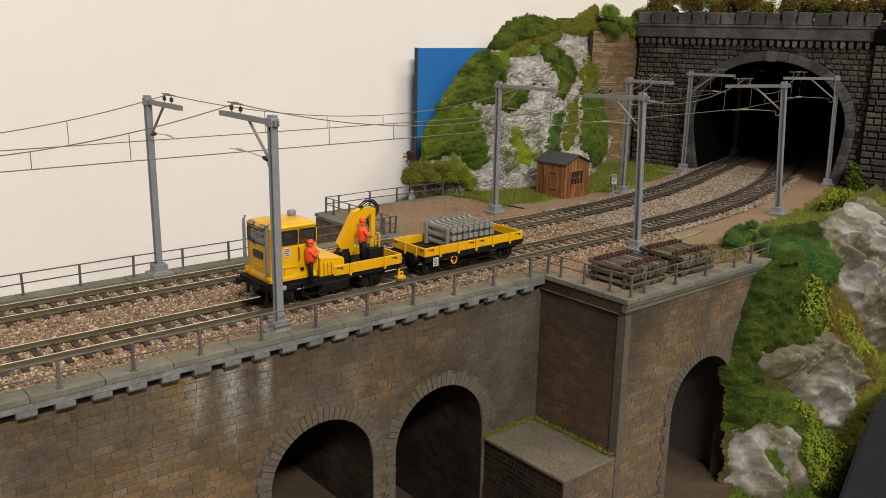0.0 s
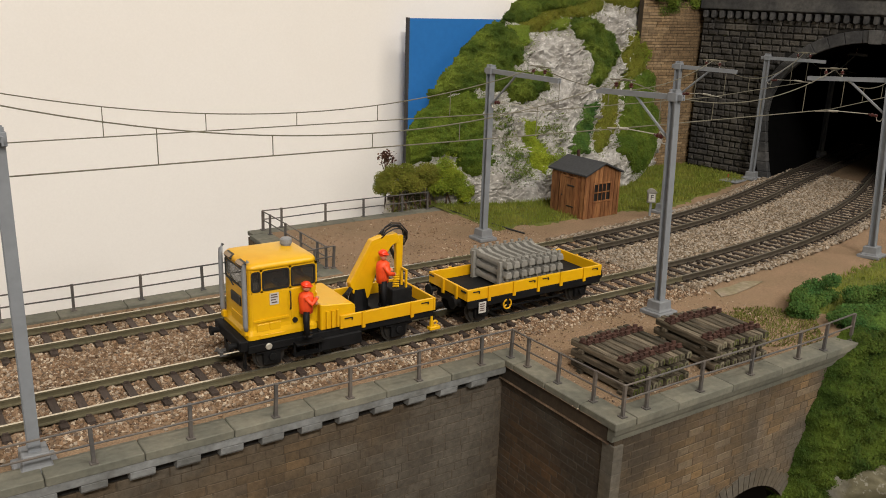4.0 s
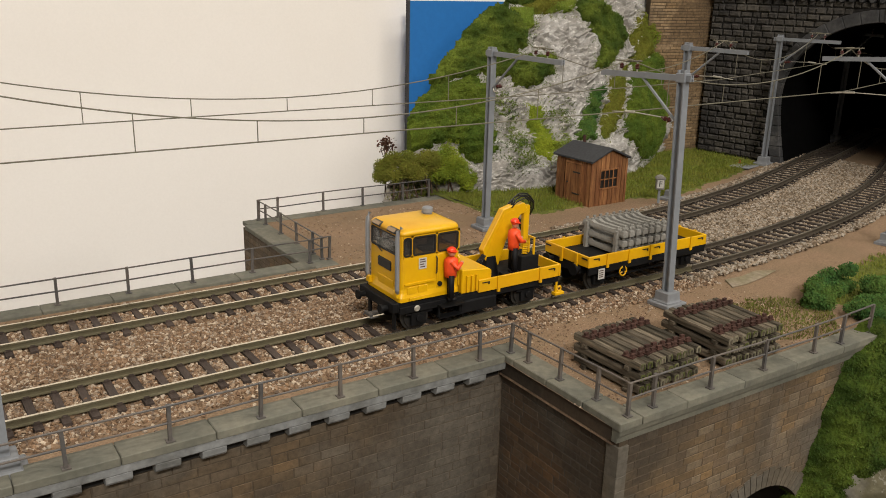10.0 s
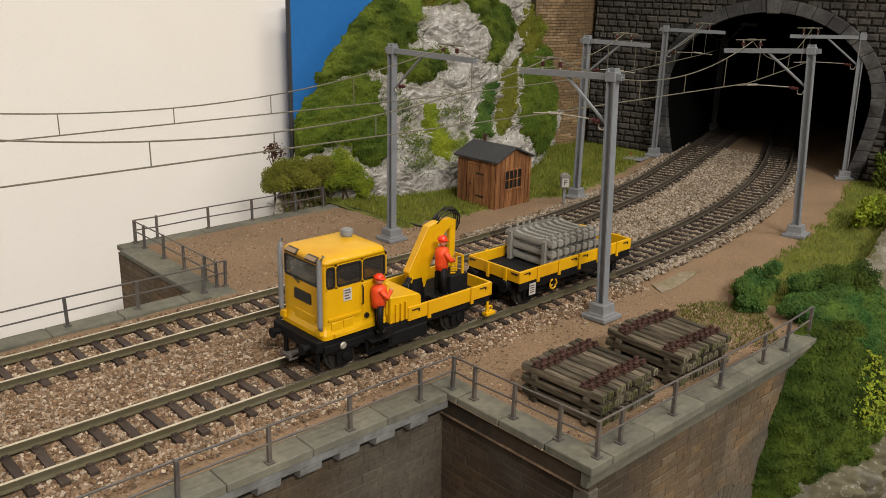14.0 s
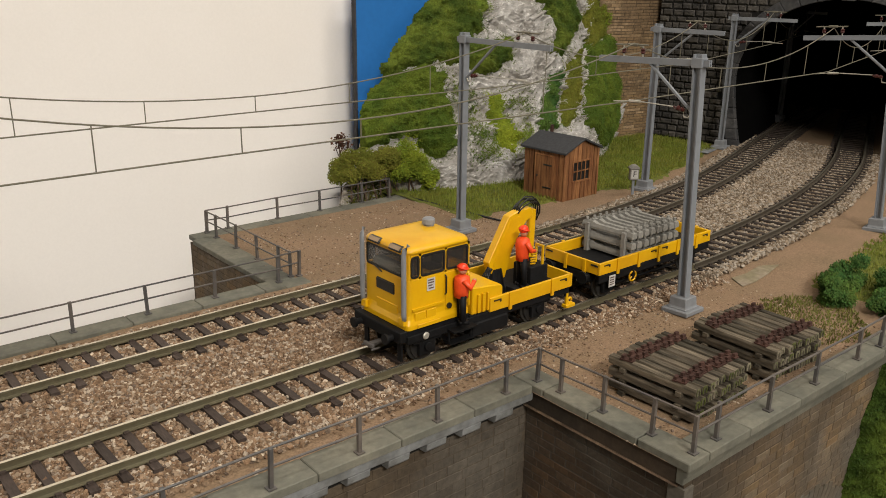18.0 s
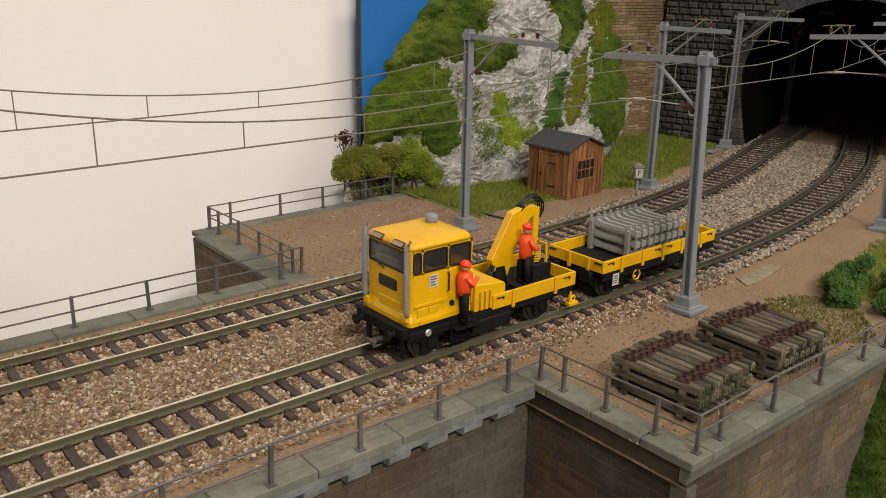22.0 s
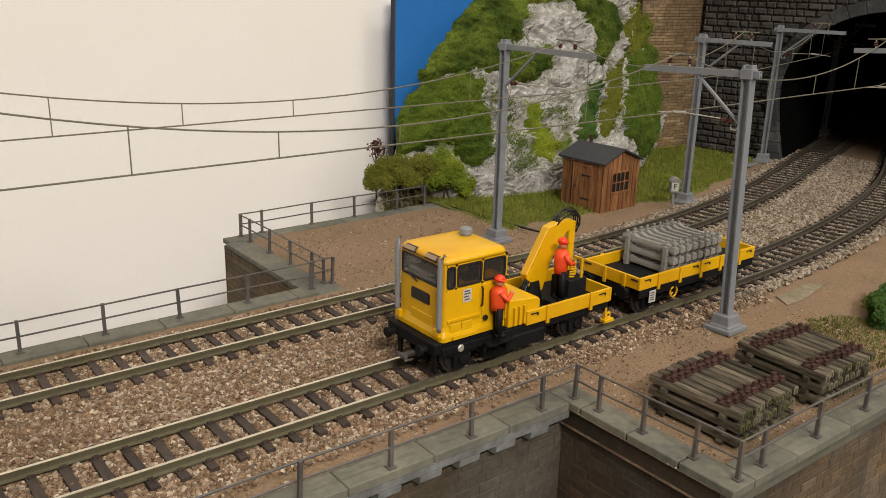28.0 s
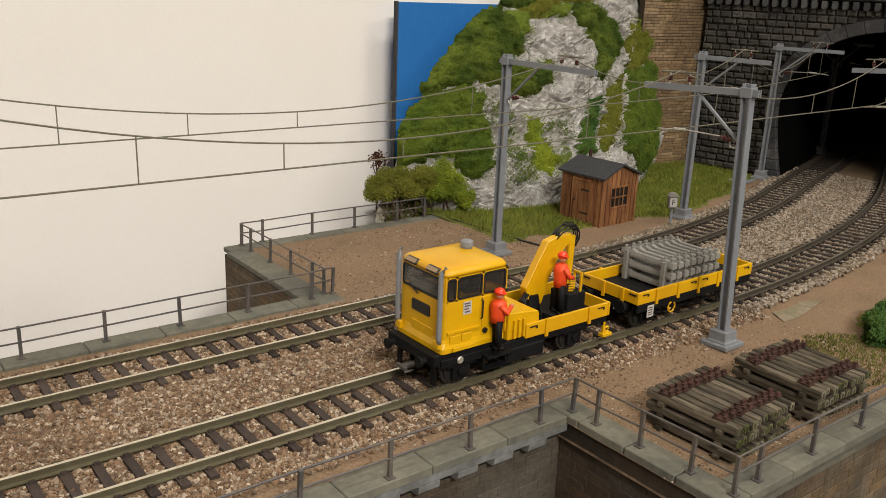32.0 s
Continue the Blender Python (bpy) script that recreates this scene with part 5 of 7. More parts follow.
class Face:
    """A steep crumpled rock face over stations (x: foot y, top y, top z)."""
    def __init__(self, stations, foot_z, seed, rough, nx, nv, ledge=1.0):
        self.st, self.foot = np.array(stations, float), foot_z
        v, x = np.meshgrid(np.linspace(0, 1, nv), np.linspace(self.st[0, 0], self.st[-1, 0], nx), indexing="ij")
        y0, y1, zt = self.plan(x)
        z, y = foot_z + (zt - foot_z) * v, y0 + (y1 - y0) * v ** 0.85
        px, pz = x * 0.018, z * 0.022
        qx, qz = px + 0.25 * gn(px * 3, pz * 3, seed), pz + 0.35 * gn(px * 3 + 7, pz * 3, seed)

        def crease(fx, fz, k):
            return 0.5 - 2 * np.abs(gn(qx * fx, qz * fz, seed + k))
        n = 8.5 + 9 * (gn(px, pz, seed) + 0.5 * gn(px * 2, pz * 2, seed + 11) + 0.25 * gn(px * 4, pz * 4, seed + 12))
        n += 6 * crease(2.3, 2.3, 1) + 4.6 * crease(6, 9, 2) + 2.6 * crease(13, 22, 3) + 1.1 * crease(27, 44, 4) + 0.35 * crease(60, 90, 5)
        step = z * 0.10 + 1.7 * gn(px * 4, pz * 1.5, seed + 6)
        n += ledge * 4.0 * (step - np.floor(step) - 0.5) * np.clip(gn(px * 2, pz * 2, seed + 7) * 2 + 0.6, 0, 1)
        amt = rough * np.minimum(1, (1 - v) * 6) * np.minimum(1, v * 8 + 0.2)
        self.rock = np.stack([x + 0.25 * amt * n, y - 0.8 * amt * n, z + 0.45 * amt * n], -1)
        soft = self.rock.copy()
        for _ in range(45):
            soft[1:-1, 1:-1] = (soft[1:-1, 1:-1] + soft[2:, 1:-1] + soft[:-2, 1:-1] + soft[1:-1, 2:] + soft[1:-1, :-2]) / 5
        self.soft = soft + np.array([0, -1.6, 0.6])

    def plan(self, x):
        return [np.interp(x, self.st[:, 0], self.st[:, k]) for k in (1, 2, 3)]

    def find(self, grid, x, z):
        """Places of a grid over (x, z), and upright above its top edge."""
        zt = self.plan(x)[2]
        nv, nx = grid.shape[:2]
        a = np.clip((x - self.st[0, 0]) / (self.st[-1, 0] - self.st[0, 0]), 0, 1) * (nx - 1.001)
        b = np.clip((z - self.foot) / (zt - self.foot), 0, 1) * (nv - 1.001)
        i, j = a.astype(int), b.astype(int)
        a, b = (a - i)[..., None], (b - j)[..., None]
        p = (grid[j, i] * (1 - a) + grid[j, i + 1] * a) * (1 - b) + (grid[j + 1, i] * (1 - a) + grid[j + 1, i + 1] * a) * b
        return p + np.maximum(0, z - zt)[..., None] * np.array([0, 0, 1.0])

    def mesh(self, name, material):
        nv, nx = self.rock.shape[:2]
        back = np.stack([self.rock[-1, :, 0], self.rock[-1, :, 1] + 8, self.rock[-1, :, 2] - 20], -1)
        verts = np.concatenate([self.rock.reshape(-1, 3), back])
        idx = np.arange((nv + 1) * nx).reshape(nv + 1, nx)
        faces = np.stack([idx[:-1, :-1], idx[:-1, 1:], idx[1:, 1:], idx[1:, :-1]], -1).reshape(-1, 4)
        return quick_mesh(name, verts, faces, material, True)

    def blanket(self, x, z, d, lift):
        """The soft lumpy surface of a cover, d inside its outline."""
        lump = 0.55 + 0.5 * (0.5 - 2 * np.abs(gn(x * 0.085, z * 0.10, 1))) + 0.4 * gn(x * 0.28, z * 0.28, 6) + 0.22 * gn(x * 0.75, z * 0.75, 9)
        k = np.where(d > 0, lift * np.clip(lump, 0.1, 2) * np.clip(d / 6, 0, 1) ** 0.6, -1.2)[..., None]
        w = np.clip(d / 4, 0, 1)[..., None]
        return self.find(self.rock, x, z) * (1 - w) + self.find(self.soft, x, z) * w + k * np.array([-0.05, -0.9, 0.35])

    def edge(self, poly, x, z):
        p = np.array(poly, float)
        return depth_in(poly, x, z) + (1.8 if np.ptp(p[:, 0]) > 30 else 0.3) + 3.4 * gn(x * 0.16, z * 0.16, 4) + 1.8 * gn(x * 0.5, z * 0.5, 9)

    def cover(self, poly, lift, density=5.0, sparse=0.0, step=0.8):
        """Fibres and, where it is dense, the cushion below them: (points, cushion vertices, cushion faces)."""
        lo, hi = np.array(poly, float).min(axis=0) - 5, np.array(poly, float).max(axis=0) + 5
        t = lo + RNG.random((int(density * np.prod(hi - lo)), 2)) * (hi - lo)
        d = self.edge(poly, t[:, 0], t[:, 1])
        keep = d > 3.0 * RNG.random(len(t)) ** 2.5 - 9.0 * RNG.random(len(t)) ** 5
        keep &= t[:, 1] < self.plan(t[:, 0])[2] + 1.0
        if sparse:
            keep &= gn(t[:, 0] * 0.45, t[:, 1] * 0.45, 3) + 0.3 * gn(t[:, 0] * 1.3, t[:, 1] * 1.3, 5) > (sparse - 0.5) * 0.8 + 0.1 * (RNG.random(len(t)) - 0.5)
        t, d = t[keep], d[keep]
        pts = self.blanket(t[:, 0], t[:, 1], np.maximum(d, 0.05), lift) + RNG.normal(size=(len(t), 3)) * 0.28
        pts += RNG.random((len(t), 1)) ** 3 * np.array([[-0.1, -1.1, 0.6]])
        if sparse:
            return pts, None, None
        x, z = np.meshgrid(np.arange(lo[0], hi[0], step), np.arange(lo[1], hi[1], step))
        d = self.edge(poly, x, z)
        v = self.blanket(x, z, d, lift)
        idx = np.arange(x.size).reshape(x.shape)
        f = np.stack([idx[:-1, :-1], idx[:-1, 1:], idx[1:, 1:], idx[1:, :-1]], -1).reshape(-1, 4)
        return pts, v.reshape(-1, 3), f[(d.ravel()[f] > 0).any(axis=1)]


HILL = Face([(103, 222.0, 237.4, 16), (107, 222.0, 240.0, 32), (115, 208.2, 243.3, 43), (124, 202.6, 242.5, 53), (136, 198.6, 245.2, 67), (150, 194.7, 249.5, 81), (168, 191.4, 252.1, 94), (186, 190.0, 254.1, 108), (200, 190.0, 259.5, 117), (212, 190.0, 263.1, 125), (225, 191, 264, 131),
             (240, 194, 264, 134), (262, 200, 264, 131), (285, 212, 266, 128), (305, 226, 268, 132), (322, 240, 270, 137), (345, 246, 276, 146)], -4, 2.0, 0.85, 520, 340)
rock = tagged(part("rock_face", HILL.mesh("rock_face", M_ROCK)), "steep grey white rock face with green growth behind the shed", "rock face", kind="structure")

LOW = Face([(72, 208, 212, -3), (78, 207.5, 218, 5), (92, 207, 224, 8), (108, 206.5, 232, 10), (120, 204, 236, 12), (134, 200, 236, 12)], -40, 4.0, 0.35, 80, 60)
tagged(part("rock_mound", LOW.mesh("rock_mound", M_ROCKBROWN)), "low mossy rock under the bush behind the platform", "rock", kind="structure")
SLOPE_ST = [(96, -54, -44, -46), (104, -58, -46, -22), (112, -62, -47, -6), (122, -72, -48, -1), (145, -84, -46, 0.5), (175, -92, -42, 1), (205, -96, -36, 4), (235, -98, -30, 6), (265, -100, -24, 5), (300, -102, -14, 6), (345, -100, -2, 6), (400, -92, 12, 5), (480, -80, 30, 4)]
SLOPE = Face(SLOPE_ST, -150, 9.0, 0.55, 420, 240, 0.4)
slope = tagged(part("rock_slope", SLOPE.mesh("slope", M_TURF)), "mossy overgrown slope falling away beside the abutment", "slope", kind="structure")
tagged(part("fascia", Build().prism([(100, -230), (560, -230), (560, -62), (185, -79), (165, -84), (152, -107), (139, -132), (118, -168)], -107, -105, "y"), M_BLACK_CLOTH), "dark fascia board at the layout edge", "fascia", kind="structure")


# ---- growth ----
def clump(name, label, pts, size, material, category="bush", kind="", extra=(), face=None, cushion=None):
    """A bush: small leaf pieces, over a soft cushion where it is dense."""
    top = thing(name, label, category, (float(pts[:, 0].mean()), float(pts[:, 1].mean()), 0), kind=kind)
    o = np.array([top.matrix_basis.translation.x, top.matrix_basis.translation.y, 0]) / MM
    part("crown", leaves("crown", pts - o, size, material, face), None, top)
    if cushion and cushion[0] is not None:
        part("cushion", quick_mesh("cushion", cushion[0] - o, cushion[1], CUSHION[material.name], True), None, top)
    for nm, ps, sz, mt in extra:
        part(nm, leaves(nm, ps - o, sz, mt, face), None, top)
    return top


def mound(cx, cy, cz, rx, ry, rz, count, seed, power=0.5, gaps=0.35):
    """Points of a bush: lumps round a centre with an uneven outline."""
    rnd = np.random.default_rng(seed)
    lumps = rnd.normal(size=(14, 3))
    lumps /= np.linalg.norm(lumps, axis=1)[:, None]
    lumps *= rnd.uniform(0.35, 0.8, (14, 1))
    pick = lumps[rnd.integers(0, 14, count)]
    d = rnd.normal(size=(count, 3))
    d /= np.linalg.norm(d, axis=1)[:, None]
    p = pick + d * rnd.uniform(0.1, 0.42, (count, 1))
    p = p * np.array([rx, ry, rz]) + np.array([cx, cy, cz])
    return p[p[:, 2] > GROUND - 0.3]


# green growth over the rock face, in separate bushes
OUT = (-0.2, -0.75, 0.6)
for label, m, lift, sparse, poly in (
        ("dark green bush on the top of the rock", M_LEAFDARK, 6.0, 0, [(189, 106), (205, 120), (220, 129), (244, 134), (262, 132), (280, 129), (277, 122), (245, 115), (215, 110), (199, 103)]),
        ("olive turf under the top of the rock", M_LEAFOLIVE, 2.2, 0, [(195, 104), (215, 111), (244, 117), (277, 124), (277, 115), (249, 107), (232, 108), (216, 101), (199, 97)]),
        ("pale spring green moss high on the rock", M_LEAFSPRING, 1.6, 0, [(209, 106), (234, 107), (233, 98), (214, 98)]),
        ("thin spring green moss beside the dark bush", M_LEAFSPRING, 1.5, 0, [(184, 104), (201, 102), (197, 90), (186, 86)]),
        ("dark green foliage high on the rock face", M_LEAFDARK, 7.5, 0, [(181, 104), (186, 96), (188, 87), (184, 80), (175, 73), (182, 68), (198, 69), (197, 61), (185, 55), (172, 54), (161, 62), (146, 61), (136, 60), (126, 57), (124, 62), (138, 74), (153, 87), (167, 99)]),
        ("mid green foliage low on the rock face", M_LEAF, 8.0, 0, [(126, 57), (140, 59), (147, 53), (146, 43), (147, 29), (144, 19), (135, 14), (130, 17), (126, 23), (118, 25), (107, 19), (102, 18), (103, 32), (117, 51)]),
        ("dark green lump at the foot of the foliage", M_LEAFBLUE, 6.0, 0, [(134, 36), (144, 36), (148, 26), (144, 17), (136, 16), (131, 24)]),
        ("yellow flowering growth at the foot of the foliage", M_LEAFLIME, 2.0, 0.45, [(114, 26), (126, 27), (132, 19), (121, 16)]),
        ("hanging dark green bush on the rock face", M_LEAFDARK, 5.5, 0, [(241, 106), (256, 104), (266, 98), (275, 88), (278, 82), (264, 71), (248, 61), (238, 63), (246, 73), (241, 87), (236, 99)]),
        ("green foliage hanging over the retaining wall", M_LEAF, 6.0, 0, [(319, 117), (338, 130), (345, 132), (345, 98), (328, 93), (317, 101)]),
        ("tall green growth beside the retaining wall", M_LEAF, 4.5, 0, [(285, 62), (326, 64), (330, 30), (318, 2), (273, 3), (250, 17), (266, 38)]),
        ("narrow olive growth in a rock cleft", M_LEAFOLIVE, 1.8, 0, [(253, 53), (273, 60), (259, 39), (242, 24), (231, 21), (244, 40)]),
        ("narrow olive growth under the retaining wall", M_LEAFOLIVE, 2.2, 0, [(300, 92), (322, 93), (309, 70), (289, 60), (289, 76)]),
        ("pale lime growth in a rock cleft", M_LEAFLIME, 1.5, 0.45, [(305, 98), (318, 94), (322, 75), (306, 69), (302, 83)]),
        ("blue green hanging growth on the rock", M_LEAFBLUE, 3.0, 0, [(229, 45), (240, 49), (229, 32), (217, 20), (206, 21), (218, 35)]),
        ("yellow green growth in a rock cleft", M_LEAFLIME, 2.0, 0, [(175, 42), (183, 40), (182, 25), (185, 17), (175, 10), (168, 15), (174, 28)]),
        ("sparse dark growth on the rock face", M_LEAFDARK, 2.0, 0.4, [(186, 41), (203, 40), (201, 29), (186, 30)]),
        ("low green growth at the foot of the rock", M_LEAF, 2.5, 0.25, [(154, 22), (169, 23), (170, 9), (150, 8)]),
        ("yellow green tuft beside the shed", M_LEAFSPRING, 2.0, 0.1, [(178, 19), (195, 23), (194, 12), (182, 9)]),
        ("sparse green growth high on the pale rock", M_LEAFDARK, 2.0, 0.5, [(150, 52), (166, 50), (166, 38), (152, 36)]),
        ("sparse green tufts behind the mast", M_LEAFDARK, 2.0, 0.5, [(157, 40), (168, 36), (167, 22), (157, 20)]),
        ("olive turf along the ridge of the hill", M_LEAFOLIVE, 3.0, 0, [(279, 129), (305, 132), (330, 140), (345, 146), (345, 118), (310, 114), (282, 120)])):
    pts, cv, cf = HILL.cover(poly, lift, 7.0 if sparse else 5.0, sparse)
    if poly[0] in ((181, 104), (126, 57), (189, 106)):
        # soft tufts along the outline of the hill
        x_from, x_to = {(181, 104): (124, 184), (126, 57): (103, 126), (189, 106): (186, 282)}[poly[0]]
        for x in np.arange(x_from, x_to, 3.4):
            y0, y1, zt = lerp_list(HILL.st.tolist(), x)
            r = random.uniform(2.8, 4.8)
            pts = np.concatenate([pts, mound(x + random.uniform(-1, 1), y1 - 3, zt + random.uniform(-2.5, 0.3), r, r, r, 900, int(x * 10))])
    clump("rock_bush", label, pts, 0.46, m, face=OUT, cushion=(cv, cf))

tip = HILL.cover([(252, 126), (262, 131), (268, 127), (260, 122)], 7.0, 3.0, 0.35)[0]
clump("flowering_tuft", "small dull red flowering tuft on the top bush", tip, 0.7, M_LEAFRED, "flowers", face=OUT)

# bush and hedge by the platform
clump("bush", "dense olive green bush at the end of the platform", np.concatenate([mound(80, 212, 15, 15, 9, 11, 18000, 3), mound(97, 212, 16, 17, 9, 11, 18000, 24)]), 0.5, M_LEAFOLIVE, face=OUT,
      extra=(("lime_growth", np.concatenate([mound(112, 209, 15, 16, 9, 11, 11000, 4), mound(121, 205, 12, 13, 6, 11, 12000, 5), mound(127, 202, 3, 9, 5, 9, 8000, 6)]), 0.48, M_LEAFLIME),))
twig = thing("sapling", "thin sapling with dark red leaves by the white wall", "sapling", (77, 219, 13))
part("stem", Build().tube([(0, 0, -20), (0.5, 0, 0), (0, 0.5, 12), (1, 0, 18)], [0.6, 0.5, 0.35, 0.2], 6).tube([(0.2, 0.3, 6), (-3, 0, 13)], 0.25, 5).tube([(0, 0.4, 9), (4, 0, 15)], 0.25, 5), M_TWIG, twig)
part("foliage", leaves("foliage", RNG.normal(size=(190, 3)) * np.array([2.2, 1.9, 2.4]) + np.array([0.5, 0, 15]), 1.0, M_LEAFRED), None, twig)
stems = Build()
for k in range(14):
    x, y = 76 + 4 * k + random.uniform(-2, 2), 209 + random.uniform(-3, 4)
    stems.tube([(x, y, GROUND), (x + random.uniform(-3, 3), y + 2, 8), (x + random.uniform(-6, 6), y + 4, 15)], [0.6, 0.4, 0.2], 5)
tagged(part("bush_stems", stems, M_TWIG), "thin brown stems under the bush", "stems", kind="stuff")

mp = LOW.cover([(76, -8), (92, 8), (120, 12), (132, 2), (112, -8), (94, -14)], 2.0, 6.0, 0.2)[0]
tagged(part("mound_moss", leaves("mound_moss", mp, 0.5, M_LEAFOLIVE)), "olive moss on the low rock", "moss", kind="stuff")
# lawn round the shed and along the back of the bend
def lawn(name, test, box, count, height, material, label):
    p = RNG.random((count, 2)) * np.array([box[2] - box[0], box[3] - box[1]]) + np.array([box[0], box[1]])
    edge = np.array([6 * noise.noise(Vector((x * 0.06, y * 0.06, 5))) + 3 * noise.noise(Vector((x * 0.25, y * 0.25, 8))) for x, y in p])
    keep = test(p[:, 0], p[:, 1], edge)
    p = p[keep]
    ob = part(name, blades(name, np.column_stack([p, np.full(len(p), GROUND - 0.2)]), height * (0.6 + 0.7 * RNG.random(len(p))), 0.55, material, 0.9))
    tagged(ob, label, "grass", kind="stuff")


def back_lawn(x, y, e):
    s, lat = BACK.local(x, y)
    inside = (y > 147 + e - (x - 118) * 0.05) & (x > 107 + e) & (lat > 29 + e * 0.6)
    return inside & ~((np.abs(x - 180) < 13.4) & (np.abs(y - 156.3) < 13.2)) & (x < 366) & (y < 262 - (x > 300) * 6)


def lawn_sheet(name, test, box, label):
    verts, faces, step = [], [], 3.0
    nx, ny = int((box[2] - box[0]) / step), int((box[3] - box[1]) / step)
    gx, gy = np.meshgrid(box[0] + step * np.arange(nx + 1), box[1] + step * np.arange(ny + 1))
    z = np.array([GROUND + 0.55 + 0.6 * noise.noise(Vector((x * 0.07, y * 0.07, 2))) for x, y in zip(gx.ravel(), gy.ravel())])
    e = np.array([6 * noise.noise(Vector((x * 0.06, y * 0.06, 5))) + 3 * noise.noise(Vector((x * 0.25, y * 0.25, 8))) for x, y in zip(gx.ravel(), gy.ravel())])
    ok = test(gx.ravel(), gy.ravel(), e - 2)
    z = np.where(ok, z, GROUND - 0.8)
    idx = np.arange((nx + 1) * (ny + 1)).reshape(ny + 1, nx + 1)
    q = np.stack([idx[:-1, :-1], idx[:-1, 1:], idx[1:, 1:], idx[1:, :-1]], -1).reshape(-1, 4)
    q = q[ok[q].any(axis=1)]
    tagged(part(name, quick_mesh(name, np.column_stack([gx.ravel(), gy.ravel(), z]), q, M_MOSS, True)), label, "lawn", kind="structure")


lawn_sheet("lawn_back", back_lawn, (104, 120, 380, 262), "mossy green ground cover under the grass")
lawn("grass", back_lawn, (108, 120, 372, 262), 75000, 3.2, M_GRASS, "short green grass round the shed")


def verge(x, y, e):
    s, lat = FRONT.local(x, y)
    r = np.array([rim(a) for a in x])
    return (x > 150 + e) & (y > r - 3) & (lat < -45 + e * 0.7 - 6 * np.clip((170 - x) / 40, 0, 1))


lawn_sheet("lawn_verge", verge, (98, -52, 470, 70), "mossy green ground cover on the verge")
lawn("grass_verge", verge, (100, -52, 470, 70), 42000, 2.6, M_GRASS, "short green grass along the rocky edge")
def outcrop(label, poly, swell, seed):
    """A boulder standing out of the slope over the patch poly (x, z), with slanting ribs."""
    lo, hi = np.array(poly, float).min(axis=0) - 5, np.array(poly, float).max(axis=0) + 5
    x, z = np.meshgrid(np.arange(lo[0], hi[0], 0.7), np.arange(lo[1], hi[1], 0.7))
    d = depth_in(poly, x, z) + 6 * gn(x * 0.06, z * 0.06, seed) + 4 * gn(x * 0.17, z * 0.17, seed + 1)
    u, w = (x + 0.75 * z) * 0.05, (z - 0.75 * x) * 0.018
    u = u + 0.35 * gn(x * 0.05, z * 0.05, seed + 2)
    ribs = 0.6 + 1.6 * (0.5 - 2 * np.abs(gn(u, w, seed + 3))) + 0.5 * (0.5 - 2 * np.abs(gn(u * 2.2, w * 2.4, seed + 4))) + 0.2 * (0.5 - 2 * np.abs(gn(u * 5, w * 6, seed + 5))) + 0.1 * (0.5 - 2 * np.abs(gn(u * 11, w * 16, seed + 6)))
    k = np.where(d > 0, swell * np.maximum(0.05, ribs) * np.clip(d / 16, 0, 1) ** 0.8, -2.5)[..., None]
    v = SLOPE.find(SLOPE.soft, x, z) + k * np.array([0.05, -0.85, 0.4])
    idx = np.arange(x.size).reshape(x.shape)
    f = np.stack([idx[:-1, :-1], idx[:-1, 1:], idx[1:, 1:], idx[1:, :-1]], -1).reshape(-1, 4)
    f = f[(d.ravel()[f] > 0).any(axis=1)]
    tagged(part("rock_outcrop", quick_mesh("rock_outcrop", v.reshape(-1, 3), f, M_BOULDER, True)), label, "rock", "rock outcrops")


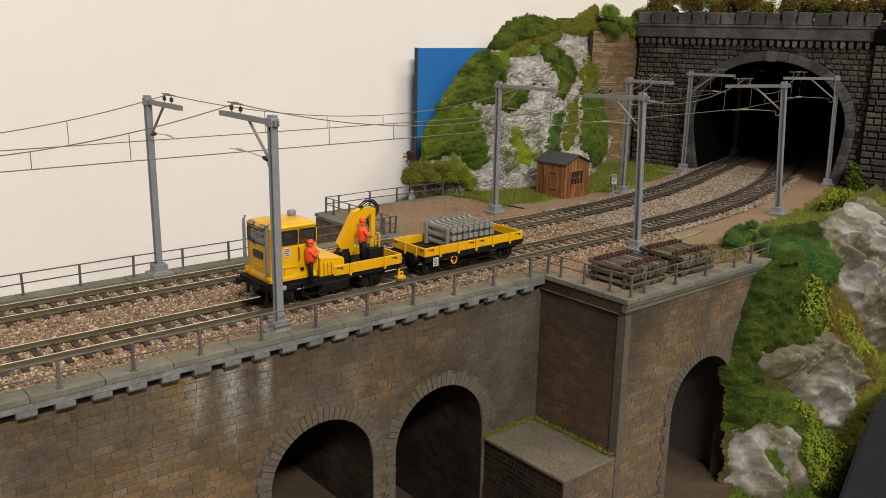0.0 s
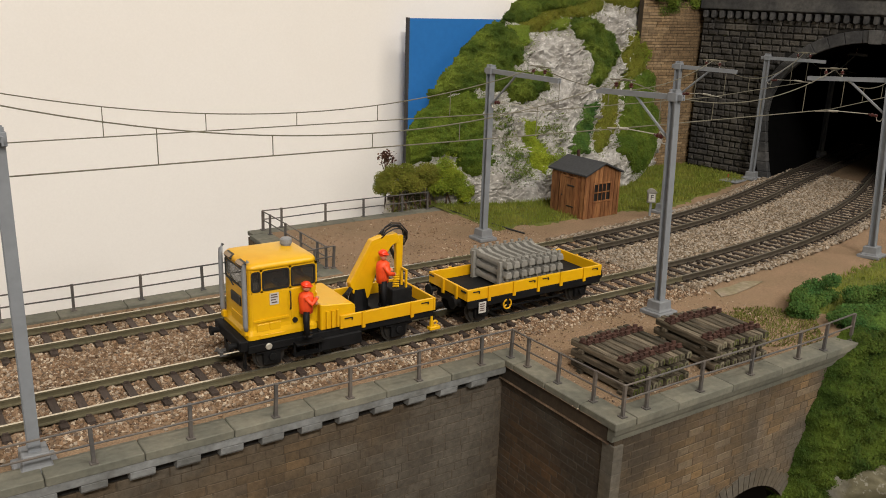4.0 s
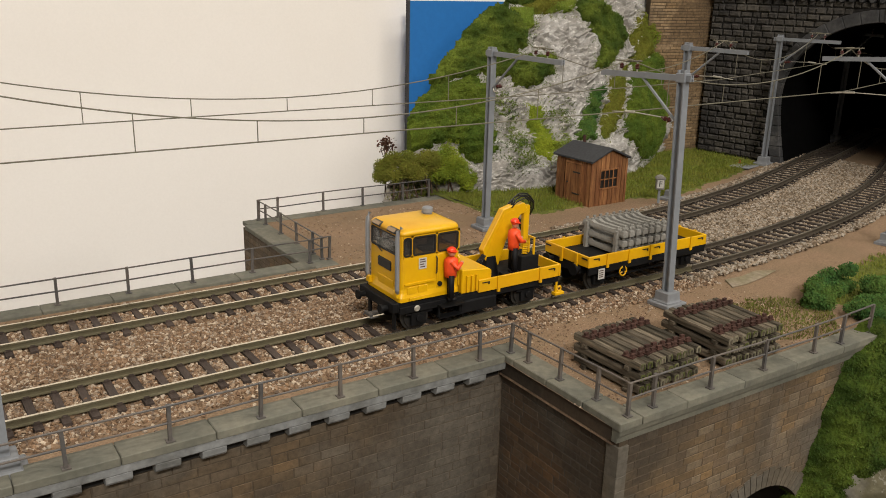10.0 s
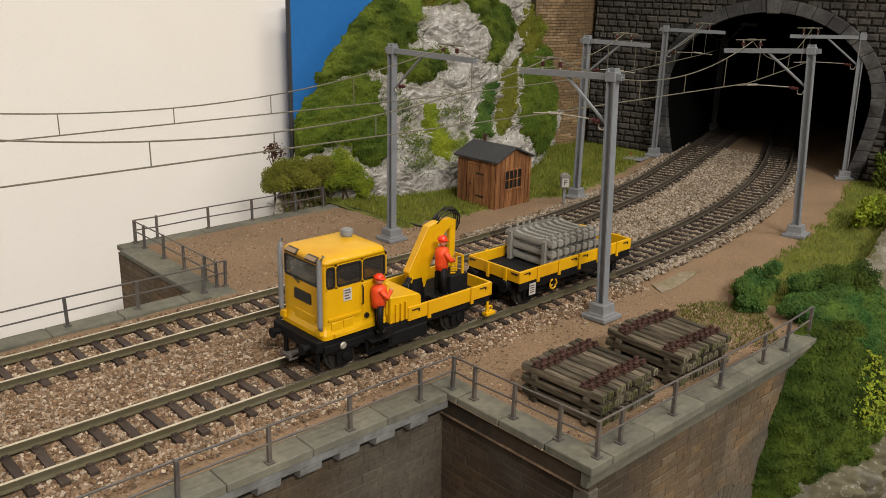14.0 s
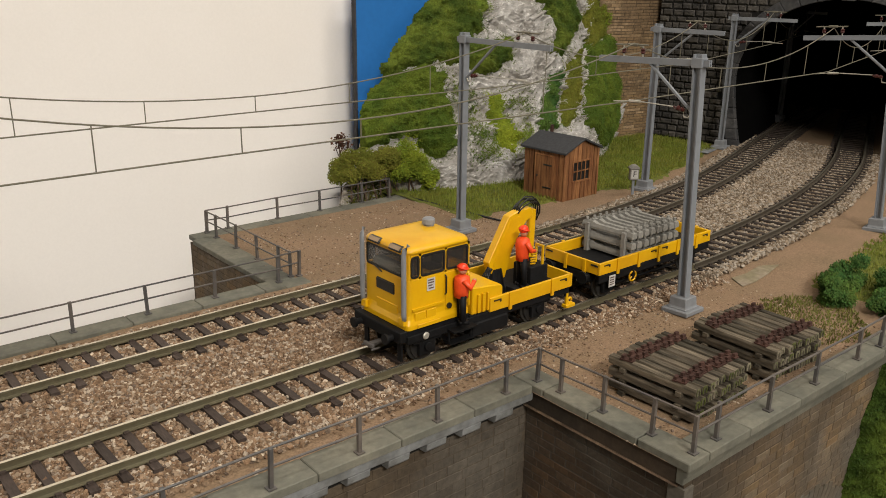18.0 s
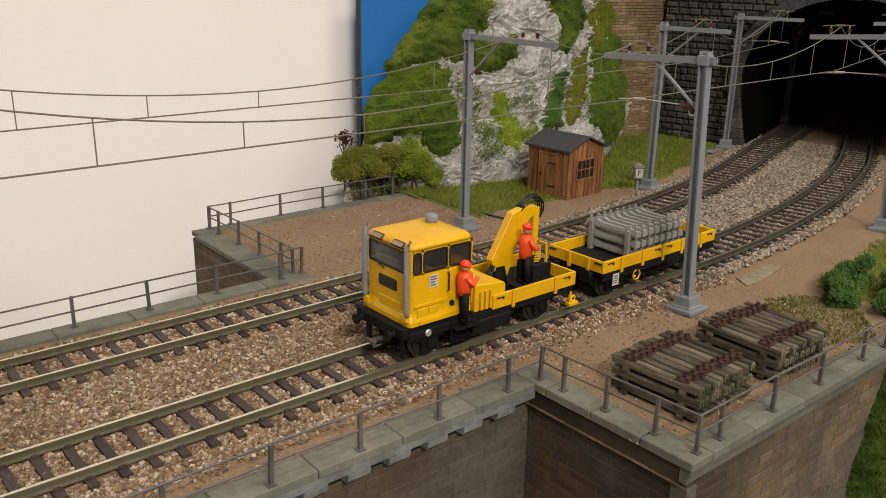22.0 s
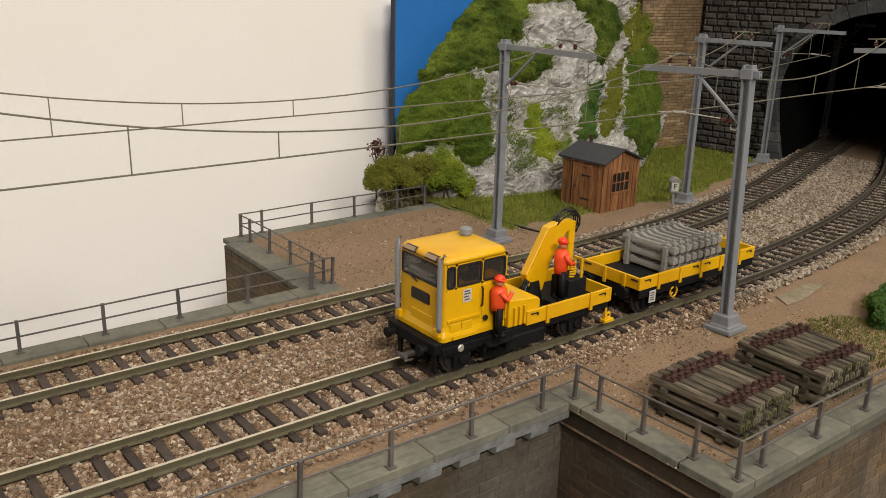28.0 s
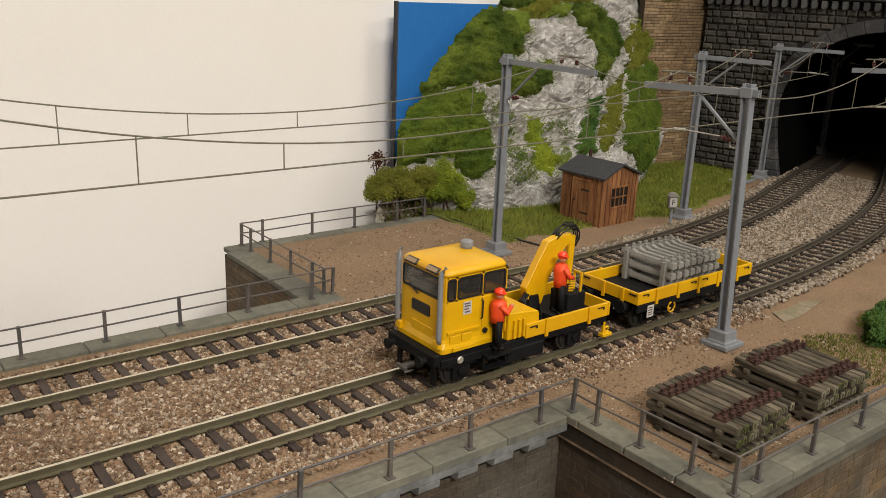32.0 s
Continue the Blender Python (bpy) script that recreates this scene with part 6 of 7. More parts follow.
outcrop("pale grey ribbed rock standing out of the green slope", [(119, -53), (144, -54), (178, -53), (197, -67), (203, -84), (200, -96), (183, -104), (177, -116), (162, -105), (150, -94), (140, -83), (121, -69)], 13, 3.0)
outcrop("low pale grey rock at the foot of the slope", [(101, -100), (112, -97), (125, -98), (137, -106), (143, -120), (150, -134), (135, -146), (108, -146), (100, -128)], 6, 6.0)
outcrop("large pale grey rock high on the slope", [(206, 2), (240, 5), (300, 5), (345, 4), (350, -60), (290, -94), (262, -86), (247, -77), (235, -60), (219, -37), (208, -14)], 11, 8.0)
for label, m, lift, sparse, size, poly in (
        ("soft dark green bush on the slope beside the abutment", M_LEAFDEEP, 8.0, 0, 0.46, [(130, 0), (151, -3), (158, -11), (184, -33), (184, -48), (161, -60), (144, -60), (118, -54), (116, -60), (120, -80), (114, -96), (107, -102), (99, -94), (97, -61), (102, -42), (108, -24), (114, -10)]),
        ("blue green bush at the top of the slope", M_LEAFBLUE, 7.0, 0, 0.5, [(148, 0), (180, 0), (204, 0), (210, -12), (217, -24), (200, -31), (176, -30), (160, -15)]),
        ("lime leaves on the dark bush", M_LEAFLIME, 9.0, 0.5, 0.95, [(154, -19), (168, -18), (184, -36), (182, -53), (158, -53), (142, -38), (148, -26)]),
        ("bright lime green bush low on the slope", M_LEAFLIME, 5.0, 0.25, 0.95, [(132, -89), (150, -86), (162, -106), (172, -122), (170, -136), (178, -148), (156, -146), (140, -132), (138, -114), (145, -102)]),
        ("dark green growth under the lime bush", M_LEAFDEEP, 3.5, 0, 0.5, [(130, -88), (151, -86), (164, -108), (173, -124), (172, -150), (152, -148), (139, -132), (136, -114), (142, -102)]),
        ("brownish green growth in a gully of the slope", M_LEAFBROWN, 4.0, 0, 0.55, [(191, -26), (211, -37), (229, -58), (237, -78), (228, -94), (204, -102), (204, -84), (198, -66), (181, -46)]),
        ("yellow green leaves along the gully", M_LEAFLIME, 5.5, 0.45, 0.95, [(184, -42), (212, -50), (231, -68), (238, -86), (211, -80), (199, -60)]),
        ("olive green turf at the foot of the slope", M_LEAFOLIVE, 3.0, 0, 0.5, [(172, -114), (200, -96), (232, -102), (250, -84), (262, -92), (240, -112), (214, -124), (186, -142), (174, -152), (168, -138)]),
        ("mid green moss between the rocks", M_LEAFDARK, 3.0, 0, 0.5, [(116, -78), (138, -83), (152, -91), (140, -102), (122, -97), (104, -102), (98, -96), (110, -92)]),
        ("mossy green patch on the low rock", M_LEAF, 2.0, 0, 0.5, [(108, -116), (122, -108), (132, -118), (146, -138), (146, -148), (104, -148)]),
        ("yellow green turf on the high rock", M_LEAFLIME, 3.0, 0, 0.5, [(268, -10), (313, -18), (327, -34), (298, -36), (272, -24)]),
        ("small green moss patch on the high rock", M_LEAFSPRING, 2.5, 0, 0.5, [(228, -20), (244, -22), (246, -36), (232, -32)]),
        ("soft green growth at the bottom of the slope", M_LEAF, 4.0, 0, 0.5, [(96, -140), (120, -142), (170, -146), (170, -160), (96, -160)])):
    pts, cv, cf = SLOPE.cover(poly, lift, 2.2 if size > 0.9 else (6.0 if sparse else 4.0), sparse)
    clump("slope_bush", label, pts, size, m, face=OUT, cushion=(cv, cf))


def patch(x, y, e):
    return ((x - 116) / 24) ** 2 + ((y + 22) / 20) ** 2 < 1 + e * 0.09


lawn("grass_patch", patch, (85, -46, 150, 16), 9000, 1.5, M_STRAW, "sparse olive grass beside the sleeper stack")
clump("bush", "dark green low bush beside the railing", np.concatenate([mound(142, -19, 1, 11, 8, 6, 13000, 10), mound(160, -16, 2.5, 15, 9, 8, 18000, 11), mound(166, -33, 2.5, 17, 11, 8, 18000, 12), mound(148, -40, 1, 14, 9, 6, 12000, 17)]), 0.48, M_LEAFBLUE, face=OUT)
clump("bush", "soft dark green bush at the edge of the slope", mound(186, -38, 3, 24, 10, 9, 14000, 13), 0.5, M_LEAFDEEP, face=OUT)
clump("bush", "deep green bush over the end of the coping", np.concatenate([mound(134, -55, -5, 11, 8, 8, 12000, 18), mound(146, -56, -4, 13, 9, 8, 12000, 19)]), 0.46, M_LEAFDEEP, face=OUT)
clump("bush", "bright lime green bush on the verge", mound(300, -4, 5, 22, 9, 9, 5000, 14), 1.0, M_LEAFLIME)
clump("bush", "dark green bush beside the portal", mound(400, 26, 8, 16, 10, 14, 1800, 15), 1.6, M_LEAFDARK)
top_hill = part("hill_top", Build().prism([(366, 250), (420, 20), (640, 20), (640, 284), (366, 284)], 110, 126, "z"), M_MOSS)
tagged(top_hill, "overgrown hill top above the tunnel", "hill", kind="structure")
for k in range(13):
    u = -66 + 18 * k
    q = PORTAL @ Vector((u * MM, 20 * MM, 0))
    clump("bush", "brown and green autumn bush above the portal", mound(q.x / MM, q.y / MM, 140 + 3 * (k % 3), 23, 13, 18, 7500, 30 + k), 0.85, M_LEAFBROWN if k % 3 else M_LEAFOLIVE)
for k, (x, y, z, r) in enumerate(((330, 244, 122, 17), (350, 242, 126, 15), (364, 240, 132, 13), (345, 256, 138, 16))):
    clump("bush", "bright green bush hanging over the retaining wall", mound(x, y, z, r, 9, 12, 14000, 60 + k), 0.5, M_LEAFSPRING if k % 2 else M_LEAF, face=OUT)
tagged(part("hill_ridge", Build().box((300, 262, 120), (640, 284, 134)), M_MOSS), "mossy ridge of the hill against the wall", "hill", kind="structure")


# ---- figures: painted model figures, one plain shape each ----
def figure(name, label, at, rz, arm, tall=1.05):
    b = Build()
    for sy in (-1.35, 1.35):
        b.tube([(0.2, sy * 1.1, 0), (0.1, sy * 1.05, 4.5), (0, sy * 0.85, 9.6)], [0.95, 1.0, 1.25], 8, 3)
        b.box((-1.0, sy * 1.1 - 0.8, -0.2), (1.9, sy * 1.1 + 0.8, 0.9), None, 3)
    b.tube([(0, 0, 8.8), (0, 0, 11), (0.1, 0, 13.8), (0.1, 0, 15.6), (0.1, 0, 16.4)], [2.1, 2.15, 2.5, 2.2, 0.9], 10, 0)
    for sy, el, ha in arm:
        b.tube([(0.1, sy * 2.4, 15.2), el, ha], [0.95, 0.85, 0.7], 7, 0)
        b.ball(ha, 0.75, 6, 4, 2)
    b.ball((0.3, 0, 18.0), (1.35, 1.2, 1.55), 10, 7, 2)
    b.ball((0.1, 0, 18.9), (1.65, 1.5, 1.35), 12, 7, 1)
    b.tube([(0.3, 0, 18.75), (0.35, 0, 18.95)], [2.0, 1.9], 12, 1)
    b.v = [(x * 1.05, y * 1.05, z * tall) for x, y, z in b.v]
    ob = part(name, b, [M_ORANGE, M_HELMET, M_SKIN, M_TROUSER], smooth=True)
    ob.matrix_basis = pose(at[0] * MM, at[1] * MM, at[2] * MM, 0, 0, rz)
    return tagged(ob, label, "figure")


# ---- the yellow railcar; x along the track at its resting place, y from the track's middle, z over the rail ----
RC = thing("track_railcar", "yellow track maintenance railcar with cab, crane and load bed", "railcar", (0, FRONT.y, RAIL_TOP))


def rounded(hx0, hx1, hy, r, z, n=4):
    pts = []
    for cx, cy, a0 in ((hx1 - r, hy - r, 0), (hx0 + r, hy - r, 90), (hx0 + r, -hy + r, 180), (hx1 - r, -hy + r, 270)):
        pts += [(cx + r * math.cos(radians(a0 + 90 * k / n)), cy + r * math.sin(radians(a0 + 90 * k / n)), z) for k in range(n + 1)]
    return pts


def wheelset(parent, x, r=5.0):
    ax = new("wheelset")
    ax.parent = parent
    ax.matrix_basis = pose(x * MM, 0, r * MM)
    part("axle", Build().tube([(0, -8.2, 0), (0, 8.2, 0)], 0.9, 8), M_STEELWHEEL, ax)
    for sy in (-1, 1):
        w = Build().tube([(0, sy * 9.4, 0), (0, sy * 8.4, 0), (0, sy * 8.2, 0), (0, sy * 7.5, 0)], [r - 0.1, r, r + 0.7, r + 0.7], 28)
        part("wheel", w, M_STEELWHEEL, ax)
    return ax


def moved(b, dx=1.3, ky=0.925, dz=-0.6):
    b.v = [(x + dx, y * ky, z + dz) for x, y, z in b.v]
    return b


def railcar():
    part("chassis", Build().box((-24.2, -7.6, 7.4), (47, 7.6, 10.2)).box((-24, -12.4, 7.8), (47, -11.4, 10.3)).box((-24, 11.4, 7.8), (47, 12.4, 10.3)).box((-24, -11.3, 9.4), (47, 11.3, 10.3)), M_BLACK, RC, "black underframe", bevel=0.15)
    part("load_floor", Build().box((1.0, -12.1, 10.35), (46.8, 12.1, 10.8)), M_BED, RC)
    for sy in (-1, 1):
        for x in (-15.5, 33):
            g = Build().box((x - 3, sy * 10.6 - 0.6, 2.2), (x + 3, sy * 10.6 + 0.6, 8.3)).box((x - 5.5, sy * 10.9 - 0.5, 6.5), (x + 5.5, sy * 10.9 + 0.5, 7.4)).tube([(x, sy * 11, 4.9), (x, sy * 12, 4.9)], 1.4, 8)
            part("axle_guard", g, M_BLACK, RC, bevel=0.1)
        part("tank", Build().box((1, sy * 11 - 2.2, 3.6), (17, sy * 11 + 2.2, 8.2)), M_BLACK, RC, bevel=0.4)
        part("footstep", Build().box((-8.6, sy * 13.6 - 2.2, 8.5), (1.4, sy * 13.6 + 2.2, 9.0)).box((-8.4, sy * 12.6 - 0.3, 4.4), (-7.8, sy * 12.6 + 0.3, 8.5)).box((0.6, sy * 12.6 - 0.3, 4.4), (1.2, sy * 12.6 + 0.3, 8.5)).box((-8.6, sy * 12.6 - 1.4, 4.0), (1.4, sy * 12.6 + 1.4, 4.4)), M_BLACK, RC)
    # front: buffer beam, coupling, cowcatcher
    part("buffer_beam", Build().box((-26.6, -12, 8.6), (-24.0, 12, 12.2)).box((-23.9, -11.4, 8.0), (0.8, 11.4, 11.8)), M_BLACK, RC, bevel=0.25)
    for sy in (-8.2, 8.2):
        bf = part("buffer", Build().tube([(-26.3, sy, 9.8), (-28.6, sy, 9.8), (-28.8, sy, 9.8), (-29.6, sy, 9.8)], [1.0, 1.0, 1.7, 1.7], 14), M_BLACK, RC)
        bf2 = part("buffer", Build().tube([(46, sy, 10.2), (49, sy, 10.2), (49.2, sy, 10.2), (50, sy, 10.2)], [1.0, 1.0, 2.4, 2.4], 14), M_BLACK, RC)
    part("coupling", Build().box((-29, -1.0, 4.6), (-24.6, 1.0, 5.8)).box((-30, -2.4, 4.6), (-28.9, 2.4, 5.9)).box((-30.4, -2.8, 4.2), (-27, -2.3, 4.9)).box((-30.4, 2.3, 4.2), (-27, 2.8, 4.9)), M_FENCE, RC, bevel=0.2)
    part("coupling", Build().box((46, -1.1, 5.4), (59, 1.1, 7.0)).box((52.5, -3.2, 5.2), (54, 3.2, 7)), M_BLACK, RC, bevel=0.2)
    for sy in (-1, 1):
        part("rail_guard", Build().box((-24.4, sy * 8.7 - 1.0, 1.4), (-23.8, sy * 8.7 + 1.0, 8)), M_BLACK, RC)
        part("rail_shoe", Build().tube([(48.4 + 0.9 * math.cos(a), sy * 11.6, 4.4 + 1.0 * math.sin(a)) for a in np.linspace(0, 2 * math.pi, 13)], 0.45, 6).box((45.6, sy * 11.6 - 1.2, 2.2), (50.2, sy * 11.6 + 1.2, 3.4)).box((46.2, sy * 11.6 - 0.5, 3.3), (47.2, sy * 11.6 + 0.5, 8.2)), M_YELLOW, RC, "yellow rail shoe", bevel=0.15)
        part("marker_lamp", Build().tube([(-17.1, sy * 11.4, 9.2), (-17.1, sy * 12.6, 9.2), (-17.1, sy * 12.9, 9.2)], [0.9, 1.2, 0.9], 12), M_SILVER, RC, "small round silver lamp")
    # cab: lower body, window band with pillars, domed roof
    x0, x1, hy = -22.9, 0.9, 11.2
    zb, zt = 27.5, 35.4
    lower = [rounded(x0 - 0.8, x1, hy + 0.7, 1.3, 11.9), rounded(x0 - 0.8, x1, hy + 0.7, 1.3, 13.4), rounded(x0 - 0.3, x1, hy + 0.15, 1.4, 15.0), rounded(x0, x1, hy, 1.4, 16.2), rounded(x0, x1, hy, 1.4, zb)]
    part("cab_body", Build().loft(lower), M_YELLOW, RC, bevel=0.1)
    frame = Build()
    for sy in (-1, 1):
        yo, yi = sorted((sy * hy, sy * (hy - 0.8)))
        for xa, xb in ((-22.0, -21.8), (-19.0, -18.1), (-9.1, -8.2), (0.1, x1)):
            frame.box((xa, yo, zb), (xb, yi, zt))
        frame.box((-22.0, yo, zt - 0.8), (x1, yi, zt)).box((-22.0, yo, zb), (x1, yi, zb + 0.7))
        corner = [(x0, sy * (hy - 1.4)), (x0 + 0.4, sy * (hy - 0.4)), (x0 + 1.0, sy * hy), (x0 + 1.0, sy * (hy - 0.8)), (x0 + 0.8, sy * (hy - 1.3))]
        frame.prism(corner, zb, zt, "z")
    frame.box((x0, -hy + 1.35, zb), (x0 + 0.9, hy - 1.35, zb + 0.7)).box((x0, -hy + 1.35, zt - 0.8), (x0 + 0.9, hy - 1.35, zt))
    frame.box((x1 - 0.8, -hy + 0.8, zb), (x1, -9.2, zt)).box((x1 - 0.8, 9.2, zb), (x1, hy - 0.8, zt)).box((x1 - 0.8, -9.2, zt - 1.2), (x1, 9.2, zt)).box((x1 - 0.8, -9.2, zb), (x1, 9.2, zb + 1)).box((x1 - 0.8, -0.7, zb + 1), (x1, 0.7, zt - 1.2))
    part("cab_frame", frame, M_YELLOW, RC)
    roof = [rounded(x0 - 0.3, x1 + 0.3, hy + 0.2, 2.5, zt + 0.02), rounded(x0 - 0.3, x1 + 0.3, hy + 0.2, 2.5, zt + 0.9), rounded(x0 + 0.3, x1 - 0.2, hy - 0.5, 2.6, zt + 1.7), rounded(x0 + 1.6, x1 - 1.4, hy - 1.8, 2.8, zt + 2.1), rounded(x0 + 5, x1 - 5, hy - 5, 3, zt + 2.5)]
    part("cab_roof", Build().loft(roof), M_YELLOW, RC, "smooth yellow domed roof", smooth=True)
    part("roof_vent", Build().tube([(-3.6, 3.4, zt + 1.6), (-3.6, 3.4, zt + 3.0), (-3.6, 3.4, zt + 3.1), (-3.6, 3.4, zt + 4.6), (-3.6, 3.4, zt + 5.0)], [1.7, 1.7, 2.1, 2.0, 1.5], 18), M_EXHAUST, RC, "grey round roof vent")
    for sy in (-1, 1):
        fr = part("roof_lamp", Build().prism([(x0 - 0.7, zt + 0.1), (x0 + 1.4, zt + 1.9), (x0 + 0.2, zt + 1.9), (x0 - 0.9, zt + 0.9)], sy * 5.3 - 2.9, sy * 5.3 + 2.9, "y"), M_SEAL, RC, "long roof headlamp in a black frame", bevel=0.2)
        part("lens", Build().prism([(x0 - 0.98, zt + 0.95), (x0 + 0.05, zt + 1.9), (x0 - 0.1, zt + 2.0), (x0 - 1.1, zt + 1.05)], sy * 5.3 - 2.5, sy * 5.3 + 2.5, "y"), M_LENS, fr)
        part("exhaust_pipe", Build().tube([(x0 - 1.0, sy * 10.6, 15.2), (x0 - 1.2, sy * 10.6, 17), (x0 - 1.2, sy * 10.6, 28), (x0 - 1.2, sy * 10.6, 35.6), (x0 - 1.0, sy * 10.8, 37.4), (x0 + 0.0, sy * 11.3, 38.8)], [0.7, 0.8, 0.8, 0.75, 0.7, 0.65], 12), M_EXHAUST, RC, "grey upright exhaust pipe", smooth=True)
        part("lamp_housing", Build().box((x0 - 1.7, sy * 9.8 - 1.3, 13.4), (x0 - 0.4, sy * 9.8 + 1.3, 16.0)), M_YELLOW, RC, bevel=0.25)

    # windows: rounded black seals with glass
    def window(quad, axis, at, r=0.9, t=0.3, glass=M_GLASS):
        (a0, c0), (a1, c1) = quad
        def ring(g):
            pts = []
            for ca, cc, s0 in ((a1 - r, c1 - r, 0), (a0 + r, c1 - r, 90), (a0 + r, c0 + r, 180), (a1 - r, c0 + r, 270)):
                pts += [(ca + (r - g) * math.cos(radians(s0 + 30 * k)), cc + (r - g) * math.sin(radians(s0 + 30 * k))) for k in range(4)]
            return pts
        put = (lambda p, d: (p[0], at + d, p[1])) if axis == "y" else (lambda p, d: (at + d, p[0], p[1]))
        outer, inner = ring(-0.15), ring(0.45)
        n = len(outer)
        seal = Build()
        vs = [put(p, d) for d in (-t, t) for rg in (outer, inner) for p in rg]
        fs = []
        for i in range(n):
            j = (i + 1) % n
            fs += [(i, j, n + j, n + i), (2 * n + j, 2 * n + i, 3 * n + i, 3 * n + j), (i, 2 * n + i, 2 * n + j, j), (n + j, 3 * n + j, 3 * n + i, n + i)]
        seal.add(vs, fs)
        win = part("window", seal, M_SEAL, RC, "window with a black rubber seal")
        pane = part("pane", Build().prism(inner, at - 0.1, at + 0.1, axis), glass, win)
        pane.visible_shadow = False
    for sy in (-1, 1):
        for a0, a1 in ((-21.9, -18.9), (-18.2, -9.0), (-8.3, 0.2)):
            window(((a0, zb + 0.6), (a1, zt - 0.7)), "y", sy * (hy - 0.15), min(0.9, (a1 - a0) * 0.45), glass=M_GLASSDARK)
    window(((-hy + 1.5, zb + 0.6), (hy - 1.5, zt - 0.7)), "x", x0 + 0.15)
    window(((-9.3, zb + 0.9), (9.3, zt - 1.1)), "x", x1 - 0.3)
    part("cab_seat", Build().box((-12, -8, zb), (-7, -3, zb + 1.5)).box((-8, -8, zb + 1.5), (-7, -3, zb + 6)), M_BLACK, RC, bevel=0.4)
    part("control_desk", Build().prism([(x0 + 1, zb), (x0 + 6, zb), (x0 + 5, zb + 2.4), (x0 + 1, zb + 3)], -8, 8, "y"), M_GREYBOX, RC, bevel=0.3)
    part("radiator_grille", Build().box((x0 - 0.35, -4.5, 21.2), (x0 + 0.5, 4.8, 24.9)), M_SEAL, RC, "dark front radiator grille", bevel=0.34, segs=3)
    part("front_hatch", Build().box((x0 - 0.25, -6.0, 15.0), (x0 + 0.4, 4.6, 18.2)), M_YELLOW, RC, bevel=0.12)
    part("wiper", Build().tube([(x0 - 0.4, 1.5, zb - 0.3), (x0 - 0.5, 6.5, zb + 1.6)], 0.25, 5), M_SEAL, RC)
    for sy in (-1, 1):
        part("cab_door", Build().box((-8.6, sy * (hy + 0.12) - 0.1, 12.6), (0.4, sy * (hy + 0.12) + 0.1, zb - 0.2)), M_YELLOW, RC, bevel=0.06)
        part("handrail", Build().tube([(-8.9, sy * (hy + 0.2), 20.4), (-8.9, sy * (hy + 0.8), 20.9), (-8.9, sy * (hy + 0.8), 26.2), (-8.9, sy * (hy + 0.2), 26.7)], 0.25, 6), M_SEAL, RC)
        part("handrail", Build().tube([(0.2, sy * (hy + 0.2), 14), (0.2, sy * (hy + 1.0), 14.8), (0.2, sy * (hy + 1.0), 24.8), (0.2, sy * (hy + 0.2), 25.4)], 0.28, 6), M_YELLOW, RC)
        sp = part("step_panel", Build().box((-20, sy * (hy + 1.05) - 0.15, 12.2), (-11, sy * (hy + 1.05) + 0.15, 13.4)), M_YELLOW, RC, bevel=0.06)
        part("side_hatch", Build().box((-20.6, sy * (hy + 0.25) - 0.2, 14.4), (-16.6, sy * (hy + 0.25) + 0.2, 17.0)).box((-16.2, sy * (hy + 0.25) - 0.2, 14.4), (-12.4, sy * (hy + 0.25) + 0.2, 17.0)), M_YELLOW, RC, bevel=0.08)
        part("sill_strip", Build().box((-21.6, sy * (hy + 0.25) - 0.25, 17.7), (-9.4, sy * (hy + 0.25) + 0.25, 18.4)), M_YELLOW, RC)
        part("filler_cap", Build().tube([(-7.4, sy * hy, 16.4), (-7.4, sy * (hy + 0.8), 16.4)], 0.9, 12), M_SEAL, RC)
    lab = part("label_plate", Build().box((-15.9, -hy - 0.14, 22.9), (-12.8, -hy - 0.02, 26.9)), M_LABEL, RC, "small white label with unreadable lines")
    for w0, w1, z in ((-15.5, -13.4, 26.1), (-15.5, -13.2, 25.3), (-15.5, -13.8, 24.4), (-15.3, -13.4, 23.5)):
        part("text_bar", Build().box((w0, -hy - 0.2, z), (w1, -hy - 0.145, z + 0.4)), M_INK, lab)
    # load bed and crane
    part("tool_box", moved(Build().prism([(0.4, 11.4), (13.6, 11.4), (13.6, 18.2), (12.6, 19.3), (0.4, 20.6)], -13.2, 13.2, "y")), M_YELLOW, RC, "yellow engine cover behind the cab", bevel=0.3)
    part("grip_post", moved(Build().box((2.2, -14.1, 12), (3.2, -13.3, 18)).box((4.2, -14.1, 12), (5.2, -13.3, 18)).box((6.2, -14.1, 12), (7.0, -13.3, 18))), M_YELLOW, RC)
    for sy in (-1, 1):
        sb = part("side_board", moved(Build().box((7.4, sy * 13.6 - 0.5, 10.9), (45.2, sy * 13.6 + 0.5, 15.7))), M_YELLOW, RC, bevel=0.15)
        for x in (16.2, 36.0):
            part("stake", moved(Build().box((x - 0.6, sy * 14.3 - 0.35, 10.0), (x + 0.6, sy * 14.3 + 0.35, 15.9))), M_YELLOW, sb)
        for x in (10.5, 41.5):
            part("latch", moved(Build().box((x - 1.6, sy * 14.2 - 0.2, 14.35), (x + 1.6, sy * 14.2 + 0.2, 14.7)).box((x + 1.1, sy * 14.22 - 0.2, 13.7), (x + 1.6, sy * 14.22 + 0.2, 14.35))), M_SEAL, sb)
    tail = part("tail_board", moved(Build().box((45.3, -14.1, 10.9), (46.2, 14.1, 15.7))), M_YELLOW, RC, bevel=0.15)
    # crane
    part("crane_base", moved(Build().tube([(21, 0, 11.3), (21, 0, 15.5), (21, 0, 19.5)], [4.2, 3.4, 2.6], 14)), M_BLACK, RC)
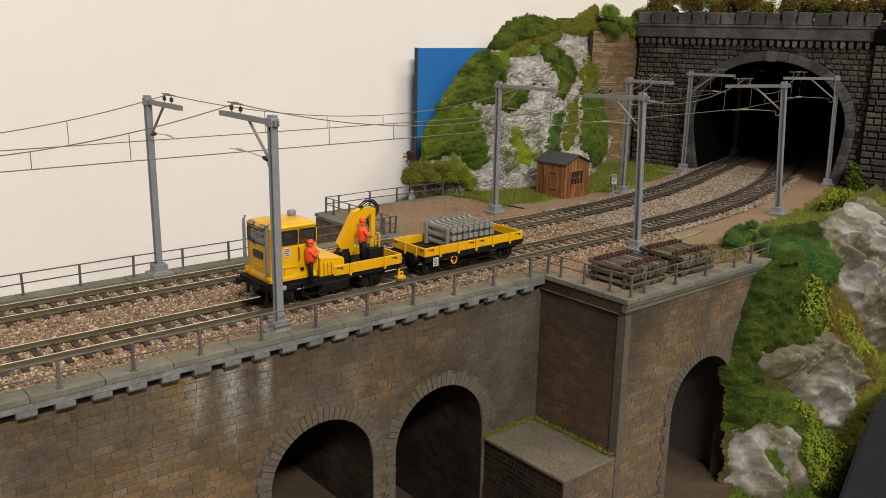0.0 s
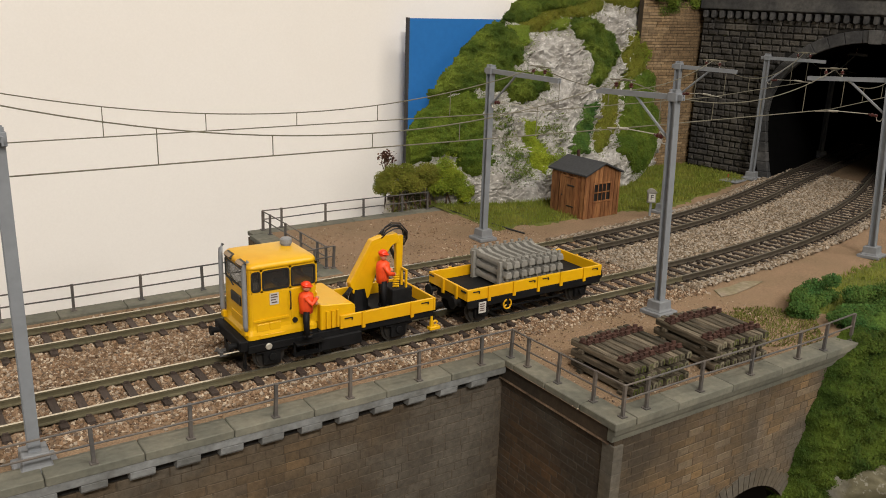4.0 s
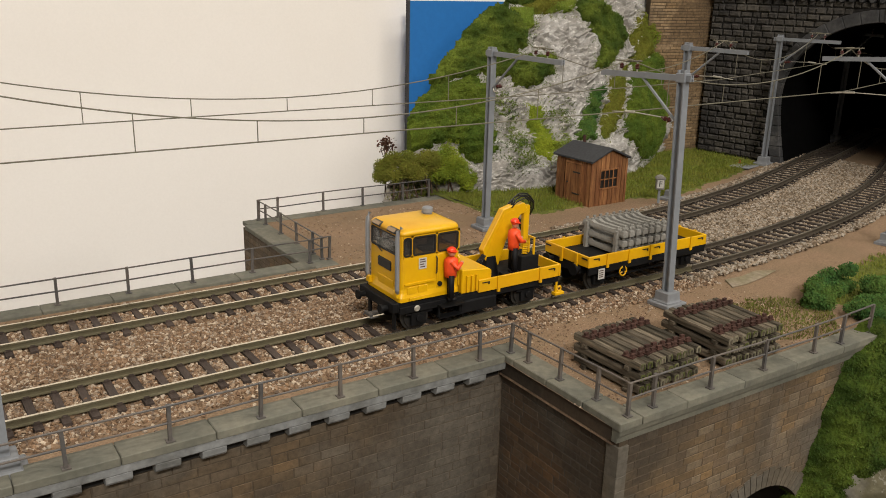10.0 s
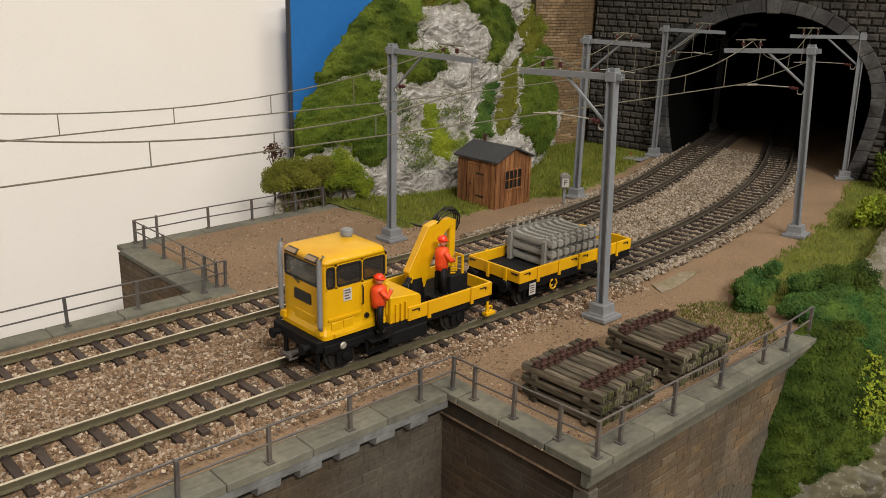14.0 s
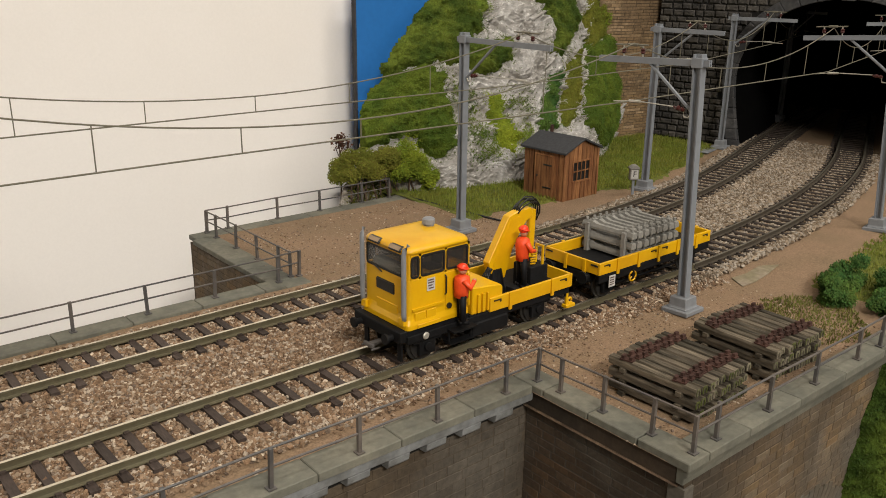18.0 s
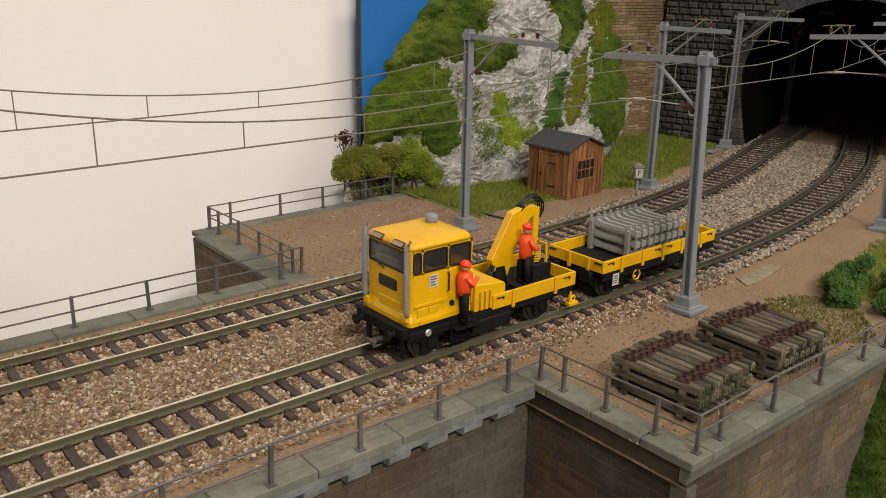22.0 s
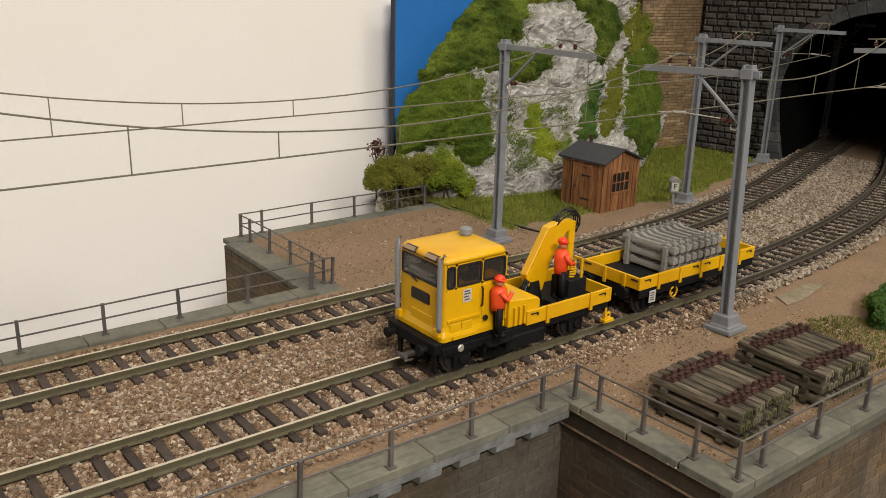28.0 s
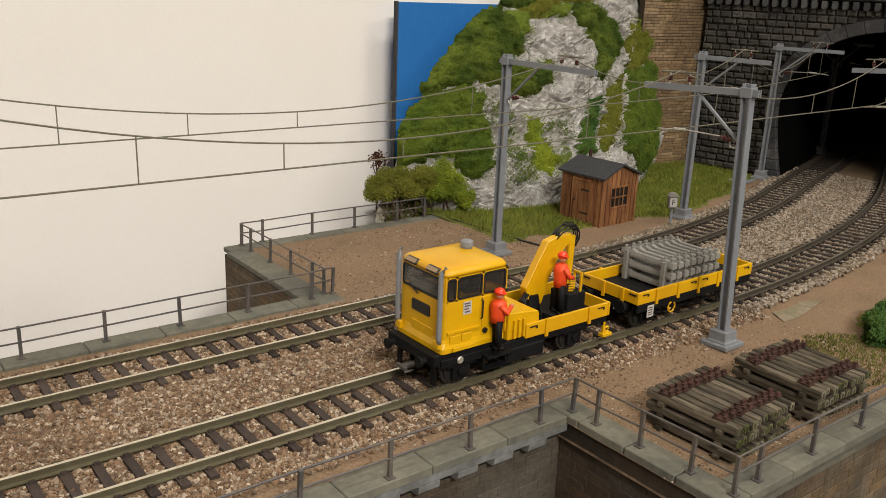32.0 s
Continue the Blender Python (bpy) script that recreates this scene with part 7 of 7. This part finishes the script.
    part("crane_pedestal", moved(Build().prism([(18, 12), (24.6, 12), (24.6, 15.2), (22, 18.5), (18.6, 18.5)], -1.4, 1.4, "y")), M_BLACK, RC, bevel=0.3)
    boom = part("crane_boom", moved(Build().prism([(17.0, 22.3), (18.5, 18.1), (23.3, 15.3), (24.8, 15.7), (27.7, 24.3), (31.1, 30.2), (34.2, 34.0), (37.6, 35.4), (36.2, 38.5), (30.2, 38.1), (25.8, 37.0)], -1.6, 1.6, "y")), M_YELLOW, RC, "yellow folded crane boom", bevel=0.2)
    part("boom_rib", moved(Build().prism([(19.0, 21.6), (20.2, 18.8), (23.6, 17.0), (26.2, 24.9), (29.8, 31.0), (33.4, 35.4), (30.6, 36.4), (27.0, 35.4)], -1.68, 1.68, "y")), M_YELLOW, boom)
    jib = part("crane_jib", moved(Build().prism([(36.2, 37.4), (39.3, 37.2), (39.0, 20.0), (36.6, 20.0)], -1.0, 1.0, "y")), M_YELLOW, RC, bevel=0.25)
    part("jib_ram", moved(Build().tube([(33.5, 2.2, 36.0), (38.0, 2.2, 27)], 0.7, 8)), M_STEELWHEEL, jib)
    hose = Build()
    for k in range(6):
        o, w = -1.7 + 0.68 * k, (0.0, 1.1, 0.4, 1.5, 0.7, 0.2)[k]
        hose.tube([(29.6 + 0.5 * w, o, 37.4), (31.6 + 0.3 * w, o * 1.1, 39.2 + w), (34.6, o * 1.25, 40.4 + 1.1 * w), (37.8 + 0.4 * w, o * 1.2, 40.2 + 0.9 * w),
                   (40.2 + 0.5 * w, o, 38.2 + 0.3 * w), (40.6 + 0.3 * w, o * 0.8, 35.8), (39.2, o * 0.7, 33.4)], 0.26, 6)
    part("hydraulic_hose", moved(hose), M_RUBBER, RC, "bundle of black hydraulic hoses", smooth=True)
    hose = Build()
    for k in range(4):
        o = -2.8 + 0.6 * k
        hose.tube([(17.4, o, 20.6), (15.2 - 0.3 * k, o - 0.5, 18.2), (15.6, o - 0.6, 14.6), (18.0, o, 13.2)], 0.45, 6)
    part("hydraulic_hose", moved(hose), M_RUBBER, RC, smooth=True)
    part("control_cabinet", moved(Build().box((31.0, -8.2, 11.4), (39.4, 1.0, 19.4))), M_BED, RC, bevel=0.25)
    grate = part("control_stand", moved(Build().box((36.6, -8.0, 19.4), (37.3, -7.3, 25.6)).box((36.6, -4.6, 19.4), (37.3, -3.9, 25.6)).box((36.6, -8.0, 25.6), (37.3, -3.9, 26.2))), M_YELLOW, RC)
    for k in range(6):
        part("lever", moved(Build().tube([(34.6, -6.4, 19.8 + 0.9 * k), (31.6, -7.4, 20.6 + 0.85 * k)], 0.3, 5)), M_YELLOW, RC)
    part("operator_plate", Build().box((24.5, -10.2, 10.85), (31.5, -3.6, 13.0)), M_BED, RC, bevel=0.15)
    part("rear_lamp_bracket", moved(Build().box((44.5, -12.8, 7.0), (46.2, -12.0, 10.8))), M_BLACK, RC)



railcar()
RC_AXLES = [wheelset(RC, -15.5), wheelset(RC, 33)]

WG = thing("flat_wagon", "yellow low-sided flat wagon with a black floor", "wagon", (0, FRONT.y, RAIL_TOP))


def wagon():
    part("chassis", Build().box((62, -8, 7.0), (129.5, 8, 10.4)).box((61.8, -13.4, 7.8), (129.6, -12.4, 10.8)).box((61.8, 12.4, 7.8), (129.6, 13.4, 10.8)), M_BLACK, WG, "black underframe", bevel=0.15)
    part("load_floor", Build().box((62.3, -13.2, 10.85), (129.2, 13.2, 11.3)), M_BED, WG)
    for sy in (-1, 1):
        for k, (a, e) in enumerate(((61.5, 95.7), (95.9, 130.0))):
            sb = part("side_board", Build().box((a, sy * 12.9 - 0.5, 10.9), (e, sy * 12.9 + 0.5, 15.4)), M_YELLOW, WG, bevel=0.15)
            for x in ((71.6, 83.7) if k == 0 else (107.7, 120.2)):
                part("stake", Build().box((x - 0.65, sy * 13.55 - 0.35, 9.8), (x + 0.65, sy * 13.55 + 0.35, 15.6)), M_YELLOW, sb)
            for x in ((65.5, 92.5) if k == 0 else (99.5, 126)):
                part("latch", Build().box((x - 1.6, sy * 13.48 - 0.2, 14.15), (x + 1.6, sy * 13.48 + 0.2, 14.5)).box((x + 1.1, sy * 13.5 - 0.2, 13.5), (x + 1.6, sy * 13.5 + 0.2, 14.15)), M_SEAL, sb)
        part("centre_stake", Build().box((95.2, sy * 13.6 - 0.35, 9.4), (96.4, sy * 13.6 + 0.35, 15.8)), M_YELLOW, WG)
        for x in (70, 121):
            part("axle_guard", Build().box((x - 3, sy * 10.6 - 0.6, 2.4), (x + 3, sy * 10.6 + 0.6, 8)).box((x - 6, sy * 10.9 - 0.5, 6.3), (x + 6, sy * 10.9 + 0.5, 7.2)).tube([(x, sy * 11, 4.9), (x, sy * 12.2, 4.9)], 1.4, 8), M_BLACK, WG, bevel=0.1)
        hw = part("hand_wheel", Build().tube([(80.6 + 1.9 * math.cos(a), sy * 13.6, 6.9 + 1.9 * math.sin(a)) for a in np.linspace(0, 2 * math.pi, 19)], 0.32, 6), M_YELLOW, WG, "yellow hand brake wheel")
        for k in range(3):
            a = radians(90 + 120 * k)
            part("spoke", Build().tube([(80.6, sy * 13.6, 6.9), (80.6 + 1.8 * math.cos(a), sy * 13.6, 6.9 + 1.8 * math.sin(a))], 0.28, 5), M_YELLOW, hw)
        part("wheel_bracket", Build().box((80.1, sy * 13.4 - 0.6, 6.4), (81.1, sy * 13.4 + 0.6, 9.5)), M_BLACK, WG)
        lab = part("label_plate", Build().box((66.6, sy * 13.9 - 0.1, 5.6), (70.0, sy * 13.9 + 0.1, 10.0)), M_LABEL, WG, "small white label with unreadable lines")
        for z in (9.0, 8.1, 7.2, 6.4):
            part("text_bar", Build().box((67.0, sy * 14.05 - 0.03, z), (69.2, sy * 14.05 + 0.03, z + 0.4)), M_INK, lab)
        for end, d in ((61.5, -1), (130, 1)):
            part("buffer", Build().tube([(end, sy * 8.2, 9.6), (end + d * 2.6, sy * 8.2, 9.6), (end + d * 2.8, sy * 8.2, 9.6), (end + d * 3.6, sy * 8.2, 9.6)], [1.0, 1.0, 2.4, 2.4], 14), M_BLACK, WG)
    for x, d in ((61.5, -1), (129.1, 1)):
        eb = part("end_board", Build().box((x, -12.35, 10.9), (x + 0.9, 12.35, 15.4)), M_YELLOW, WG, bevel=0.15)
        for y in (-6.5, 2.5):
            part("stake", Build().box((x + (-0.7 if d < 0 else 0.95), y - 0.6, 9.8), (x + (-0.05 if d < 0 else 1.6), y + 0.6, 15.6)), M_YELLOW, eb)
        for y in (-11, 11):
            part("latch", Build().box((x + (-0.3 if d < 0 else 0.95), y - 1.6, 14.0), (x + (-0.05 if d < 0 else 1.2), y + 1.6, 14.6)), M_SEAL, eb)
    part("coupling", Build().box((129.6, -1.1, 5.4), (135, 1.1, 7.0)).box((134, -3.2, 5.0), (135.4, 3.2, 7.0)), M_BLACK, WG, bevel=0.2)
    part("brake_rigging", Build().box((76, -9.5, 3.4), (114, -8.9, 4.2)).box((76, 8.9, 3.4), (114, 9.5, 4.2)).box((88, -6, 3), (104, 6, 7)), M_BLACK, WG, bevel=0.15)


wagon()
WG_AXLES = [wheelset(WG, 70), wheelset(WG, 121)]

LOAD = thing("concrete_sleeper_stack", "stack of grey concrete sleepers in three layers on the wagon", "sleeper stack", (0, FRONT.y, RAIL_TOP))


def concrete_load():
    one = Build().loft([[(-w * 0.95, y, 0), (w * 0.95, y, 0), (w, y, 0.9), (w * 0.7, y, h), (-w * 0.7, y, h), (-w, y, 0.9)]
                        for y, w, h in ((-12.1, 1.4, 2.1), (-11.9, 1.45, 2.3), (-7.5, 1.4, 2.9), (-5.2, 1.15, 2.1), (5.2, 1.15, 2.1), (7.5, 1.4, 2.9), (11.9, 1.45, 2.3), (12.1, 1.4, 2.1))])
    for sy in (-9.2, 9.2):
        one.box((-0.6, sy - 1.9, 2.8), (0.6, sy - 1.2, 3.7)).box((-0.6, sy + 1.2, 2.8), (0.6, sy + 1.9, 3.7))
    me = one.mesh("sleeper", M_CONCRETE)
    rnd = random.Random(4)
    z = 12.4
    for layer in range(3):
        for sy in (-8.8, 8.8):
            part("spacer", Build().box((80.4, sy - 0.7, z - 1.05), (109.4, sy + 0.7, z - 0.02)), M_CONCRETE, LOAD)
        for k in range(8):
            ob = part("sleeper", me, None, LOAD)
            ob.matrix_basis = pose((82.0 + 3.75 * k) * MM, rnd.uniform(-0.2, 0.2) * MM, z * MM, 0, 0, rnd.uniform(-0.8, 0.8))
        z += 3.95
    for sy in (-8.8, 8.8):
        part("post", Build().box((79.2, sy - 0.8, 11.4), (80.3, sy + 0.8, 22.6)), M_CONCRETE, LOAD)


concrete_load()
MAN_1 = figure("model_figure", "painted model figure in orange jacket and helmet on the cab step", (-4.4, 27.6, 12.2), -25, ((-1, (1.8, -2.9, 12.6), (3.4, -1.4, 14.6)), (1, (1.6, 2.9, 12.4), (3.2, 1.6, 11.4))), 0.95)
MAN_2 = figure("model_figure", "painted model figure in orange jacket and helmet at the crane controls", (28.5, 34.6, 14.3), -15, ((-1, (1.6, -2.8, 12.4), (3.6, -1.6, 11.8)), (1, (1.6, 2.8, 12.4), (3.6, 1.6, 12.2))), 1.06)


# ---- bricks of the walls, last ----
PALE = pose(0, WALL_Y * MM, 0)
lay(viaduct_wall, courses(-290, 2.5, -130, -6.0, 7.6, 3.15, 0.2, lambda x, z: in_arch(x, z, VIADUCT, 4.5), 11), PALE, (-70, -25), M_BRICK, M_BRICKJ, 0.15, 300, "brick", 21)
for c, h, sp, r in VIADUCT:
    lay(viaduct_wall, courses(0, 112.5, -130, sp + 8, 6.8, 2.9, 0.2, lambda x, z: False, 31), pose((c + h) * MM, 117.6 * MM, 0, 0, 0, -90), (100, sp - 10), M_VAULTSHADE, M_VAULTSHADE, 0.14, 40, "brick", 32)
voussoirs(viaduct_wall, VIADUCT, WALL_Y, -110)
lay(abut_wall, courses(6.5, 128, -130, -7.5, 6.8, 2.9, 0.2, lambda x, z: in_arch(x, z, ABUT, 4.5), 12), pose(0, -51.5 * MM, 0), (40, -25), M_BRICK, M_BRICKJ, 0.15, 300, "brick", 22)
voussoirs(abut_wall, ABUT, -51.5, -130)
# west face: red-brown brick with its weaker light put into the colour
lay(abut_wall, courses(0, 53, -84, -9.4, 6.0, 2.75, 0.24, lambda x, z: False, 13), pose(3 * MM, 5 * MM, 0, 0, 0, -90), (25, -25), M_REDSHADE, M_REDSHADEJ, 0.17, 250, "brick", 23)
for k in range(24):
    ln = 4.2
    part("quoin", Build().box((2.3, -52.2, -9.4 - 5 * (k + 1) + 0.06), (2.3 + ln, -52.2 + 9.3 - ln, -9.4 - 5 * k)), M_QUOIN, abut_wall, bevel=0.08)
lay(ledge, courses(-35, 2.5, -130, -85.5, 7.2, 2.75, 0.24, lambda x, z: False, 14), pose(0, -51.6 * MM, 0), (-15, -90), M_BRICK, M_BRICKJ, 0.17, 60, "brick", 24)
# the pier's west side takes the same painted shade
lay(ledge, courses(0, 56, -130, -85.5, 7.2, 2.75, 0.24, lambda x, z: False, 15), pose(-35 * MM, 4.6 * MM, 0, 0, 0, -90), (25, -90), M_VAULTSHADE, M_VAULTSHADE, 0.14, 60, "brick", 25)
lay(plat_wall, courses(0, 81, -60, -4.5, 7.2, 2.75, 0.24, lambda x, z: False, 16), pose(-16 * MM, 201 * MM, 0, 0, 0, -90), (30, -10), M_BRICK, M_BRICKJ, 0.2, 200, "brick", 26)
lay(retain, courses(0, 66, -4, 123, 10.0, 2.1, 0.25, lambda x, z: False, 17), Matrix(), (30, 50), M_GOLD, M_GOLDJ, 0.3, 250, "brick", 27)


# ---- what moves: the train rolls in and stops ----
def motions():
    run = [(0.0, -119.5), (0.5, -112.6), (1.0, -105.0), (1.5, -97.3), (2.0, -89.7), (2.5, -82.0), (3.0, -74.6), (3.5, -66.7), (4.0, -58.8), (4.5, -50.8), (5.0, -42.8),
           (5.5, -34.8), (6.0, -26.8), (6.5, -19.3), (7.0, -12.6), (7.5, -7.3), (8.0, -3.4), (8.5, -1.2), (9.0, -0.2), (9.5, 0.0), (32.0, 0.0)]
    for ob in (RC, WG, LOAD, MAN_1, MAN_2):
        rest = ob.matrix_basis.copy()
        walk(ob, [(t, Matrix.Translation((d * MM, 0, 0)) @ rest) for t, d in run])
    fine = [(a[0] + (b[0] - a[0]) * k / 2, a[1] + (b[1] - a[1]) * k / 2) for a, b in zip(run[:-2], run[1:-1]) for k in range(2)] + run[-2:]
    for ax in RC_AXLES + WG_AXLES:
        rest = ax.matrix_basis.copy()
        walk(ax, [(t, rest @ Matrix.Rotation(d / 5.0, 4, "Y")) for t, d in fine])


motions()
